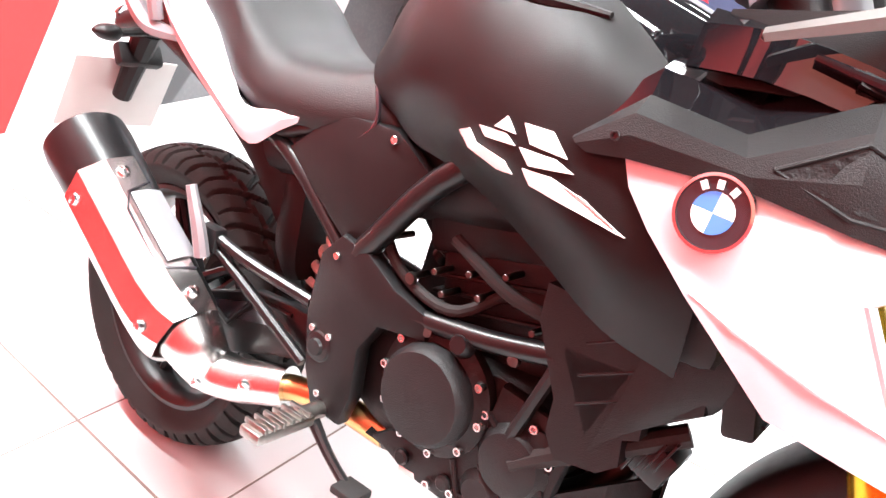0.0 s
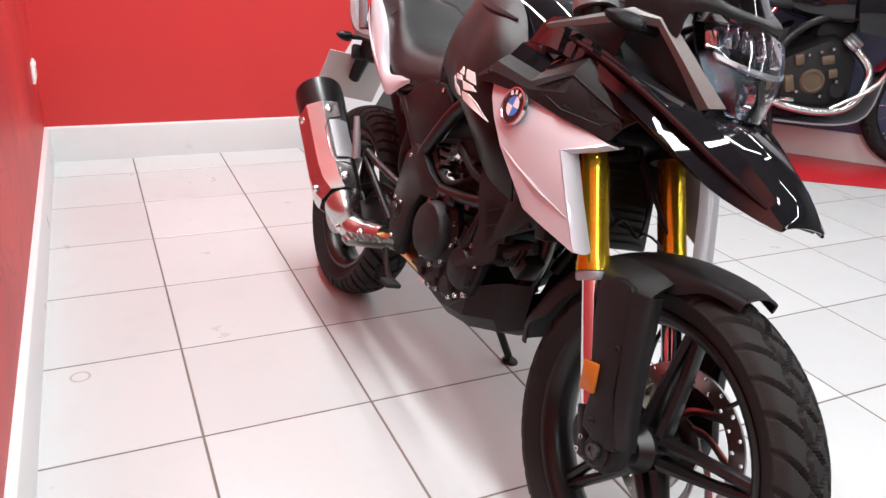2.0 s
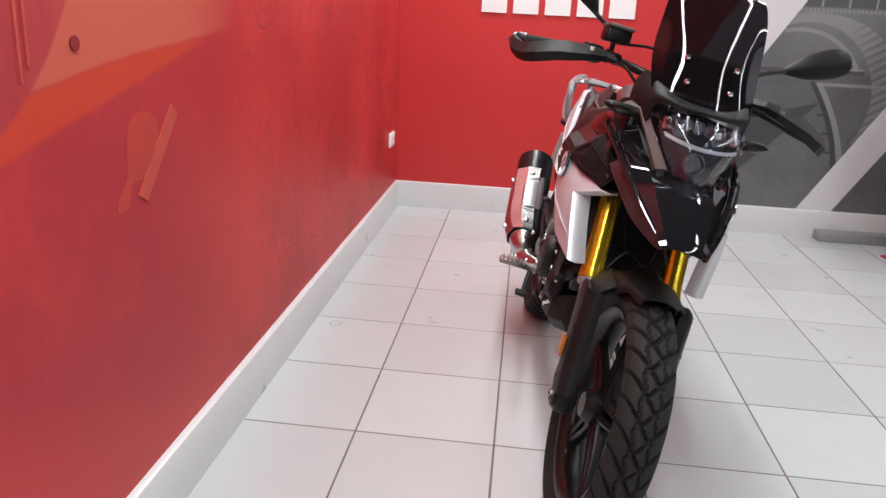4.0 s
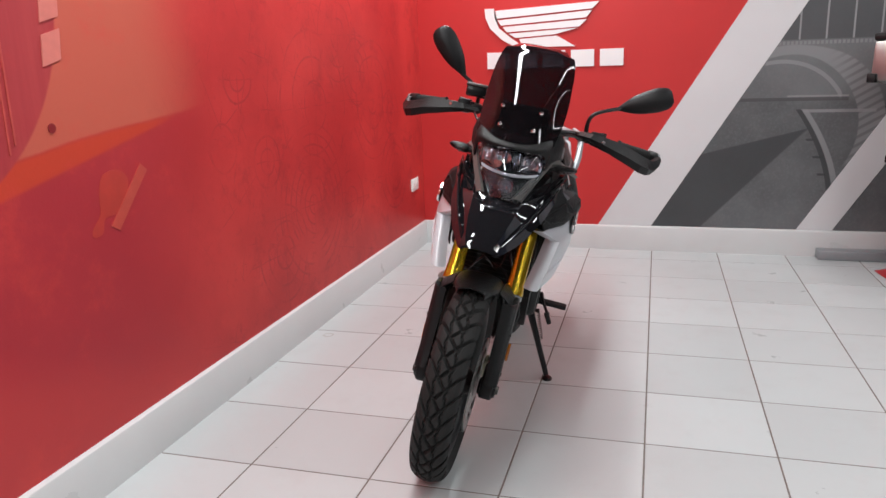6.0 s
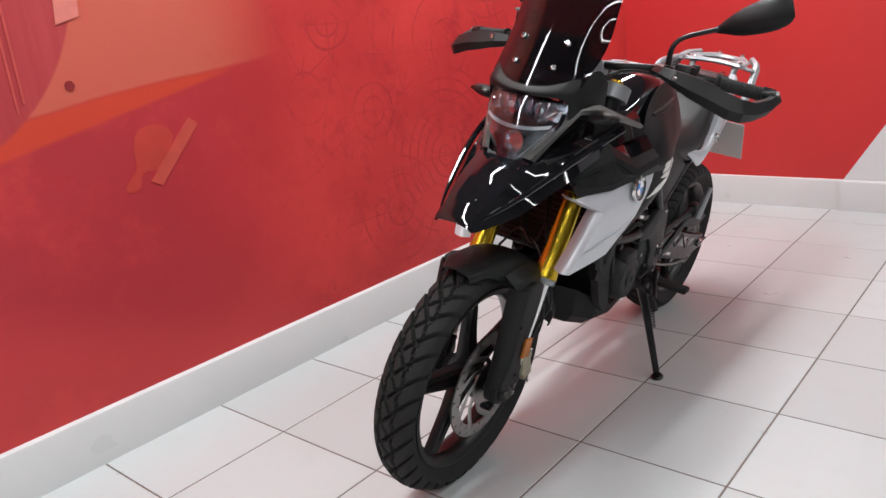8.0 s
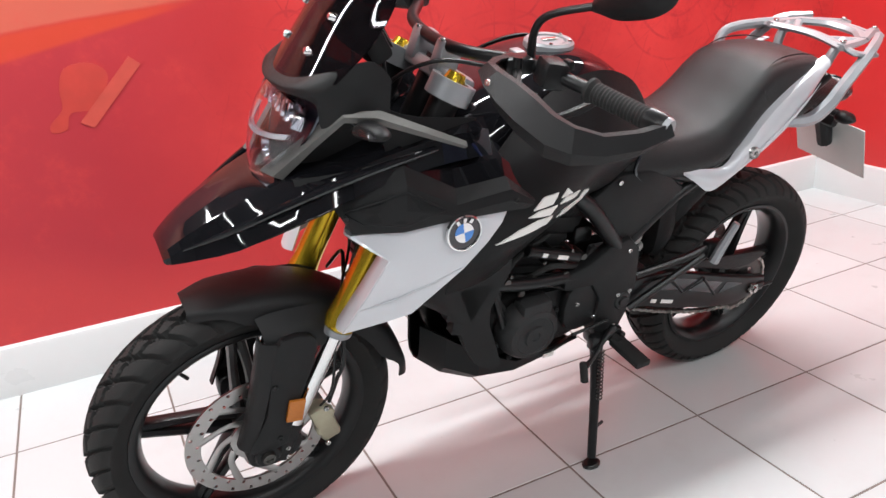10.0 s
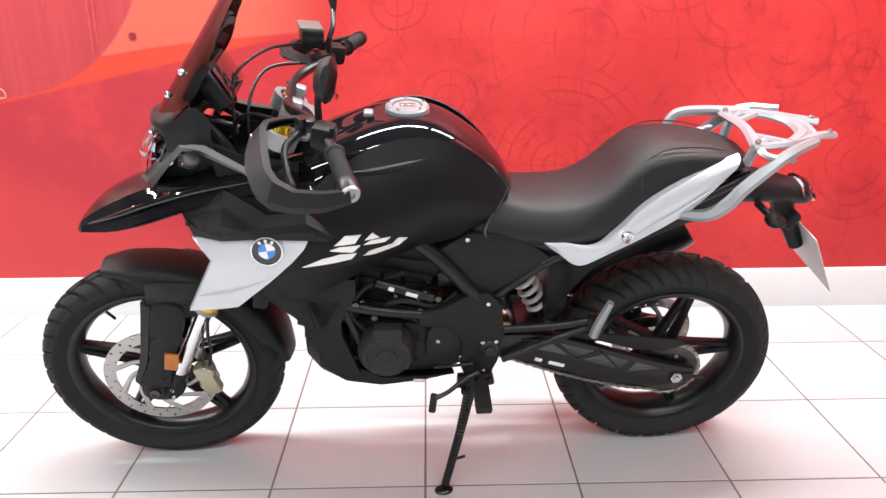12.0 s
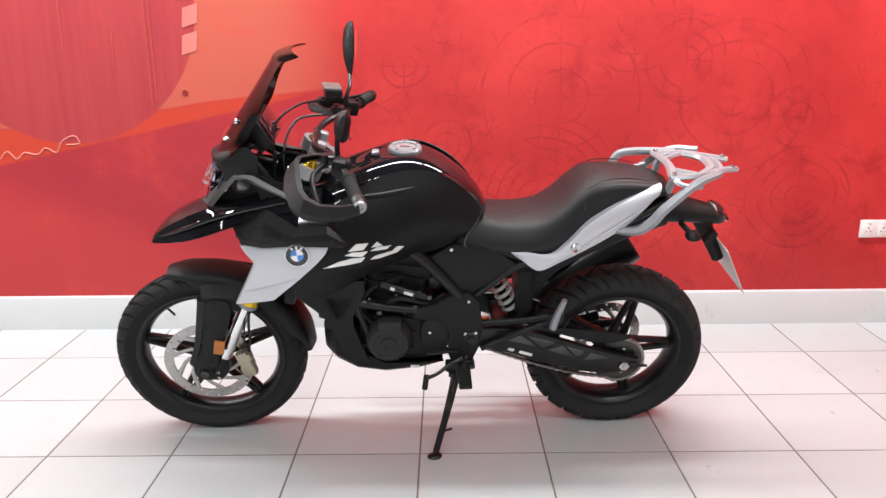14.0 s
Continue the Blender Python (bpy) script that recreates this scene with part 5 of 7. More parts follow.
def beak():
    """Gloss black beak that runs back along both sides to the tank."""
    half = [  # x, [(y, z) from the spine to the lower edge]
        (-0.830, [(0, 0.781), (0.018, 0.780), (0.034, 0.778), (0.044, 0.775), (0.047, 0.771)]),
        (-0.820, [(0, 0.796), (0.020, 0.795), (0.040, 0.791), (0.052, 0.783), (0.056, 0.771)]),
        (-0.775, [(0, 0.836), (0.028, 0.835), (0.052, 0.824), (0.070, 0.804), (0.076, 0.780)]),
        (-0.715, [(0, 0.870), (0.030, 0.869), (0.064, 0.857), (0.092, 0.830), (0.104, 0.798)]),
        (-0.655, [(0, 0.893), (0.030, 0.892), (0.072, 0.884), (0.108, 0.858), (0.128, 0.830)]),
        (-0.585, [(0, 0.900), (0.040, 0.904), (0.088, 0.906), (0.132, 0.890), (0.148, 0.860)]),
        (-0.505, [(0, 0.905), (0.060, 0.915), (0.110, 0.930), (0.150, 0.922), (0.158, 0.890)]),
        (-0.425, [(0, 0.910), (0.080, 0.930), (0.140, 0.956), (0.168, 0.950), (0.170, 0.915)]),
        (-0.345, [(0, 0.920), (0.090, 0.945), (0.150, 0.975), (0.180, 0.966), (0.182, 0.930)]),
        (-0.275, [(0, 0.935), (0.090, 0.960), (0.150, 0.985), (0.178, 0.965), (0.185, 0.930)])]
    rows = []
    for x, h in half:
        if x > -0.8:
            h[3] = (h[3][0] - 0.013, h[3][1] + 0.006)
        rows.append([(x, -y, z) for y, z in h[::-1]] + [(x, y, z) for y, z in h[1:]])
    b = part("beak", shell(rows, -0.004, 2, 1), M_GLOSS, bike, "gloss black beak fairing", 14)
    part("beak_underside", shell([[(-0.815, -0.05, 0.776), (-0.815, 0, 0.780), (-0.815, 0.05, 0.776)], [(-0.70, -0.100, 0.803), (-0.70, 0, 0.815), (-0.70, 0.095, 0.803)], [(-0.55, -0.145, 0.868), (-0.55, 0, 0.86), (-0.55, 0.145, 0.868)]], 0.004, 4, 3), M_MATTE, b)
    for s in (-1, 1):
        part("beak_fin", tube([(-0.80, s * 0.060, 0.796), (-0.72, s * 0.094, 0.834), (-0.62, s * 0.128, 0.882), (-0.50, s * 0.158, 0.928), (-0.38, s * 0.178, 0.958)], [0.002, 0.006, 0.0075, 0.0075, 0.004], 10, 6), M_GLOSS, b)


def nose():
    # grey outer frames beside the lamp
    for s in (-1, 1):
        outer = [(-0.655, 0.050, 0.914), (-0.592, 0.088, 0.976), (-0.532, 0.118, 1.032), (-0.480, 0.141, 1.032), (-0.338, 0.200, 0.974)]
        inner = [(-0.622, 0.072, 0.899), (-0.574, 0.099, 0.957), (-0.527, 0.125, 1.008), (-0.478, 0.148, 1.006), (-0.342, 0.203, 0.962)]
        mid = [((a[0] + b[0]) / 2, (a[1] + b[1]) / 2 + 0.008, (a[2] + b[2]) / 2) for a, b in zip(outer, inner)]
        rows = other_side([outer, mid, inner], s)
        g = part("nose_frame", shell(rows, 0.010 * -s, 1, 1), M_GREY, bike, "titanium grey nose frame bar", 22)
        low = other_side([[(-0.61, 0.092, 0.905), (-0.52, 0.135, 0.925), (-0.42, 0.172, 0.955)], [(-0.61, 0.098, 0.895), (-0.52, 0.142, 0.913), (-0.42, 0.177, 0.943)]], s)
        part("nose_frame_brace", shell(low, 0.008 * -s, 1, 4), M_MATTE, g)
        part("frame_bolt", lathe([(0.004, 0.004), (0.009, 0.004), (0.010, 0), (0.004, 0)], (-0.575, s * 0.075, 0.962), (0, s, 0), 16, True), M_STEEL, g)
        part("inner_panel", shell(other_side([[(-0.61, 0.035, 0.935), (-0.55, 0.055, 0.985), (-0.49, 0.075, 1.01), (-0.40, 0.105, 0.98)], [(-0.61, 0.035, 0.900), (-0.55, 0.055, 0.900), (-0.49, 0.075, 0.905), (-0.40, 0.105, 0.93)]], s), 0.003, 2, 4), M_MATTE, g)
        part("fork_shroud", shell(other_side([[(-0.475, 0.128, 1.030), (-0.40, 0.142, 1.005), (-0.29, 0.150, 0.990)], [(-0.465, 0.134, 0.980), (-0.40, 0.152, 0.965), (-0.29, 0.162, 0.955)], [(-0.455, 0.136, 0.925), (-0.40, 0.160, 0.925), (-0.29, 0.170, 0.920)]], s), 0.004 * -s, 2, 3), M_MATTE, bike, "black panel beside the fork")
        # indicator
        ind = part("indicator_stem", tube([(-0.500, s * 0.10, 1.000), (-0.500, s * 0.145, 1.003)], 0.009, 10), M_MATTE, bike)
        secs = []
        for t, h, d in ((0, 0.010, 0.012), (0.15, 0.014, 0.020), (0.5, 0.014, 0.022), (0.85, 0.009, 0.016), (1, 0.003, 0.006)):
            c = np.array((-0.503 + 0.012 * t, s * (0.142 + 0.066 * t), 1.003 + 0.006 * t))
            secs.append([c + np.array((d * math.cos(a), 0, h * math.sin(a))) for a in np.arange(10) * math.pi / 5])
        part("indicator", loft(secs, 4, 2), M_MATTE, ind, "black front indicator body")
        secs = []
        for t, h in ((0, 0.008), (0.3, 0.011), (0.7, 0.009), (1, 0.003)):
            c = np.array((-0.520 + 0.012 * t, s * (0.152 + 0.05 * t), 1.004 + 0.006 * t))
            secs.append([c + np.array((0.009 * math.cos(a), 0, h * math.sin(a))) for a in np.arange(10) * math.pi / 5])
        part("indicator_lens", loft(secs, 3, 2), M_LENS, ind, "clear indicator lens")
    # headlamp
    back = [[(-0.545, y, 1.042 - 0.12 * abs(y)) for y in (-0.098, -0.05, 0, 0.05, 0.098)], [(-0.565, y * 0.98, 0.99) for y in (-0.095, -0.05, 0, 0.05, 0.095)], [(-0.59, y * 0.7, 0.94) for y in (-0.09, -0.05, 0, 0.05, 0.09)], [(-0.615, y * 0.3, 0.90) for y in (-0.09, -0.05, 0, 0.05, 0.09)]]
    lamp = part("headlamp", shell(back, 0.004, 4, 4), M_LAMPBACK, bike, "headlamp with clear lens and bright reflectors")
    lens = [[(-0.572 - 0.022 * (1 - (y / 0.098) ** 2), y, 1.046 - 0.12 * abs(y)) for y in (-0.102, -0.055, 0, 0.055, 0.102)],
            [(-0.590 - 0.038 * (1 - (y / 0.098) ** 2), y, 1.000 - 0.03 * abs(y)) for y in (-0.098, -0.055, 0, 0.055, 0.098)],
            [(-0.610 - 0.035 * (1 - (y / 0.075) ** 2), y, 0.950) for y in (-0.074, -0.04, 0, 0.04, 0.074)],
            [(-0.636 - 0.012 * (1 - (y / 0.03) ** 2), y, 0.903) for y in (-0.032, -0.018, 0, 0.018, 0.032)]]
    lamp.location = (-0.012, -0.013, 0)
    part("lens", shell(lens, 0.003, 5, 4), M_LENS, lamp, "clear headlamp lens")
    for s in (-1, 1):
        part("reflector_bowl", lathe([(0.001, -0.014), (0.010, -0.011), (0.014, -0.004), (0.016, 0.003), (0.0175, 0.003), (0.015, -0.006)], (-0.575, s * 0.045, 1.000), (-1, s * 0.15, 0.15), 20), M_LAMPIN, lamp, "chromed upper reflector")
        part("led", lathe([(0.0001, 0.006), (0.005, 0.005), (0.008, 0.0)], (-0.580, s * 0.040, 1.012), (-1, 0, 0.1), 12), M_EWHITE, lamp)
        part("side_reflector", box((-0.582, s * 0.080, 1.010), (0.02, 0.022, 0.028), 0.004, (0, 20, s * 25)), M_LAMPIN, lamp)
        for k in range(3):
            part("lamp_cell", lathe([(0.001, -0.010), (0.007, -0.008), (0.011, -0.002), (0.013, 0.003), (0.0145, 0.003), (0.012, -0.004)], (-0.592 + 0.009 * k, s * (0.014 + 0.026 * k), 1.018), (-1, s * 0.2, 0.1), 16), M_LAMPIN, lamp, "small chromed lamp cell")
        for k in range(3):
            part("reflector_rib", box((-0.592, s * (0.022 + 0.022 * k), 1.022), (0.01, 0.004, 0.03), 0.001, (0, 20, 0)), M_LAMPIN, lamp)
    guide = [[(-0.600 - 0.030 * (1 - (y / 0.08) ** 2), y, 0.990 - 0.010 * (1 - (y / 0.085) ** 2)) for y in (-0.085, -0.045, 0, 0.045, 0.085)], [(-0.602 - 0.030 * (1 - (y / 0.08) ** 2), y, 0.982 - 0.010 * (1 - (y / 0.085) ** 2)) for y in (-0.080, -0.043, 0, 0.043, 0.080)]]
    part("light_guide", shell(guide, 0.008, 2, 5), M_GUIDE, lamp, "white daytime light bar")
    part("reflector_bowl", lathe([(0.001, -0.016), (0.012, -0.012), (0.020, -0.003), (0.024, 0.006), (0.0255, 0.006), (0.022, -0.005)], (-0.612, 0, 0.938), (-1, 0, 0.1), 24), M_LAMPIN, lamp, "chromed lower reflector")
    part("led", lathe([(0.0001, 0.010), (0.008, 0.008), (0.012, 0.0)], (-0.60, 0, 0.932), (-1, 0, 0.1), 14), M_LENS, lamp)
    # cover above and beside the lamp, up to the foot of the screen
    low = [(-0.612, 0, 1.050), (-0.606, 0.045, 1.047), (-0.590, 0.085, 1.048), (-0.568, 0.108, 1.037), (-0.562, 0.112, 0.998), (-0.530, 0.126, 1.018), (-0.490, 0.141, 1.030), (-0.455, 0.146, 1.010)]
    mid = [(-0.614, 0, 1.058), (-0.606, 0.047, 1.058), (-0.588, 0.088, 1.064), (-0.564, 0.114, 1.062), (-0.544, 0.123, 1.052), (-0.512, 0.135, 1.060), (-0.480, 0.145, 1.066), (-0.455, 0.148, 1.052)]
    top = [(-0.582, 0, 1.072), (-0.574, 0.050, 1.074), (-0.554, 0.090, 1.084), (-0.528, 0.112, 1.094), (-0.504, 0.124, 1.104), (-0.482, 0.134, 1.108), (-0.464, 0.141, 1.096), (-0.452, 0.146, 1.078)]
    rows = [[(x, -y, z) for x, y, z in r[:0:-1]] + r for r in (low, mid, top)]
    cow = part("nose_cover", shell(rows, 0.005, 4, 3), M_PLAST, bike, "matte black nose cover around the lamp", 50)
    # screen
    rows = []
    for z, xc, hw, back_ in ((1.062, -0.600, 0.122, 0.060), (1.12, -0.559, 0.131, 0.078), (1.17, -0.524, 0.133, 0.078), (1.23, -0.480, 0.130, 0.058), (1.280, -0.445, 0.125, 0.05), (1.320, -0.416, 0.113, 0.045), (1.346, -0.396, 0.094, 0.038), (1.357, -0.350, 0.082, 0.03)):
        rows.append([(xc + back_ * abs(q) ** 2, hw * q, z + (0.012 * abs(q) ** 2 if z < 1.33 else -0.006 * abs(q) ** 4)) for q in (-1, -0.6, 0, 0.6, 1)])
    scr = part("windscreen", shell(rows, 0.0035, 5, 4), M_SMOKE, bike, "dark smoked acrylic windscreen")
    for y, z in ((-0.052, 1.110), (0.052, 1.110), (-0.060, 1.163), (0.060, 1.163)):
        xs = -0.588 + (z - 1.078) * 0.70 + 0.05 * (y / 0.115) ** 2
        part("screen_screw", lathe([(0.0001, 0.005), (0.004, 0.005), (0.0065, 0.003), (0.0075, 0), (0.0075, -0.006)], (xs - 0.004, y, z), (-0.8, 0, 0.55), 16), M_CHROME, scr, "bright screw")
    # instrument
    ins = part("instrument", box((-0.455, 0, 1.125), (0.045, 0.17, 0.095), 0.012, (0, -28, 0)), M_MATTE, bike, "black instrument display")
    part("display", box((-0.432, 0, 1.138), (0.004, 0.145, 0.075), 0.002, (0, -28, 0)), M_SCREENGLASS, ins, "dark display glass")
    part("instrument_stay", join(rod((-0.50, -0.05, 1.06), (-0.42, -0.03, 1.02), 0.008), rod((-0.50, 0.05, 1.06), (-0.42, 0.03, 1.02), 0.008), rod((-0.53, 0, 1.05), (-0.43, 0, 0.90), 0.02)), M_FRAME, ins)


seat()
tank()
shroud()
vents()
beak()
nose()


# ---- the motorcycle: frame, engine, rear ----
def frame_parts():
    for s in (-1, 1):
        fr = part("frame_tube", tube([(-0.33, s * 0.05, 0.93), (-0.22, s * 0.11, 0.86), (-0.02, s * 0.132, 0.765), (0.10, s * 0.130, 0.635), (0.165, s * 0.12, 0.55)], 0.0185, 14, 5), M_FRAME, bike, "black steel frame tube")
        part("lower_rail", tube([(-0.35, s * 0.04, 0.85), (-0.30, s * 0.10, 0.70), (-0.25, s * 0.112, 0.54), (-0.215, s * 0.105, 0.45)], 0.015, 12, 5), M_FRAME, bike)
        part("seat_rail", tube([(0.145, s * 0.115, 0.565), (0.29, s * 0.122, 0.690), (0.42, s * 0.118, 0.745), (0.62, s * 0.10, 0.83), (0.78, s * 0.08, 0.90)], 0.0125, 12, 5), M_FRAME, bike, "black subframe tube")
        part("seat_stay", tube([(0.17, s * 0.10, 0.785), (0.26, s * 0.118, 0.752), (0.37, s * 0.12, 0.715)], 0.012, 12, 4), M_FRAME, bike)
        part("cross_tube", tube([(-0.20, s * 0.128, 0.585), (-0.10, s * 0.132, 0.565), (0.04, s * 0.130, 0.548)], 0.0145, 12, 4), M_FRAME, bike)
        piv = [(0.100, 0.612), (0.155, 0.622), (0.190, 0.585), (0.202, 0.49), (0.188, 0.40), (0.165, 0.345), (0.105, 0.340), (0.088, 0.39), (0.090, 0.470), (0.062, 0.515), (-0.020, 0.528), (-0.022, 0.562), (0.045, 0.580)]
        pl = part("pivot_plate", plate(piv, s * 0.112, s * 0.145, 0.008), M_MATTE, bike, "black cast frame plate")
        part("pivot_boss", lathe([(0.0001, 0.010), (0.012, 0.010), (0.014, 0.005), (0.022, 0.004), (0.026, 0)], (0.165, s * 0.144, 0.445), (0, s, 0), 28), M_FRAME, pl)
        for x, z in ((0.155, 0.590), (0.180, 0.470), (0.145, 0.468), (0.150, 0.375)):
            part("plate_bolt", bolt((x, s * 0.1445, z), (0, s, 0), 0.006, 0.005), M_STEEL, pl)
        part("bolt", bolt((0.196, s * 0.118, 0.742), (0, s, 0), 0.009, 0.006), M_STEEL, bike)
        cover = [(0.032, 0.742), (0.10, 0.785), (0.215, 0.785), (0.305, 0.712), (0.235, 0.655), (0.155, 0.600), (0.110, 0.625)]
        sc = part("side_cover", plate(cover, s * 0.105, s * 0.132, 0.010), M_MATTE, bike, "matte black side cover")
        part("cover_screw", bolt((0.10, s * 0.133, 0.770), (0, s, 0), 0.006, 0.003), M_STEEL, sc)
        # plate beside the radiator, with a stepped front edge
        edge = [(-0.350, 0.660), (-0.346, 0.612), (-0.334, 0.606), (-0.336, 0.575), (-0.320, 0.568), (-0.322, 0.540), (-0.304, 0.532), (-0.308, 0.500), (-0.286, 0.492), (-0.268, 0.444), (-0.240, 0.392), (-0.190, 0.352), (-0.172, 0.368), (-0.186, 0.410), (-0.214, 0.497),
                (-0.214, 0.540), (-0.172, 0.625), (-0.172, 0.670), (-0.290, 0.665), (-0.291, 0.606), (-0.262, 0.516), (-0.208, 0.606), (-0.290, 0.608), (-0.2905, 0.6655)]
        if s > 0:
            duct = part("radiator_duct", plate([(-0.175, 0.650), (-0.330, 0.690), (-0.372, 0.660), (-0.378, 0.596), (-0.300, 0.545), (-0.225, 0.505), (-0.212, 0.560)], 0.118, 0.1395, 0.005), M_PLAST, bike, "matte black ribbed duct beside the radiator")
            for a, b in (((-0.335, 0.672), (-0.235, 0.620)), ((-0.350, 0.640), (-0.235, 0.580)), ((-0.352, 0.608), (-0.240, 0.546))):
                part("duct_rib", tube([(a[0], 0.1385, a[1]), (b[0], 0.1385, b[1])], 0.0045, 6), M_PLAST, duct)
            edge = edge[:8] + [(-0.286, 0.480), (-0.232, 0.470), (-0.214, 0.497)] + edge[15:]
        part("radiator_side", plate(edge, s * 0.118, s * 0.142, 0.0), M_PLAST, bike, "matte black radiator side duct")
        part("radiator_cowl", shell([[(-0.300, s * 0.140, 0.668), (-0.300, s * 0.141, 0.62), (-0.285, s * 0.140, 0.555), (-0.268, s * 0.136, 0.50)], [(-0.345, s * 0.148, 0.668), (-0.342, s * 0.148, 0.635), (-0.332, s * 0.144, 0.590), (-0.316, s * 0.138, 0.555)],
                                     [(-0.395, s * 0.132, 0.668), (-0.395, s * 0.132, 0.650), (-0.390, s * 0.128, 0.620), (-0.378, s * 0.120, 0.600)]], 0.006 * s, 3, 3), M_PLAST, bike, "matte black cowl beside the radiator")
        part("brace", tube([(-0.225, s * 0.128, 0.64), (-0.19, s * 0.132, 0.53), (-0.15, s * 0.130, 0.41)], [0.012, 0.009, 0.010], 8, 4), M_FRAME, bike)
        part("inner_duct", box((-0.33, s * 0.10, 0.745), (0.10, 0.13, 0.20), 0.02), M_MATTE, bike)
        # pillion foot rest
        arm = join(tube([(0.20, s * 0.135, 0.50), (0.34, s * 0.145, 0.515), (0.44, s * 0.148, 0.535)], 0.010, 10, 4), tube([(0.20, s * 0.135, 0.40), (0.32, s * 0.145, 0.465), (0.44, s * 0.148, 0.52)], 0.0095, 10, 4), box((0.435, s * 0.148, 0.525), (0.05, 0.028, 0.045), 0.008))
        hang = part("pillion_hanger", arm, M_FRAME, bike, "black pillion footrest hanger")
        part("pillion_peg", tube([(0.424, s * 0.172, 0.500), (0.432, s * 0.178, 0.545), (0.452, s * 0.186, 0.612)], [0.013, 0.012, 0.009], 8, 3), M_ALU, hang, "folded alloy pillion footrest")
        # rider foot rest
        peg = part("foot_peg", join(box((0.14, s * 0.225, 0.352), (0.042, 0.105, 0.018), 0.005), rod((0.14, s * 0.145, 0.352), (0.14, s * 0.19, 0.352), 0.014)), M_CHAIN if s > 0 else M_RUBBER, bike, "rider footrest")
        for k in range(6 if s > 0 else 0):
            part("peg_tooth", box((0.14, s * (0.185 + 0.016 * k), 0.364), (0.044, 0.006, 0.008), 0.001), M_CHAIN, peg)
    part("under_tail", loft(loft_sections([(0.355, 0, 0.06, 0.52, 0.74, 0.9), (0.39, 0, 0.085, 0.60, 0.78, 0.9), (0.45, 0, 0.10, 0.68, 0.80, 0.9), (0.60, 0, 0.09, 0.76, 0.88, 0.9), (0.78, 0, 0.07, 0.82, 0.92, 0.9)]), 4, 2), M_MATTE, bike, "black inner rear mudguard")
    part("inner_mudguard", loft(loft_sections([(0.318, 0, 0.070, 0.480, 0.68, 0.9), (0.345, 0, 0.075, 0.475, 0.70, 0.9), (0.372, 0, 0.070, 0.500, 0.71, 0.9)]), 2, 2), M_MATTE, bike, "black inner mudguard behind the shock absorber")
    part("battery_box", loft(loft_sections([(0.16, 0, 0.085, 0.655, 0.80, 0.9), (0.28, 0, 0.095, 0.665, 0.79, 0.9), (0.42, 0, 0.09, 0.64, 0.79, 0.9)]), 2, 2), M_MATTE, bike, "black battery box under the seat")
    part("valley_duct", box((-0.215, 0, 0.66), (0.10, 0.19, 0.12), 0.015), M_MATTE, bike)
    part("airbox", loft(loft_sections([(-0.28, 0, 0.10, 0.74, 0.90, 0.9), (-0.1, 0, 0.11, 0.70, 0.90, 0.9), (0.10, 0, 0.10, 0.66, 0.85, 0.9), (0.22, 0, 0.085, 0.62, 0.80, 0.9)]), 3, 2), M_MATTE, bike)


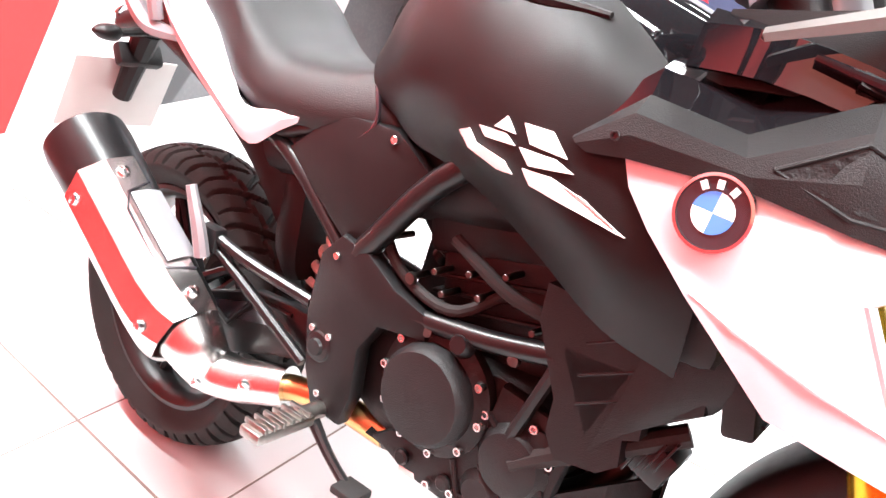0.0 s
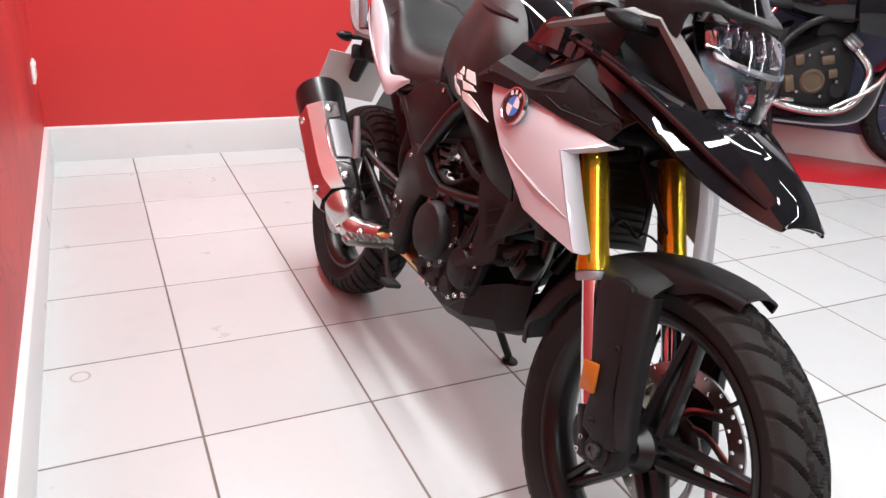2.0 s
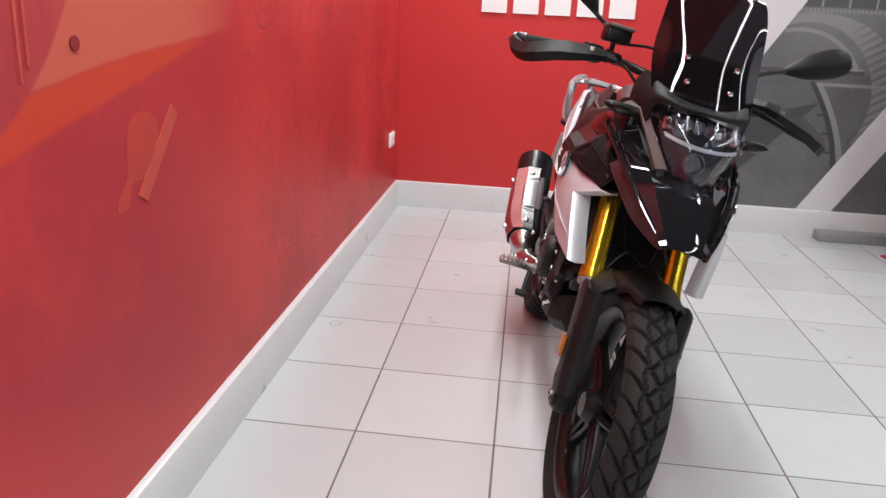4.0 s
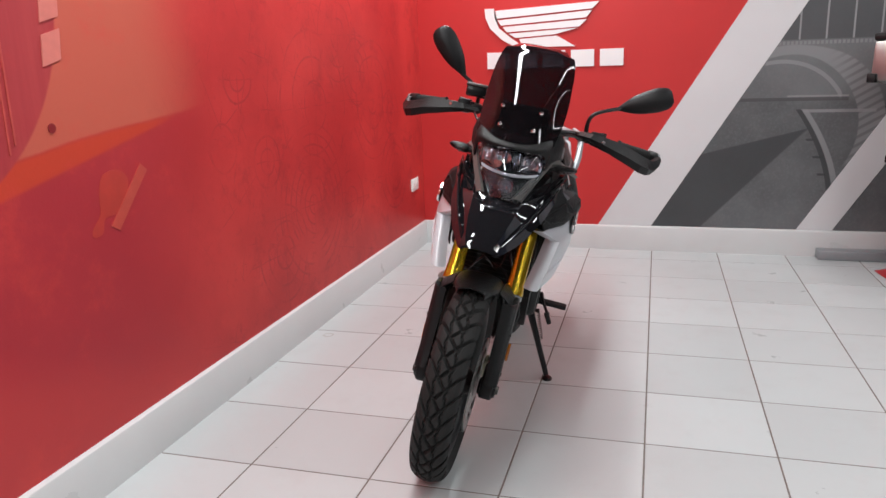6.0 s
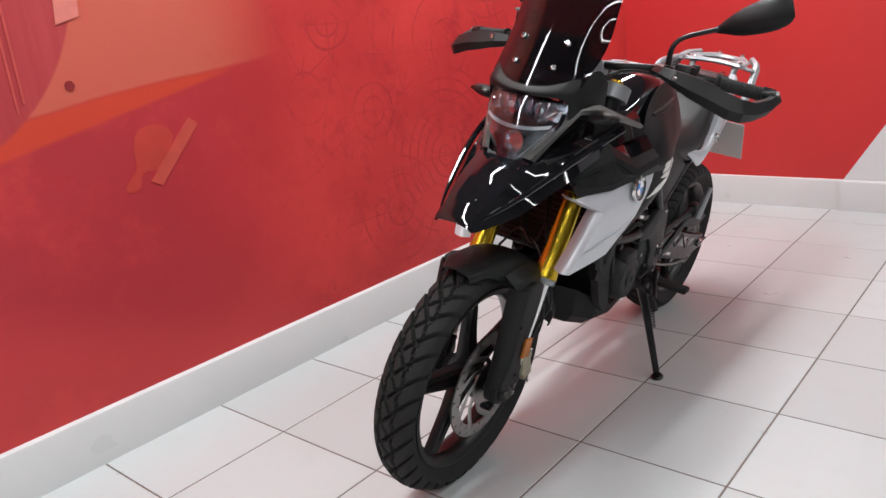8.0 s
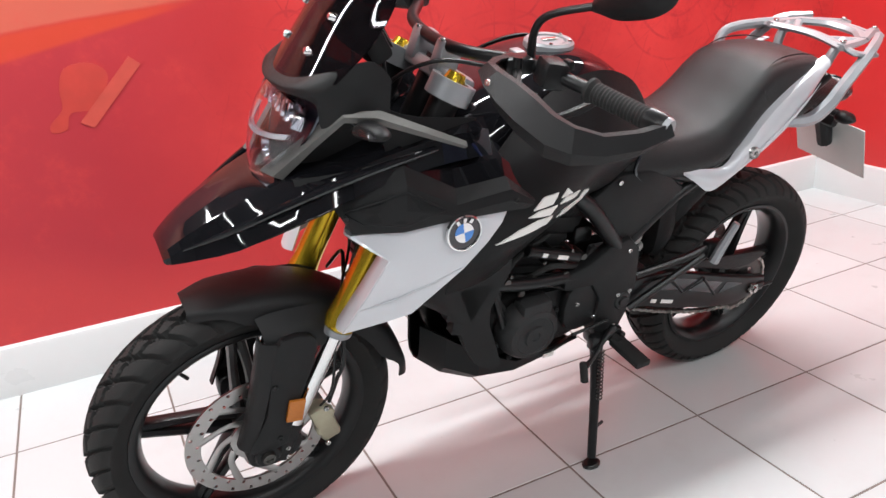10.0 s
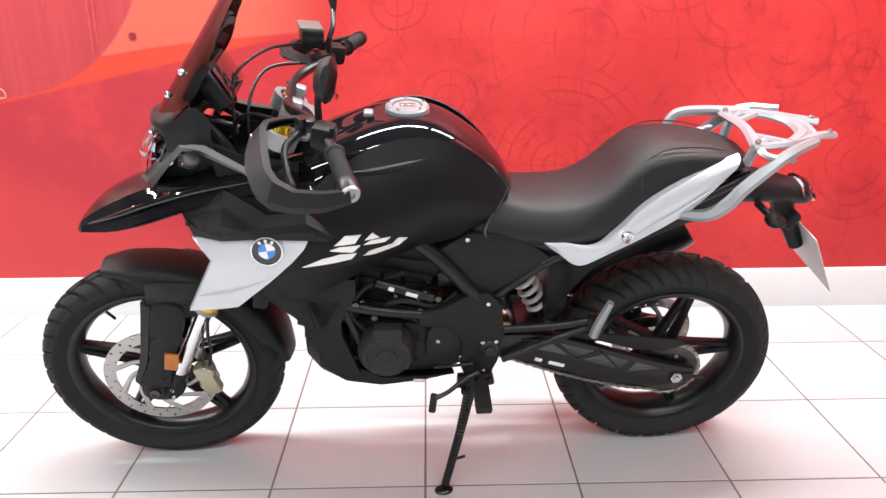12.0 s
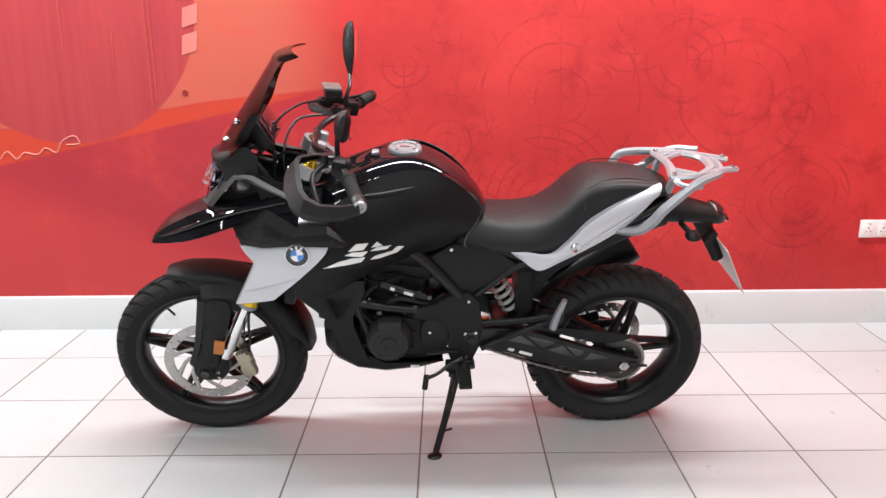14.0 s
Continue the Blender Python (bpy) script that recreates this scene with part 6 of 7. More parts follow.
def engine():
    e = part("engine", loft(loft_sections([(-0.20, 0, 0.085, 0.37, 0.50, 0.9), (-0.15, 0, 0.11, 0.345, 0.54, 0.92), (-0.02, 0, 0.115, 0.335, 0.53, 0.92), (0.08, 0, 0.105, 0.345, 0.52, 0.92), (0.15, 0, 0.09, 0.38, 0.50, 0.9)]), 2, 2), M_ENGINE, bike, "black single cylinder engine")
    cyl = part("cylinder", box((-0.085, 0, 0.585), (0.19, 0.17, 0.15), 0.012, (0, 12, 0)), M_ENGINE, e)
    for k in range(5):
        part("rib", box((-0.095 + 0.006 * k, 0, 0.535 + 0.022 * k), (0.205, 0.182, 0.006), 0.002, (0, 12, 0)), M_ENGINE, cyl)
    head = part("cylinder_head", box((-0.06, 0, 0.705), (0.24, 0.175, 0.11), 0.015, (0, 12, 0)), M_ENGINE, e)
    # left: generator cover
    c = (-0.103, -0.112, 0.442)
    gen = part("generator_cover", lathe([(0.076, 0.0), (0.076, 0.022), (0.070, 0.040), (0.066, 0.046), (0.062, 0.052), (0.050, 0.055), (0.048, 0.053), (0.028, 0.053), (0.026, 0.058), (0.012, 0.058), (0.010, 0.055), (0.0001, 0.055)], c, (0, -1, 0), 56), M_COVER, e, "round dark grey generator cover")
    part("cover_top", box((-0.098, -0.137, 0.500), (0.080, 0.05, 0.055), 0.012), M_COVER, gen)
    for k in range(8):
        a = k * math.pi / 4 + 0.3
        part("cover_bolt", bolt((c[0] + 0.084 * math.cos(a), -0.125, c[2] + 0.084 * math.sin(a)), (0, -1, 0), 0.0065, 0.008), M_FRAME, gen)
    part("sprocket_cover", plate([(0.005, 0.50), (0.05, 0.535), (0.115, 0.52), (0.14, 0.46), (0.115, 0.40), (0.04, 0.385), (0.00, 0.42)], -0.135, -0.105, 0.010, 2), M_ENGINE, e)
    for x, z in ((0.03, 0.47), (0.10, 0.49), (0.09, 0.415)):
        part("case_bolt", bolt((x, -0.136, z), (0, -1, 0), 0.006, 0.005), M_STEEL, e)
    for x, z in ((-0.108, 0.65), (-0.075, 0.61), (-0.02, 0.595), (0.073, 0.645), (-0.138, 0.56), (-0.055, 0.635), (-0.002, 0.62), (-0.16, 0.597), (0.035, 0.60)):
        part("stud", rod((x, -0.09, z), (x, -0.132, z), 0.0048, bevel=0.001), M_DARKSTEEL, e, "small dark steel stud")
        part("stud", rod((x, 0.09, z), (x, 0.130, z), 0.0048, bevel=0.001), M_DARKSTEEL, e, "small dark steel stud")
    # right: clutch cover, water pump, case bolts
    c = (-0.040, 0.112, 0.462)
    cl = part("clutch_cover", lathe([(0.090, 0.0), (0.090, 0.016), (0.078, 0.022), (0.071, 0.024), (0.069, 0.042), (0.062, 0.052), (0.056, 0.054), (0.0001, 0.055)], c, (0, 1, 0), 56), M_ENGINE, e, "round black clutch cover")
    for k in range(10):
        a = k * 2 * math.pi / 10 + 0.1
        part("cover_bolt", bolt((c[0] + 0.083 * math.cos(a), 0.130, c[2] + 0.083 * math.sin(a)), (0, 1, 0), 0.007, 0.010), M_STEEL, cl)
    part("filler_plug", lathe([(0.0001, 0.016), (0.012, 0.016), (0.016, 0.010), (0.018, 0)], (-0.075, 0.135, 0.548), (0, 1, 0.2), 20), M_FRAME, cl)
    pump = part("water_pump", join(lathe([(0.052, 0), (0.052, 0.02), (0.042, 0.034), (0.020, 0.040), (0.0001, 0.041)], (-0.175, 0.105, 0.425), (0, 1, 0), 32), lathe([(0.03, 0), (0.03, 0.02), (0.02, 0.03), (0.0001, 0.03)], (-0.14, 0.108, 0.365), (0, 1, 0), 24)), M_ENGINE, e)
    for x, z in ((-0.225, 0.45), (-0.215, 0.375), (-0.16, 0.345), (-0.10, 0.338), (-0.125, 0.47), (-0.195, 0.485), (-0.185, 0.36), (-0.06, 0.33)):
        part("case_bolt", bolt((x, 0.122, z), (0, 1, 0), 0.007, 0.010), M_STEEL, e)
    case = part("lower_case", plate([(-0.245, 0.470), (-0.205, 0.505), (-0.135, 0.515), (-0.120, 0.430), (-0.070, 0.385), (0.020, 0.372), (0.055, 0.345), (-0.040, 0.318), (-0.165, 0.322), (-0.230, 0.380)], 0.100, 0.124, 0.006), M_ENGINE, e, "black cast lower case")
    for x, z, r in ((-0.205, 0.470, 0.016), (-0.150, 0.355, 0.014), (-0.085, 0.345, 0.012), (-0.215, 0.405, 0.012), (-0.010, 0.345, 0.012)):
        part("case_boss", lathe([(r, 0), (r, 0.006), (r * 0.7, 0.009), (0.0001, 0.009)], (x, 0.1235, z), (0, 1, 0), 18), M_ENGINE, case)
    for p, q in (((-0.225, 0.440), (-0.150, 0.400)), ((-0.180, 0.345), (-0.130, 0.400)), ((-0.110, 0.335), (-0.090, 0.385)), ((-0.165, 0.440), (-0.130, 0.470))):
        part("case_rib", tube([(p[0], 0.1245, p[1]), (q[0], 0.1245, q[1])], 0.005, 8), M_ENGINE, case)
    # starter, hoses, injector and loom seen between frame and tank
    part("starter_motor", rod((-0.20, -0.09, 0.53), (-0.20, 0.06, 0.53), 0.034, bevel=0.006), M_ENGINE, e)
    loom = part("throttle_body", join(rod((0.02, -0.07, 0.655), (0.02, 0.07, 0.655), 0.035, bevel=0.005), box((0.055, -0.075, 0.63), (0.05, 0.04, 0.045), 0.006), rod((0.0, 0, 0.66), (0.09, 0, 0.69), 0.036)), M_FRAME, bike)
    part("coil_stick", rod((-0.125, -0.128, 0.652), (0.02, -0.126, 0.598), 0.013, bevel=0.003), M_FRAME, loom)
    for k, w in enumerate((0.014, 0.03)):
        part("coil_label", box((-0.085 + 0.05 * k, -0.1405, 0.638 - 0.0185 * k), (w, 0.002, 0.010), 0, (0, 20, 0)), M_DECAL, loom, "small pale label")
    hoses = (([(-0.36, -0.09, 0.66), (-0.28, -0.115, 0.64), (-0.20, -0.11, 0.60), (-0.14, -0.09, 0.55)], 0.014), ([(-0.36, 0.09, 0.55), (-0.28, 0.12, 0.50), (-0.22, 0.125, 0.46), (-0.18, 0.135, 0.43)], 0.014),
             ([(-0.12, -0.11, 0.56), (-0.06, -0.135, 0.60), (0.03, -0.12, 0.57), (0.08, -0.11, 0.60)], 0.007), ([(-0.16, -0.115, 0.50), (-0.19, -0.13, 0.56), (-0.15, -0.12, 0.63), (-0.05, -0.10, 0.66)], 0.006),
             ([(-0.10, 0.10, 0.62), (-0.04, 0.13, 0.58), (0.06, 0.12, 0.60), (0.12, 0.11, 0.66)], 0.008), ([(-0.22, 0.11, 0.62), (-0.13, 0.13, 0.63), (-0.02, 0.12, 0.67)], 0.009), ([(-0.05, -0.12, 0.54), (0.01, -0.135, 0.52), (0.06, -0.125, 0.55)], 0.005))
    for pts, r in hoses:
        part("hose", tube(pts, r, 10, 5), M_RUBBER, bike)
    for x, y, z in ((-0.175, -0.135, 0.592), (-0.13, -0.128, 0.545), (-0.05, -0.128, 0.548), (-0.015, -0.13, 0.565), (-0.10, -0.125, 0.575), (0.03, -0.13, 0.60)):
        part("clip", lathe([(0.003, 0.006), (0.008, 0.006), (0.009, 0)], (x, y, z), (0, -1, 0), 14), M_DARKSTEEL, bike)
    for x, y, z in ((-0.02, 0.138, 0.545), (0.03, 0.13, 0.60), (-0.15, 0.135, 0.56)):
        part("clip", lathe([(0.003, 0.006), (0.008, 0.006), (0.009, 0)], (x, y, z), (0, 1, 0), 14), M_DARKSTEEL, bike)
    rad = part("radiator", box((-0.390, 0, 0.690), (0.035, 0.27, 0.215), 0.006, (0, 12, 0)), M_MATTE, bike, "black radiator")
    for k in range(12):
        part("radiator_fin", box((-0.4105 + 0.0034 * (k - 5.5), 0, 0.603 + 0.0155 * k), (0.004, 0.23, 0.004), 0, (0, 12, 0)), M_FRAME, rad)
    reg = part("regulator", box((-0.318, 0.078, 0.508), (0.076, 0.055, 0.050), 0.006, (0, -22, 0)), M_FRAME, bike, "black finned regulator")
    for k in range(6):
        part("regulator_fin", box((-0.347 + 0.0115 * k, 0.108, 0.520 - 0.0047 * k), (0.003, 0.012, 0.046), 0.0008, (0, -22, 0)), M_FRAME, reg)
    # skid plate
    secs = []
    for x, zb, zt, w in ((-0.325, 0.345, 0.450, 0.030), (-0.285, 0.320, 0.438, 0.082), (-0.215, 0.297, 0.395, 0.120), (-0.12, 0.285, 0.345, 0.128), (0.0, 0.293, 0.334, 0.12), (0.075, 0.308, 0.331, 0.105)):
        secs.append([(x, -w, zt), (x, -w * 0.97, zb + 0.030), (x, -w * 0.72, zb + 0.002), (x, 0, zb - 0.006), (x, w * 0.72, zb + 0.002), (x, w * 0.97, zb + 0.030), (x, w, zt)])
    sk = part("skid_plate", shell(secs, -0.005, 1, 1), M_PLAST, bike, "matte black plastic skid plate", 22)
    for s in (-1, 1):
        part("skid_slot", box((-0.02, s * 0.1225, 0.324), (0.030, 0.004, 0.010), 0.001, (0, 4, 0)), M_DECAL, sk, "pale slot in the skid plate")


def controls():
    part("gear_lever", tube([(0.135, -0.165, 0.385), (0.095, -0.18, 0.372), (0.055, -0.20, 0.352), (0.020, -0.215, 0.345)], [0.010, 0.007, 0.006, 0.007], 10, 4), M_FRAME, bike, "black gear lever")
    part("lever_toe", rod((0.018, -0.205, 0.352), (0.010, -0.23, 0.310), 0.0095, bevel=0.003), M_RUBBER, bike)
    part("shift_rod", rod((0.02, -0.15, 0.392), (0.12, -0.155, 0.405), 0.004), M_FRAME, bike, "black shift linkage")
    part("brake_pedal", tube([(0.14, 0.16, 0.345), (0.09, 0.17, 0.315), (0.045, 0.175, 0.292), (0.02, 0.18, 0.288)], [0.010, 0.008, 0.008, 0.008], 10, 4), M_FRAME, bike, "black brake pedal")
    part("pedal_pad", box((0.024, 0.182, 0.292), (0.045, 0.04, 0.012), 0.003), M_RUBBER, bike)
    st = part("side_stand", tube([(0.122, -0.125, 0.335), (0.112, -0.15, 0.285), (0.085, -0.20, 0.195), (0.044, -0.267, 0.078)], [0.020, 0.0155, 0.0125, 0.0110], 12, 4), M_FRAME, bike, "black side stand")
    foot = lathe([(0.0001, -0.006), (0.018, -0.006), (0.020, -0.003), (0.020, 0.003), (0.016, 0.007), (0.0001, 0.008)], (0, 0, 0), (0, 0, 1), 24)
    bmesh.ops.scale(foot, vec=(1.25, 1.0, 1.0), verts=foot.verts)
    part("stand_foot", moved(foot, pose(0.040, -0.274, 0.0655, -13.0, 0, 12)), M_FRAME, st)
    part("stand_bracket", join(box((0.135, -0.118, 0.345), (0.07, 0.045, 0.06), 0.010), rod((0.12, -0.15, 0.335), (0.12, -0.10, 0.335), 0.016)), M_FRAME, st)
    part("stand_spring", helix((0.108, -0.168, 0.325), (0.088, -0.212, 0.205), 0.0065, 14, 0.0018), M_DARKSTEEL, st, "dark return spring")
    part("stand_lug", join(box((0.150, -0.142, 0.352), (0.050, 0.030, 0.030), 0.006), rod((0.168, -0.135, 0.350), (0.168, -0.170, 0.350), 0.010, bevel=0.003), rod((0.098, -0.150, 0.322), (0.098, -0.176, 0.322), 0.008, bevel=0.002), box((0.095, -0.150, 0.345), (0.030, 0.022, 0.040), 0.005)), M_FRAME, st)
    part("stand_prong", rod((0.060, -0.235, 0.135), (0.100, -0.225, 0.140), 0.004), M_FRAME, st)


def helix(p, q, r, turns, wire):
    p, q = np.array(p), np.array(q)
    ax = (q - p) / np.linalg.norm(q - p)
    u = np.cross(ax, (0, 1, 0))
    u /= np.linalg.norm(u)
    w = np.cross(ax, u)
    n = turns * 18
    return tube([p + (q - p) * k / n + r * (math.cos(k * math.tau / 18) * u + math.sin(k * math.tau / 18) * w) for k in range(n + 1)], wire, 8)


def swingarm():
    top = [(0.16, 0.470), (0.25, 0.470), (0.34, 0.462), (0.47, 0.415), (0.58, 0.375), (0.68, 0.345), (0.735, 0.332)]
    bot = [(0.738, 0.296), (0.70, 0.280), (0.62, 0.272), (0.52, 0.290), (0.39, 0.330), (0.28, 0.372), (0.18, 0.400)]
    for s in (-1, 1):
        a = part("swingarm", plate(top + bot, s * 0.099, s * 0.122, 0.006), M_FRAME, bike, "black alloy swingarm")
        for tri in ([(0.330, 0.440), (0.385, 0.395), (0.275, 0.425)], [(0.35, 0.440), (0.46, 0.405), (0.40, 0.388)], [(0.475, 0.396), (0.55, 0.370), (0.52, 0.342), (0.42, 0.380)], [(0.57, 0.364), (0.64, 0.340), (0.545, 0.332)]):
            part("swingarm_pocket", plate(tri, s * 0.1215, s * 0.1235, 0.0005), M_EBLACK, a, "dark cast pocket")
        for k in range(4):
            p0, p1 = [((0.34, 0.446), (0.40, 0.382)), ((0.40, 0.382), (0.465, 0.410)), ((0.47, 0.404), (0.53, 0.335)), ((0.25, 0.455), (0.34, 0.452))][k]
            part("swingarm_rib", tube([(p0[0], s * 0.1225, p0[1]), (p1[0], s * 0.1225, p1[1])], 0.004, 8), M_FRAME, a)
        part("axle_nut", lathe([(0.0001, 0.014), (0.009, 0.014), (0.010, 0.008), (0.017, 0.008), (0.018, 0)], (RA[0] + 0.012, s * 0.124, RA[2]), (0, s, 0), 6), M_STEEL, a, "dark steel axle nut")
        part("chain_adjuster", join(box((0.70, s * 0.124, 0.308), (0.06, 0.008, 0.026), 0.003), rod((0.705, s * 0.124, 0.308), (0.765, s * 0.124, 0.306), 0.005)), M_FRAME, a)
    for k, w in enumerate((0.020, 0.045)):
        part("swingarm_label", box((0.300 + 0.05 * k, -0.1228, 0.384 - 0.017 * k), (w, 0.002, 0.010), 0, (0, 19, 0)), M_DECAL, bike, "small pale label bars")
    part("swingarm_bridge", box((0.285, 0, 0.415), (0.09, 0.20, 0.06), 0.015, (0, 6, 0)), M_FRAME, bike)
    # chain: lower run, rear wrap and upper run
    path = [(0.14, 0.405), (0.26, 0.352), (0.39, 0.300), (0.53, 0.256), (0.63, 0.238)]
    path += [(RA[0] + 0.086 * math.cos(a), RA[2] + 0.086 * math.sin(a)) for a in np.radians([-95, -60, -25, 10, 45, 80])]
    path += [(0.60, 0.398)]
    P = spline(path, 30)
    seg = np.r_[0, np.cumsum(np.linalg.norm(np.diff(P, axis=0), axis=1))]
    n = int(seg[-1] / 0.0127)
    bits = []
    for k in range(n):
        d = (k + 0.5) * seg[-1] / n
        x, z = np.interp(d, seg, P[:, 0]), np.interp(d, seg, P[:, 1])
        x2, z2 = np.interp(d + 0.002, seg, P[:, 0]), np.interp(d + 0.002, seg, P[:, 1])
        w = 0.016 if k % 2 else 0.011
        bits.append(box((x, -0.088, z), (0.0135, w, 0.0105), 0.002, (0, -math.degrees(math.atan2(z2 - z, x2 - x)), 0), 1))
    tagged(part("chain", join(*bits), M_CHAIN, bike, "grey steel drive chain"), kind="stuff")
    teeth = [(RA[0] + r * math.cos(a), RA[2] + r * math.sin(a)) for k in range(40) for r, a in ((0.080, k * math.tau / 40), (0.087, (k + 0.35) * math.tau / 40), (0.087, (k + 0.6) * math.tau / 40))]
    sp = part("sprocket", plate(teeth, -0.0905, -0.0855), M_DARKSTEEL, rear_wheel, "dark steel rear sprocket")
    part("sprocket_hub", lathe([(0.02, 0), (0.062, 0), (0.058, 0.012), (0.03, 0.016), (0.02, 0.016)], (RA[0], -0.078, RA[2]), (0, -1, 0), 30), M_FRAME, sp)
    for k in range(5):
        a = k * math.tau / 5
        part("sprocket_bolt", bolt((RA[0] + 0.048 * math.cos(a), -0.0905, RA[2] + 0.048 * math.sin(a)), (0, -1, 0), 0.007, 0.006), M_STEEL, sp)
    part("chain_guard", plate([(0.300, 0.484), (0.415, 0.470), (0.551, 0.454), (0.672, 0.437), (0.700, 0.420), (0.640, 0.400), (0.560, 0.408), (0.47, 0.438), (0.36, 0.466)], -0.124, -0.118, 0.002), M_PLAST, bike, "black plastic chain guard")
    # shock absorber
    sh = part("shock_absorber", join(rod((0.20, 0, 0.69), (0.30, 0, 0.49), 0.016), rod((0.30, 0, 0.50), (0.325, 0, 0.45), 0.024)), M_FRAME, bike, "rear shock absorber")
    part("spring", helix((0.225, 0, 0.645), (0.318, 0, 0.468), 0.029, 7, 0.0072), M_SPRING, sh, "white coil spring")
    part("rear_caliper", join(box((0.60, 0.095, 0.375), (0.08, 0.05, 0.045), 0.010, (0, -15, 0)), rod((0.60, 0.118, 0.378), (0.60, 0.125, 0.378), 0.014)), M_FRAME, bike)


def tail():
    up = [(0.256, 0.790), (0.330, 0.778), (0.404, 0.772), (0.456, 0.812), (0.512, 0.872), (0.60, 0.928), (0.735, 0.978)]
    lo = [(0.270, 0.780), (0.320, 0.748), (0.371, 0.717), (0.44, 0.751), (0.53, 0.798), (0.63, 0.858), (0.728, 0.945)]
    ys = [0.128, 0.141, 0.150, 0.153, 0.148, 0.134, 0.106]
    for s in (-1, 1):
        skin = [[(x, s * (y - d), z) for (x, z), y, d in zip(up, ys, (0, 0.002, 0.010, 0.026, 0.038, 0.036, 0.024))], [(x, s * (y - d * 0.5), z - 0.004) for (x, z), y, d in zip(up, ys, (0, 0.0, 0.004, 0.010, 0.014, 0.014, 0.010))],
                [((a[0] + b[0]) / 2, s * (y + 0.005), (a[1] + b[1]) / 2) for a, b, y in zip(up, lo, ys)], [(x, s * y, z) for (x, z), y in zip(lo, ys)]]
        t = part("tail_panel", shell(skin, 0.004 * -s, 2, 4), M_WHITE, bike, "pearl silver tail side panel")
        part("panel_crease", tube([(0.42, s * 0.157, 0.752), (0.53, s * 0.155, 0.822), (0.62, s * 0.143, 0.876), (0.70, s * 0.122, 0.926)], [0.0005, 0.003, 0.003, 0.0005], 6, 5), M_WHITE, t)
        if s < 0:
            lk = part("seat_lock", lathe([(0.0001, 0.002), (0.006, 0.002), (0.007, 0.005), (0.013, 0.006), (0.015, 0.002), (0.016, -0.004)], (0.478, -0.1585, 0.799), (0, -1, 0.1), 24), M_STEEL, t, "round seat lock")
            part("keyhole", box((0.478, -0.1615, 0.799), (0.002, 0.001, 0.008)), M_EBLACK, lk)
        # luggage rack rails and handles
        rail = [(0.595, s * 0.128, 0.842), (0.662, s * 0.149, 0.850), (0.704, s * 0.157, 0.884), (0.735, s * 0.157, 0.925), (0.822, s * 0.142, 0.996), (0.905, s * 0.100, 1.012)]
        b = tube(rail, [0.010, 0.016, 0.0165, 0.0155, 0.014, 0.012], 6, 5)
        r = part("rack_rail", b, M_ALU, bike, "silver cast luggage rack rail")
        if s > 0:
            part("grab_handle", tube([(0.646, 0.150, 0.862), (0.648, 0.166, 0.935), (0.664, 0.170, 0.972), (0.70, 0.166, 0.985), (0.76, 0.150, 0.992), (0.84, 0.120, 1.000)], [0.012, 0.013, 0.013, 0.013, 0.013, 0.012], 10, 5), M_ALU, r, "silver grab handle")
        part("rack_stay", tube([(0.765, s * 0.075, 0.945), (0.775, s * 0.080, 0.985), (0.80, s * 0.080, 1.005)], 0.012, 10, 4), M_ALU, r)
    # rack top: a plate with openings, made of joined webs
    webs = [([(0.775, -0.105, 1.000), (0.86, -0.098, 1.006), (0.955, -0.055, 1.006), (1.0, -0.040, 1.000)], 0.012), ([(0.775, 0.105, 1.000), (0.86, 0.098, 1.006), (0.955, 0.055, 1.006), (1.0, 0.040, 1.000)], 0.012), ([(0.785, -0.105, 1.000), (0.80, 0, 1.006), (0.785, 0.105, 1.000)], 0.013),
            ([(0.80, -0.045, 1.004), (0.87, -0.095, 1.006)], 0.010), ([(0.80, 0.045, 1.004), (0.87, 0.095, 1.006)], 0.010), ([(0.87, -0.095, 1.006), (0.915, -0.05, 1.008), (0.925, 0, 1.008), (0.915, 0.05, 1.008), (0.87, 0.095, 1.006)], 0.014),
            ([(0.945, -0.06, 1.006), (0.955, 0, 1.006), (0.945, 0.06, 1.006)], 0.010), ([(0.79, -0.10, 1.0), (0.80, -0.135, 0.985), (0.86, -0.145, 0.975)], 0.010), ([(0.79, 0.10, 1.0), (0.80, 0.135, 0.985), (0.86, 0.145, 0.975)], 0.010)]
    SHIFT = Matrix.Translation((-0.02, 0, 0))
    rk = None
    for pts, r in webs:
        b = moved(tube(pts, r * 1.15, 6, 5), SHIFT)
        for v in b.verts:
            v.co.z = 1.004 + (v.co.z - 1.004) * 0.62
        o = part("luggage_rack" if rk is None else "rack_web", b, M_ALU, bike if rk is None else rk, "silver cast luggage rack" if rk is None else "")
        rk = rk or o
    for x, y in ((0.768, -0.10), (0.768, 0.10), (0.965, -0.045), (0.965, 0.045)):
        part("rack_bolt", bolt((x, y, 1.012), (0, 0, 1), 0.007, 0.005), M_STEEL, rk)
    # tail lamp, plate carrier and plate
    secs = []
    for x, zc, h, w in ((0.75, 0.865, 0.05, 0.07), (0.82, 0.855, 0.042, 0.065), (0.90, 0.842, 0.034, 0.055), (0.955, 0.830, 0.028, 0.045), (0.975, 0.822, 0.018, 0.035)):
        secs.append([(x, w * math.cos(a), zc + h * math.sin(a)) for a in np.arange(12) * math.tau / 12])
    tl = part("tail_unit", loft(secs, 4, 2), M_PLAST, bike, "black tail unit")
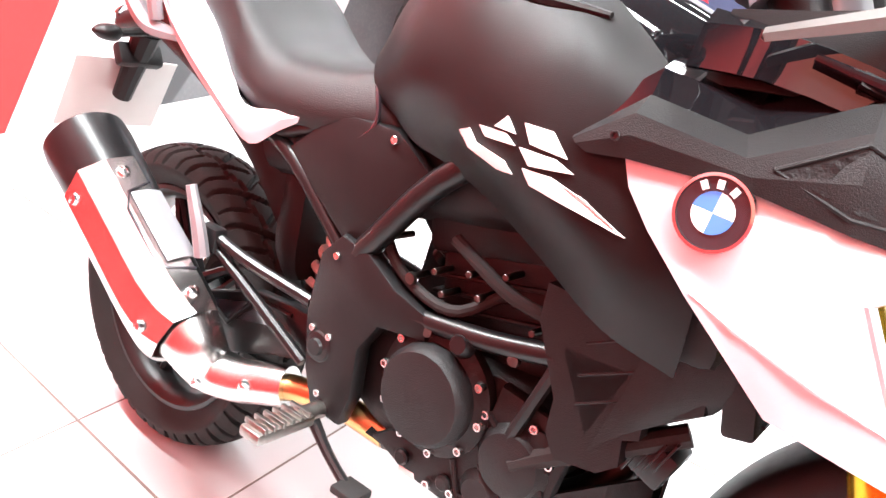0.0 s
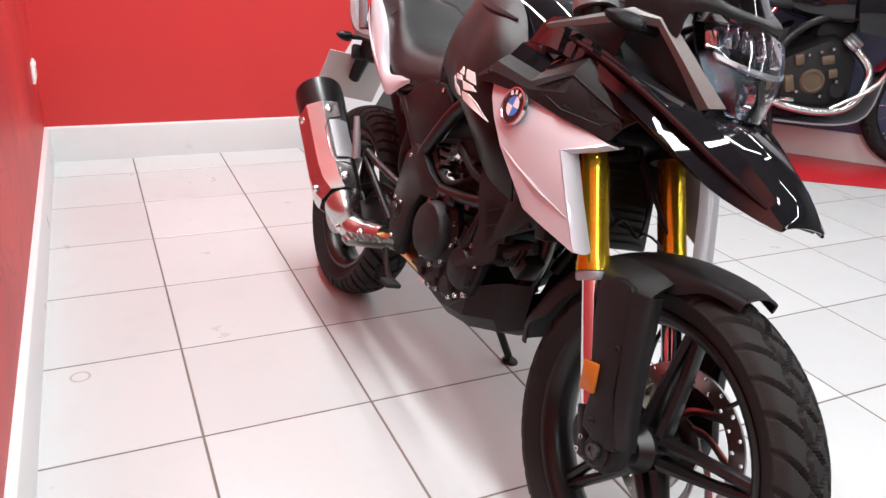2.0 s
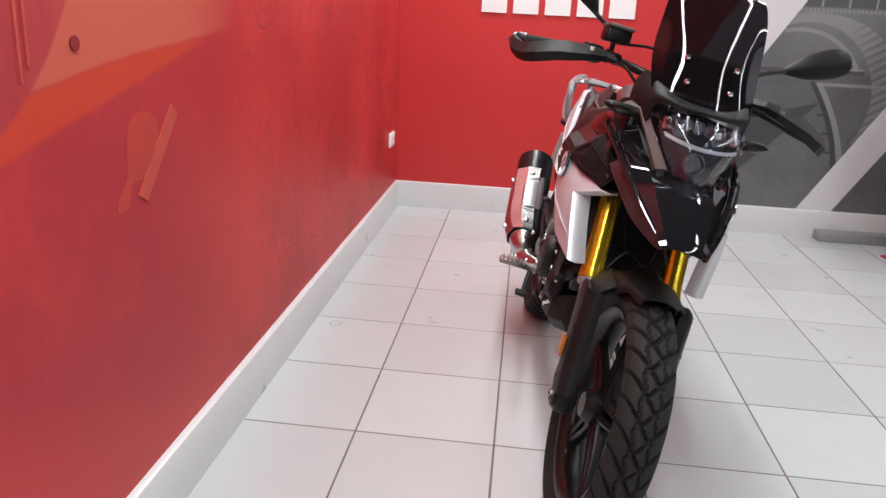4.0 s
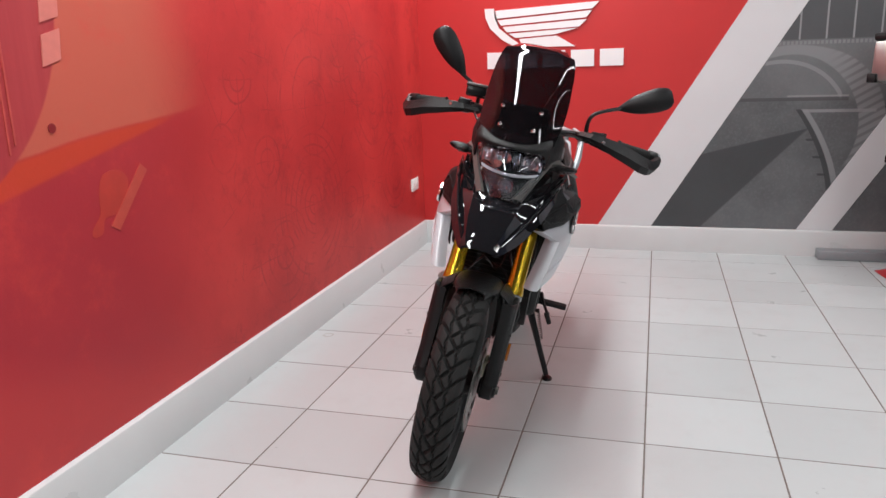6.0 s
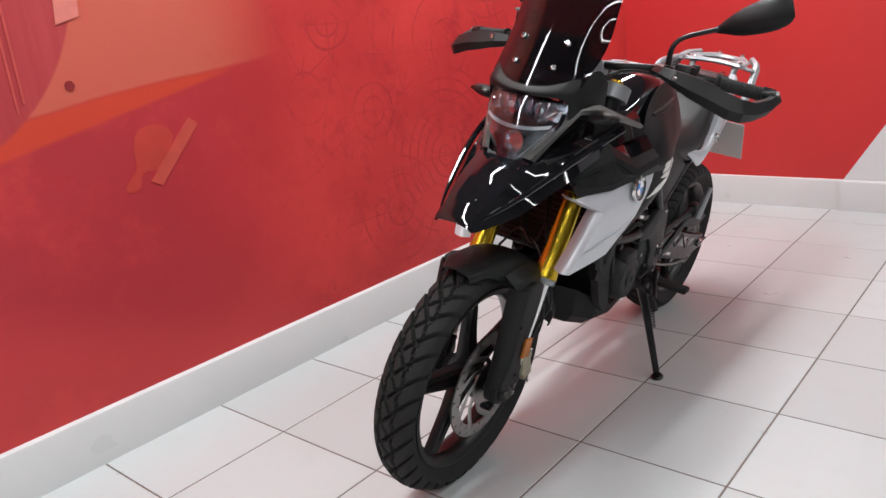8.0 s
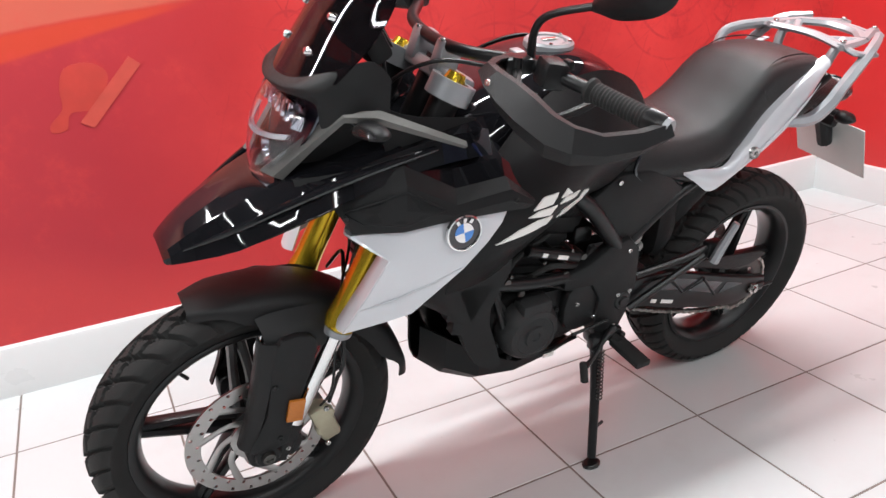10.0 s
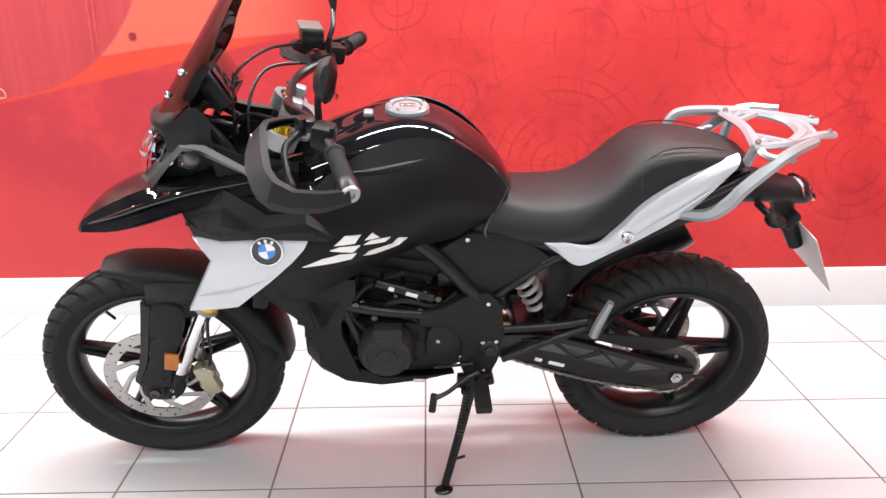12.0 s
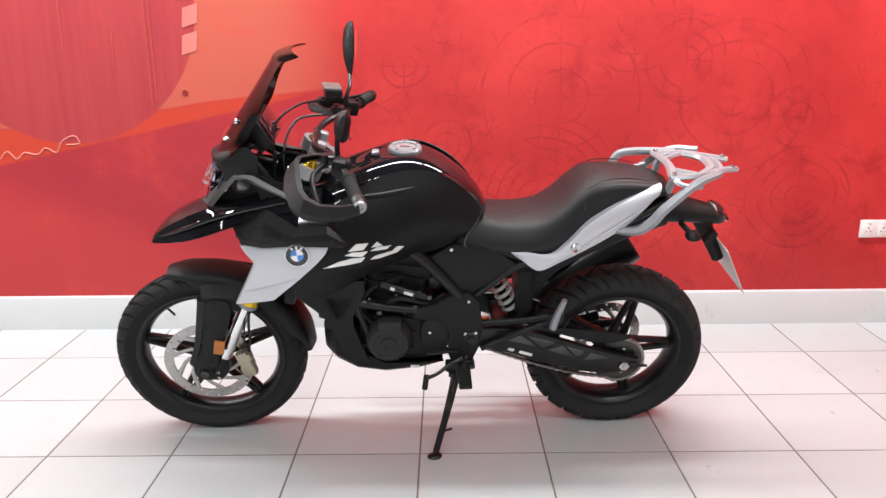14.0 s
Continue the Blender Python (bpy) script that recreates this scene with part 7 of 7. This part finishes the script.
    part("tail_lamp", loft([[(x, w * math.cos(a), z + h * math.sin(a)) for a in np.arange(12) * math.tau / 12] for x, z, h, w in ((0.945, 0.846, 0.028, 0.048), (0.972, 0.836, 0.026, 0.044), (0.992, 0.822, 0.014, 0.030))], 4, 2), M_LENS, tl, "clear tail lamp lens")
    part("tail_lamp_bulb", box((0.965, 0, 0.835), (0.02, 0.05, 0.02), 0.006), M_RED, tl, "red tail lamp insert")
    part("plate_carrier", join(tube([(0.91, 0, 0.82), (0.935, 0, 0.775), (0.968, 0, 0.715), (0.992, 0, 0.670)], [0.030, 0.026, 0.022, 0.02], 10, 4), box((0.94, 0, 0.765), (0.03, 0.10, 0.05), 0.010, (0, 28, 0))), M_PLAST, bike, "black plate carrier")
    pm = pose(1.012, 0, 0.672, 0, -27, 0)
    lp = part("licence_plate", moved(box((0, 0, 0), (0.003, 0.228, 0.178), 0.001), pm), M_PLATE, bike, "grey rectangular licence plate")
    for k in range(2):
        for j in range(3 + k):
            part("plate_bar", moved(box((0.0022, -0.07 + j * 0.048, 0.035 - k * 0.075), (0.001, 0.034, 0.05)), pm), M_EBLACK, lp)
    for s in (-1, 1):
        st = part("rear_indicator_stem", tube([(0.83, s * 0.05, 0.825), (0.845, s * 0.10, 0.815)], 0.009, 10), M_MATTE, bike)
        secs = []
        for t, h, d in ((0, 0.010, 0.012), (0.2, 0.016, 0.022), (0.7, 0.014, 0.022), (1, 0.004, 0.008)):
            secs.append([np.array((0.848 + d * math.cos(a), s * (0.098 + 0.05 * t), 0.813 + h * math.sin(a))) for a in np.arange(10) * math.tau / 10])
        part("rear_indicator", loft(secs, 3, 2), M_MATTE, st, "black rear indicator")


def exhaust():
    a, b = np.array((0.400, 0.190, 0.366)), np.array((0.757, 0.200, 0.613))
    ax = (b - a) / np.linalg.norm(b - a)
    L = np.linalg.norm(b - a)
    mf = part("muffler", lathe([(0.030, 0.0), (0.052, 0.012), (0.062, 0.04), (0.072, L - 0.10), (0.074, L - 0.03), (0.072, L - 0.004), (0.068, L), (0.062, L - 0.004), (0.060, L - 0.03), (0.036, L - 0.034), (0.034, L - 0.06), (0.0001, L - 0.06)], a, ax, 44), M_FRAME, bike, "black exhaust muffler with open end")
    u = np.cross(ax, (0, 1, 0))
    u /= np.linalg.norm(u)        # towards the upper front
    if u[2] < 0:
        u = -u
    o = np.cross(u, ax)
    o = o if o[1] > 0 else -o      # outwards

    def on(t, q, r):
        """A point on the shield, t along the muffler, q degrees round from its outer side."""
        return a + ax * (0.004 + t * (L - 0.125)) + (o * math.cos(radians(q)) + u * math.sin(radians(q))) * r

    # folded sheet: an outer face and an upper face that meet in a crease
    rows = []
    for t, k, sh in ((0, 0.80, 12), (0.10, 0.93, 4), (0.28, 1.0, 0), (0.6, 1.0, 0), (1, 1.0, 0)):
        rows.append([on(t + 0.03 * (q > 30), q + sh, r * k) for q, r in ((-88, 0.076), (-45, 0.082), (-5, 0.081), (32, 0.086), (64, 0.081), (98, 0.079))])
    hs = part("heat_shield", shell(rows, 0.002, 2, 1), M_STEEL, mf, "brushed silver heat shield", 18)
    edge = [on(t, q, 0.0815) for t, q in ((0.26, 99), (0.30, 66), (0.40, 60), (0.70, 60), (0.80, 70), (0.84, 99))]
    part("shield_slot", tube(edge, 0.0026, 6), M_EBLACK, hs, "dark seam round the raised panel")
    lid = [[on(t, q, r) for q, r in ((70, 0.083), (88, 0.0835), (108, 0.081))] for t in (0.33, 0.45, 0.62, 0.78)]
    part("shield_trim", shell(lid, 0.003, 3, 2), M_ALU, hs, "pale raised trim of the heat shield")
    for t, q in ((0.13, 80), (0.12, 5), (0.93, 76), (0.93, 8)):
        n = o * math.cos(radians(q)) + u * math.sin(radians(q))
        part("shield_bolt", lathe([(0.0001, 0.004), (0.004, 0.004), (0.005, 0.007), (0.009, 0.006), (0.011, 0.001), (0.011, -0.004)], on(t, q, 0.080), n, 18), M_CHROME, hs, "bright bolt")
    # elbow with its own cover, then the tinted pipe
    el = [a + ax * 0.035, a - ax * 0.002, np.array((0.372, 0.168, 0.322)), np.array((0.325, 0.148, 0.316)), np.array((0.280, 0.132, 0.326)), np.array((0.235, 0.118, 0.336))]
    cov = part("pipe_cover", tube(el, [0.058, 0.052, 0.042, 0.037, 0.035, 0.034], 20, 5), M_STEEL, mf, "bright silver pipe cover")
    for p, n in (((0.360, 0.204, 0.312), (0.1, 1, 0.1)), ((0.285, 0.170, 0.328), (0.3, 1, 0.1))):
        part("shield_bolt", lathe([(0.0001, 0.004), (0.004, 0.004), (0.005, 0.007), (0.009, 0.006), (0.011, 0.001), (0.011, -0.004)], p, n, 18), M_CHROME, cov, "bright bolt")
    part("exhaust_pipe", tube([(0.24, 0.119, 0.335), (0.19, 0.104, 0.340), (0.14, 0.090, 0.338), (0.06, 0.075, 0.325)], 0.0215, 16, 6), M_BRASS, bike, "heat tinted exhaust pipe")
    part("exhaust_header", tube([(0.06, 0.075, 0.325), (0.0, 0.06, 0.328), (-0.17, 0.03, 0.335), (-0.27, 0.02, 0.42), (-0.29, 0.01, 0.56), (-0.22, 0.0, 0.66)], 0.0215, 16, 6), M_DARKSTEEL, bike, "dark exhaust header pipe")


frame_parts()
engine()
controls()
swingarm()
tail()
exhaust()
# ride height of seat, tail and tank
for ob in bike.children:
    kind = ob.name.split(".")[0]
    if kind in ("seat", "tail_panel", "rack_rail", "luggage_rack", "tail_unit", "plate_carrier", "licence_plate", "rear_indicator_stem", "under_tail"):
        ob.location.z = -0.018
    elif kind in ("fuel_tank", "tank_side"):
        ob.location.z = -0.020


# ---- the display corner behind ----
board_at = pose(1.60, -2.87, 0, 0, 0, 43.7)      # x runs along the board, +y towards the room


def print_material():
    m = mat("blue_sky_print", (0.1, 0.13, 0.2), 0.4)
    nt = m.node_tree
    b = nt.nodes["Principled BSDF"]
    geo = nt.nodes.new("ShaderNodeNewGeometry")
    pos = geo.outputs["Position"]
    sep = nt.nodes.new("ShaderNodeSeparateXYZ")
    nt.links.new(pos, sep.inputs[0])
    z = sep.outputs[2]
    n = noise_node(nt, pos, 1.3, 6, 0.6)
    v = math_node(nt, "ADD", z, math_node(nt, "MULTIPLY", math_node(nt, "SUBTRACT", n, 0.5), 0.9))
    col = mix_node(nt, ramp_node(nt, v, 0.75, 0.95), (0.045, 0.06, 0.13), (0.10, 0.13, 0.22))
    col = mix_node(nt, ramp_node(nt, v, 1.0, 1.15), col, (0.55, 0.58, 0.64))
    nt.links.new(col, b.inputs["Base Color"])
    return m


M_SKYPRINT = print_material()
board = empty("display_board", board_at, "tall blue and white printed display board with white plinth", "display board")
part("panel", box((-0.36, -0.03, 1.15), (2.7, 0.04, 1.96), 0.003), M_SKYPRINT, board, "blue and white printed panel")
part("plinth", box((-0.36, -0.028, 0.0845), (2.7, 0.056, 0.169), 0.004), M_SKIRT, board, "white plinth")
tagged(part("floor_mat", moved(plate([(-1.75, 0.02), (0.95, 0.02), (1.05, 0.30), (1.10, 0.556), (0.85, 0.74), (0.44, 0.80), (-0.03, 0.62), (-0.46, 0.52), (-1.75, 0.45)], -0.0055, -0.0015, 0.001, 0), board_at @ Matrix(((1, 0, 0, 0), (0, 0, 1, 0), (0, 1, 0, 0.007), (0, 0, 0, 1)))), M_REDMAT), "red vinyl display mat lying on the tiles", "mat")


def adventure_bike():
    ob = empty("touring_motorcycle", pose(1.52, -2.69, 0.0115, 5.0, 0, 59.0), "black and red touring motorcycle with aluminium luggage boxes", "motorcycle")
    m_bronze = mat("bronze_engine_paint", (0.12, 0.085, 0.055), 0.42, metal=0.4, grain=0.3, scale=30)
    m_redpaint = mat("red_frame_paint", (0.45, 0.012, 0.018), 0.3, coat=0.5, grain=0.05, scale=20)
    m_bluepaint = mat("blue_paint", (0.03, 0.07, 0.40), 0.3, coat=0.5)
    for x, R, hw, rim, name in ((-0.74, 0.345, 0.05, 0.275, "front_wheel"), (0.73, 0.335, 0.075, 0.24, "rear_wheel")):
        c = np.array((x, 0, R))
        w = part(name, rim_mesh(c, rim, hw * 0.6), M_FRAME, ob, "black spoked wheel")
        part("tyre", tyre(c, R, hw, rim, 0.09, 0.9, 260), M_RUBBER, w, "black treaded tyre", 25)
        part("hub", lathe([(0.02, -0.06), (0.045, -0.05), (0.035, 0), (0.045, 0.05), (0.02, 0.06)], c, (0, 1, 0), 24), M_FRAME, w)
        for k in range(18):
            a = k * math.tau / 18
            part("spoke", rod(c + (0.042 * math.cos(a + 0.5), 0.04 * (-1) ** k, 0.042 * math.sin(a + 0.5)), c + (rim * 0.94 * math.cos(a), 0.008 * (-1) ** k, rim * 0.94 * math.sin(a)), 0.0022, n=6), M_STEEL, w)
        part("brake_disc", drilled_ring(c, 0.075, 0.09, 0.135, 0.005, 30, 0.004), M_STEEL, w, "brake disc")
    for s in (-1, 1):
        part("fork_leg", tube([(-0.74, s * 0.09, 0.34), (-0.60, s * 0.09, 0.62), (-0.38, s * 0.09, 1.05)], [0.022, 0.022, 0.028], 14, 2), M_STEEL, ob, "steel fork leg")
        part("fork_cover", rod((-0.72, s * 0.12, 0.36), (-0.62, s * 0.12, 0.58), 0.03, bevel=0.005), m_redpaint, ob, "red and white fork cover")
        part("crash_bar", tube([(-0.30, s * 0.20, 0.95), (-0.42, s * 0.24, 0.75), (-0.36, s * 0.22, 0.48), (-0.15, s * 0.18, 0.32)], 0.013, 10, 4), M_STEEL, ob, "bright steel crash bar")
        part("subframe", tube([(0.20, s * 0.12, 0.88), (0.36, s * 0.13, 0.62)], 0.014, 10), m_redpaint, ob, "red frame tube")
        part("subframe", tube([(0.20, s * 0.12, 0.72), (0.55, s * 0.13, 0.80), (0.78, s * 0.11, 0.92)], 0.014, 10, 3), m_redpaint, ob, "red frame tube")
        part("subframe", tube([(0.30, s * 0.12, 0.92), (0.50, s * 0.13, 0.78)], 0.013, 10), m_redpaint, ob, "red frame tube")
        case = box((0.825, s * 0.30, 0.80), (0.46, 0.22, 0.34), 0.012)
        for v in case.verts:
            k = 1 - 0.16 * min(1, max(0, (0.97 - v.co.z) / 0.34))
            v.co.x, v.co.y = 0.825 + (v.co.x - 0.825) * k, s * 0.20 + (v.co.y - s * 0.20) * k
        box_ = part("pannier", case, M_PANNIER, ob, "aluminium side box")
        part("pannier_lid", box((0.825, s * 0.30, 0.985), (0.47, 0.23, 0.05), 0.012), M_PANNIER, box_, "aluminium lid")
        for cx in (-1, 1):
            for cz in (0.66, 0.955):
                part("corner_cap", box((0.825 + cx * (0.215 if cz > 0.8 else 0.190), s * (0.385 if cz > 0.8 else 0.360), cz), (0.045, 0.055, 0.045), 0.008), M_MATTE, box_, "black corner cap")
        part("latch", box((0.825, s * 0.415, 0.97), (0.10, 0.012, 0.05), 0.004), M_MATTE, box_, "black latch")
        part("foot_peg", box((0.10, s * 0.20, 0.36), (0.05, 0.12, 0.02), 0.004), M_STEEL, ob)
    tb = part("top_box", box((1.02, 0, 1.200), (0.40, 0.42, 0.23), 0.02), M_PANNIER, ob, "aluminium top box")
    part("top_box_lid", box((1.02, 0, 1.335), (0.41, 0.43, 0.045), 0.015), M_MATTE, tb, "black lid rim")
    for sx in (-1, 1):
        for sy in (-1, 1):
            part("corner_cap", box((1.02 + sx * 0.19, sy * 0.20, 1.105), (0.05, 0.05, 0.05), 0.008), M_MATTE, tb, "black corner cap")
    part("box_carrier", box((0.88, 0, 1.06), (0.5, 0.24, 0.03), 0.008), M_MATTE, ob)
    part("tank", loft(loft_sections([(-0.42, 0, 0.12, 0.86, 1.05, 0.8), (-0.30, 0, 0.20, 0.80, 1.12, 0.8), (-0.12, 0, 0.22, 0.78, 1.14, 0.8), (0.05, 0, 0.17, 0.80, 1.06, 0.8), (0.16, 0, 0.12, 0.84, 0.96, 0.8)]), 4, 3), M_GLOSS, ob, "black fuel tank")
    part("seat", loft(loft_sections([(0.08, 0, 0.11, 0.83, 0.93, 0.8), (0.25, 0, 0.15, 0.83, 0.91, 0.8), (0.42, 0, 0.16, 0.86, 0.95, 0.8), (0.62, 0, 0.14, 0.90, 1.00, 0.8), (0.80, 0, 0.10, 0.95, 1.00, 0.8)]), 4, 3), M_SEAT, ob, "black seat")
    for s in (-1, 1):
        part("seat_trim", tube([(0.14, s * 0.135, 0.935), (0.30, s * 0.155, 0.925), (0.48, s * 0.155, 0.965), (0.68, s * 0.13, 1.005)], 0.008, 8, 4), m_redpaint, ob, "red seat piping")
        part("tank_trim", tube([(-0.34, s * 0.205, 1.06), (-0.18, s * 0.225, 1.06), (0.02, s * 0.19, 1.00)], [0.01, 0.02, 0.01], 8, 4), m_bluepaint, ob, "blue tank stripe")
        part("side_fairing", shell([[(-0.62, s * 0.13, 1.05), (-0.40, s * 0.22, 1.08), (-0.15, s * 0.235, 1.02)], [(-0.55, s * 0.15, 0.90), (-0.38, s * 0.25, 0.90), (-0.16, s * 0.245, 0.86)], [(-0.45, s * 0.17, 0.72), (-0.34, s * 0.23, 0.72), (-0.20, s * 0.225, 0.74)]], 0.005, 4, 4), M_GLOSS, ob, "black side fairing")
    part("engine", loft(loft_sections([(-0.26, 0, 0.12, 0.36, 0.62, 0.9), (-0.12, 0, 0.17, 0.32, 0.74, 0.9), (0.05, 0, 0.17, 0.32, 0.66, 0.9), (0.18, 0, 0.12, 0.36, 0.56, 0.9)]), 3, 2), M_ENGINE, ob, "black engine block")
    for s in (-1, 1):
        part("engine_cover", lathe([(0.068, 0), (0.068, 0.02), (0.058, 0.034), (0.05, 0.034), (0.046, 0.028), (0.0001, 0.028)], (-0.03, s * 0.155, 0.46), (0, s, 0), 32), m_bronze, ob, "round bronze engine cover")
        for x, z, w, h in ((-0.09, 0.58, 0.07, 0.05), (0.06, 0.57, 0.05, 0.06), (0.09, 0.44, 0.05, 0.09), (-0.13, 0.51, 0.05, 0.05)):
            part("engine_casting", box((x, s * 0.160, z), (w, 0.05, h), 0.010, (0, 15, 0)), m_bronze, ob, "bronze engine casting")
        for x, z in ((-0.10, 0.64), (-0.04, 0.62), (0.02, 0.60), (-0.15, 0.47), (0.05, 0.40), (-0.08, 0.385)):
            part("engine_bolt", bolt((x, s * 0.178, z), (0, s, 0), 0.010, 0.02), M_STEEL, ob)
        part("cylinder_barrel", lathe([(0.045, 0), (0.050, 0.01), (0.044, 0.02), (0.050, 0.03), (0.044, 0.04), (0.050, 0.05), (0.040, 0.06)], (-0.20, s * 0.13, 0.66), (-0.5, s * 0.3, 0.7), 20), M_ALU, ob, "silver cylinder end")
        part("engine_cover", lathe([(0.06, 0), (0.045, 0.03), (0.035, 0.04), (0.0001, 0.04)], (-0.17, s * 0.14, 0.42), (0, s, 0), 28), M_ENGINE, ob)
        part("frame_plate", plate([(0.14, 0.74), (0.24, 0.70), (0.27, 0.52), (0.22, 0.36), (0.13, 0.36), (0.16, 0.54)], s * 0.13, s * 0.165, 0.008), M_MATTE, ob, "black frame plate")
        part("main_frame", tube([(-0.34, s * 0.06, 0.98), (-0.14, s * 0.16, 0.86), (0.10, s * 0.16, 0.72), (0.20, s * 0.15, 0.55)], 0.022, 12, 4), M_FRAME, ob)
    part("cylinder_pack", box((-0.13, 0, 0.74), (0.20, 0.22, 0.13), 0.02, (0, -15, 0)), M_ENGINE, ob)
    part("skid_plate", shell([[(-0.42, y, 0.50) for y in (-0.14, 0, 0.14)], [(-0.36, y, 0.30) for y in (-0.16, 0, 0.16)], [(-0.20, y, 0.235) for y in (-0.16, 0, 0.16)], [(0.12, y, 0.235) for y in (-0.14, 0, 0.14)]], 0.01, 3, 2), M_ALU, ob, "alloy skid plate")
    part("exhaust_header", tube([(-0.24, 0.10, 0.66), (-0.34, 0.13, 0.52), (-0.26, 0.16, 0.34), (-0.05, 0.17, 0.30), (0.22, 0.16, 0.36), (0.40, 0.20, 0.50)], 0.024, 14, 5), M_STEEL, ob, "bright exhaust pipe")
    part("muffler", lathe([(0.03, 0), (0.06, 0.03), (0.065, 0.34), (0.05, 0.38), (0.0001, 0.37)], (0.38, 0.20, 0.48), (0.86, 0.05, 0.42), 32), M_STEEL, ob, "steel muffler")
    part("swingarm", join(tube([(0.20, 0.11, 0.44), (0.50, 0.11, 0.40), (0.73, 0.11, 0.335)], 0.03, 12, 3), tube([(0.20, -0.11, 0.44), (0.50, -0.11, 0.40), (0.73, -0.11, 0.335)], 0.03, 12, 3)), M_FRAME, ob)
    part("front_fender", shell([[(-0.74 + 0.375 * math.cos(a), y, 0.345 + 0.375 * math.sin(a)) for y in (-0.07, 0, 0.07)] for a in np.radians([30, 60, 90, 120, 145])], 0.004, 4, 3), m_redpaint, ob, "red front mudguard")
    part("handlebar", tube([(-0.18, -0.42, 1.20), (-0.24, -0.22, 1.24), (-0.32, 0, 1.20), (-0.24, 0.22, 1.24), (-0.18, 0.42, 1.20)], 0.012, 10, 4), M_FRAME, ob)
    for s in (-1, 1):
        part("stand_leg", tube([(0.16, s * 0.12, 0.33), (0.12, s * 0.16, 0.10), (0.10, s * 0.17, 0.012)], 0.012, 10, 3), M_FRAME, ob, "black stand leg")
    part("nose", loft(loft_sections([(-0.72, 0.2, 0.06, 0.98, 1.12, 0.8), (-0.62, 0.2, 0.13, 0.94, 1.20, 0.8), (-0.48, 0, 0.15, 0.95, 1.22, 0.8), (-0.36, 0, 0.12, 0.98, 1.12, 0.8)]), 3, 2), M_GLOSS, ob, "black nose fairing")
    return ob


M_PANNIER = mat("brushed_aluminium_box", (0.34, 0.335, 0.32), 0.36, metal=0.8, grain=0.08, scale=20, rough_var=0.06)
adventure_bike()

# low metal strip lying by the end wall
strip = tagged(part("floor_rail", box((2.285, -1.72, 0.03), (0.10, 0.56, 0.06), 0.006), M_ALU), "low silver metal rail lying beside the skirting board", "rail")
# a ring-shaped stain on the tiles
part("ring_mark", lathe([(0.020, 0.0003), (0.023, 0.0008), (0.026, 0.0003)], (0.358, 1.10, 0), (0, 0, 1), 32, True), mat("dried_ring_stain", (0.36, 0.33, 0.30), 0.5), floor, "faint ring stain on a tile")


# ---- floor tiles ----
def tile_floor():
    """Whole and cut tiles on a regular grid, each slightly bevelled."""
    gap, meshes = 0.006, {}
    nx0, nx1 = math.floor(ROOM_X0 / TILE), math.ceil(WALL_X / TILE)
    ny0, ny1 = math.floor(ROOM_Y0 / TILE), math.ceil(WALL_Y / TILE)
    far = bmesh.new()
    for i in range(nx0, nx1):
        for j in range(ny0, ny1):
            x0, x1 = max(i * TILE + gap / 2, ROOM_X0), min((i + 1) * TILE - gap / 2, WALL_X)
            y0, y1 = max(j * TILE + gap / 2, ROOM_Y0), min((j + 1) * TILE - gap / 2, WALL_Y)
            if x1 - x0 < 0.01 or y1 - y0 < 0.01:
                continue
            key = (round(x1 - x0, 3), round(y1 - y0, 3))
            near = -3.4 < i * TILE and -3.4 < j * TILE
            if near:
                if key not in meshes:
                    bm = tile_mesh(x1 - x0, y1 - y0)
                    me = bpy.data.meshes.new("tile")
                    bm.to_mesh(me)
                    bm.free()
                    me.materials.append(M_TILE)
                    meshes[key] = me
                ob = new("tile", meshes[key])
                ob.location = ((x0 + x1) / 2, (y0 + y1) / 2, 0)
                ob.parent = floor
            else:
                b = moved(tile_mesh(x1 - x0, y1 - y0), pose((x0 + x1) / 2, (y0 + y1) / 2, 0))
                me = bpy.data.meshes.new("tmp")
                b.to_mesh(me)
                b.free()
                far.from_mesh(me)
                bpy.data.meshes.remove(me)
    me = bpy.data.meshes.new("far_tiles")
    far.to_mesh(me)
    far.free()
    me.materials.append(M_TILE)
    ob = new("far_tiles", me)
    ob.parent = floor
    tagged(ob, kind="stuff")


def tile_mesh(sx, sy):
    """A slab without its hidden underside, with a softened top edge."""
    bm, b = bmesh.new(), 0.0012
    rows = [[(-sx / 2, -sy / 2), (sx / 2, -sy / 2), (sx / 2, sy / 2), (-sx / 2, sy / 2)], None]
    rows[1] = [(x - math.copysign(b, x), y - math.copysign(b, y)) for x, y in rows[0]]
    low = [bm.verts.new((x, y, -0.006)) for x, y in rows[0]]
    mid = [bm.verts.new((x, y, -0.0009)) for x, y in rows[0]]
    top = [bm.verts.new((x, y, 0)) for x, y in rows[1]]
    for a, c in ((low, mid), (mid, top)):
        for k in range(4):
            bm.faces.new((a[k], a[(k + 1) % 4], c[(k + 1) % 4], c[k]))
    bm.faces.new(top)
    return bm


tile_floor()
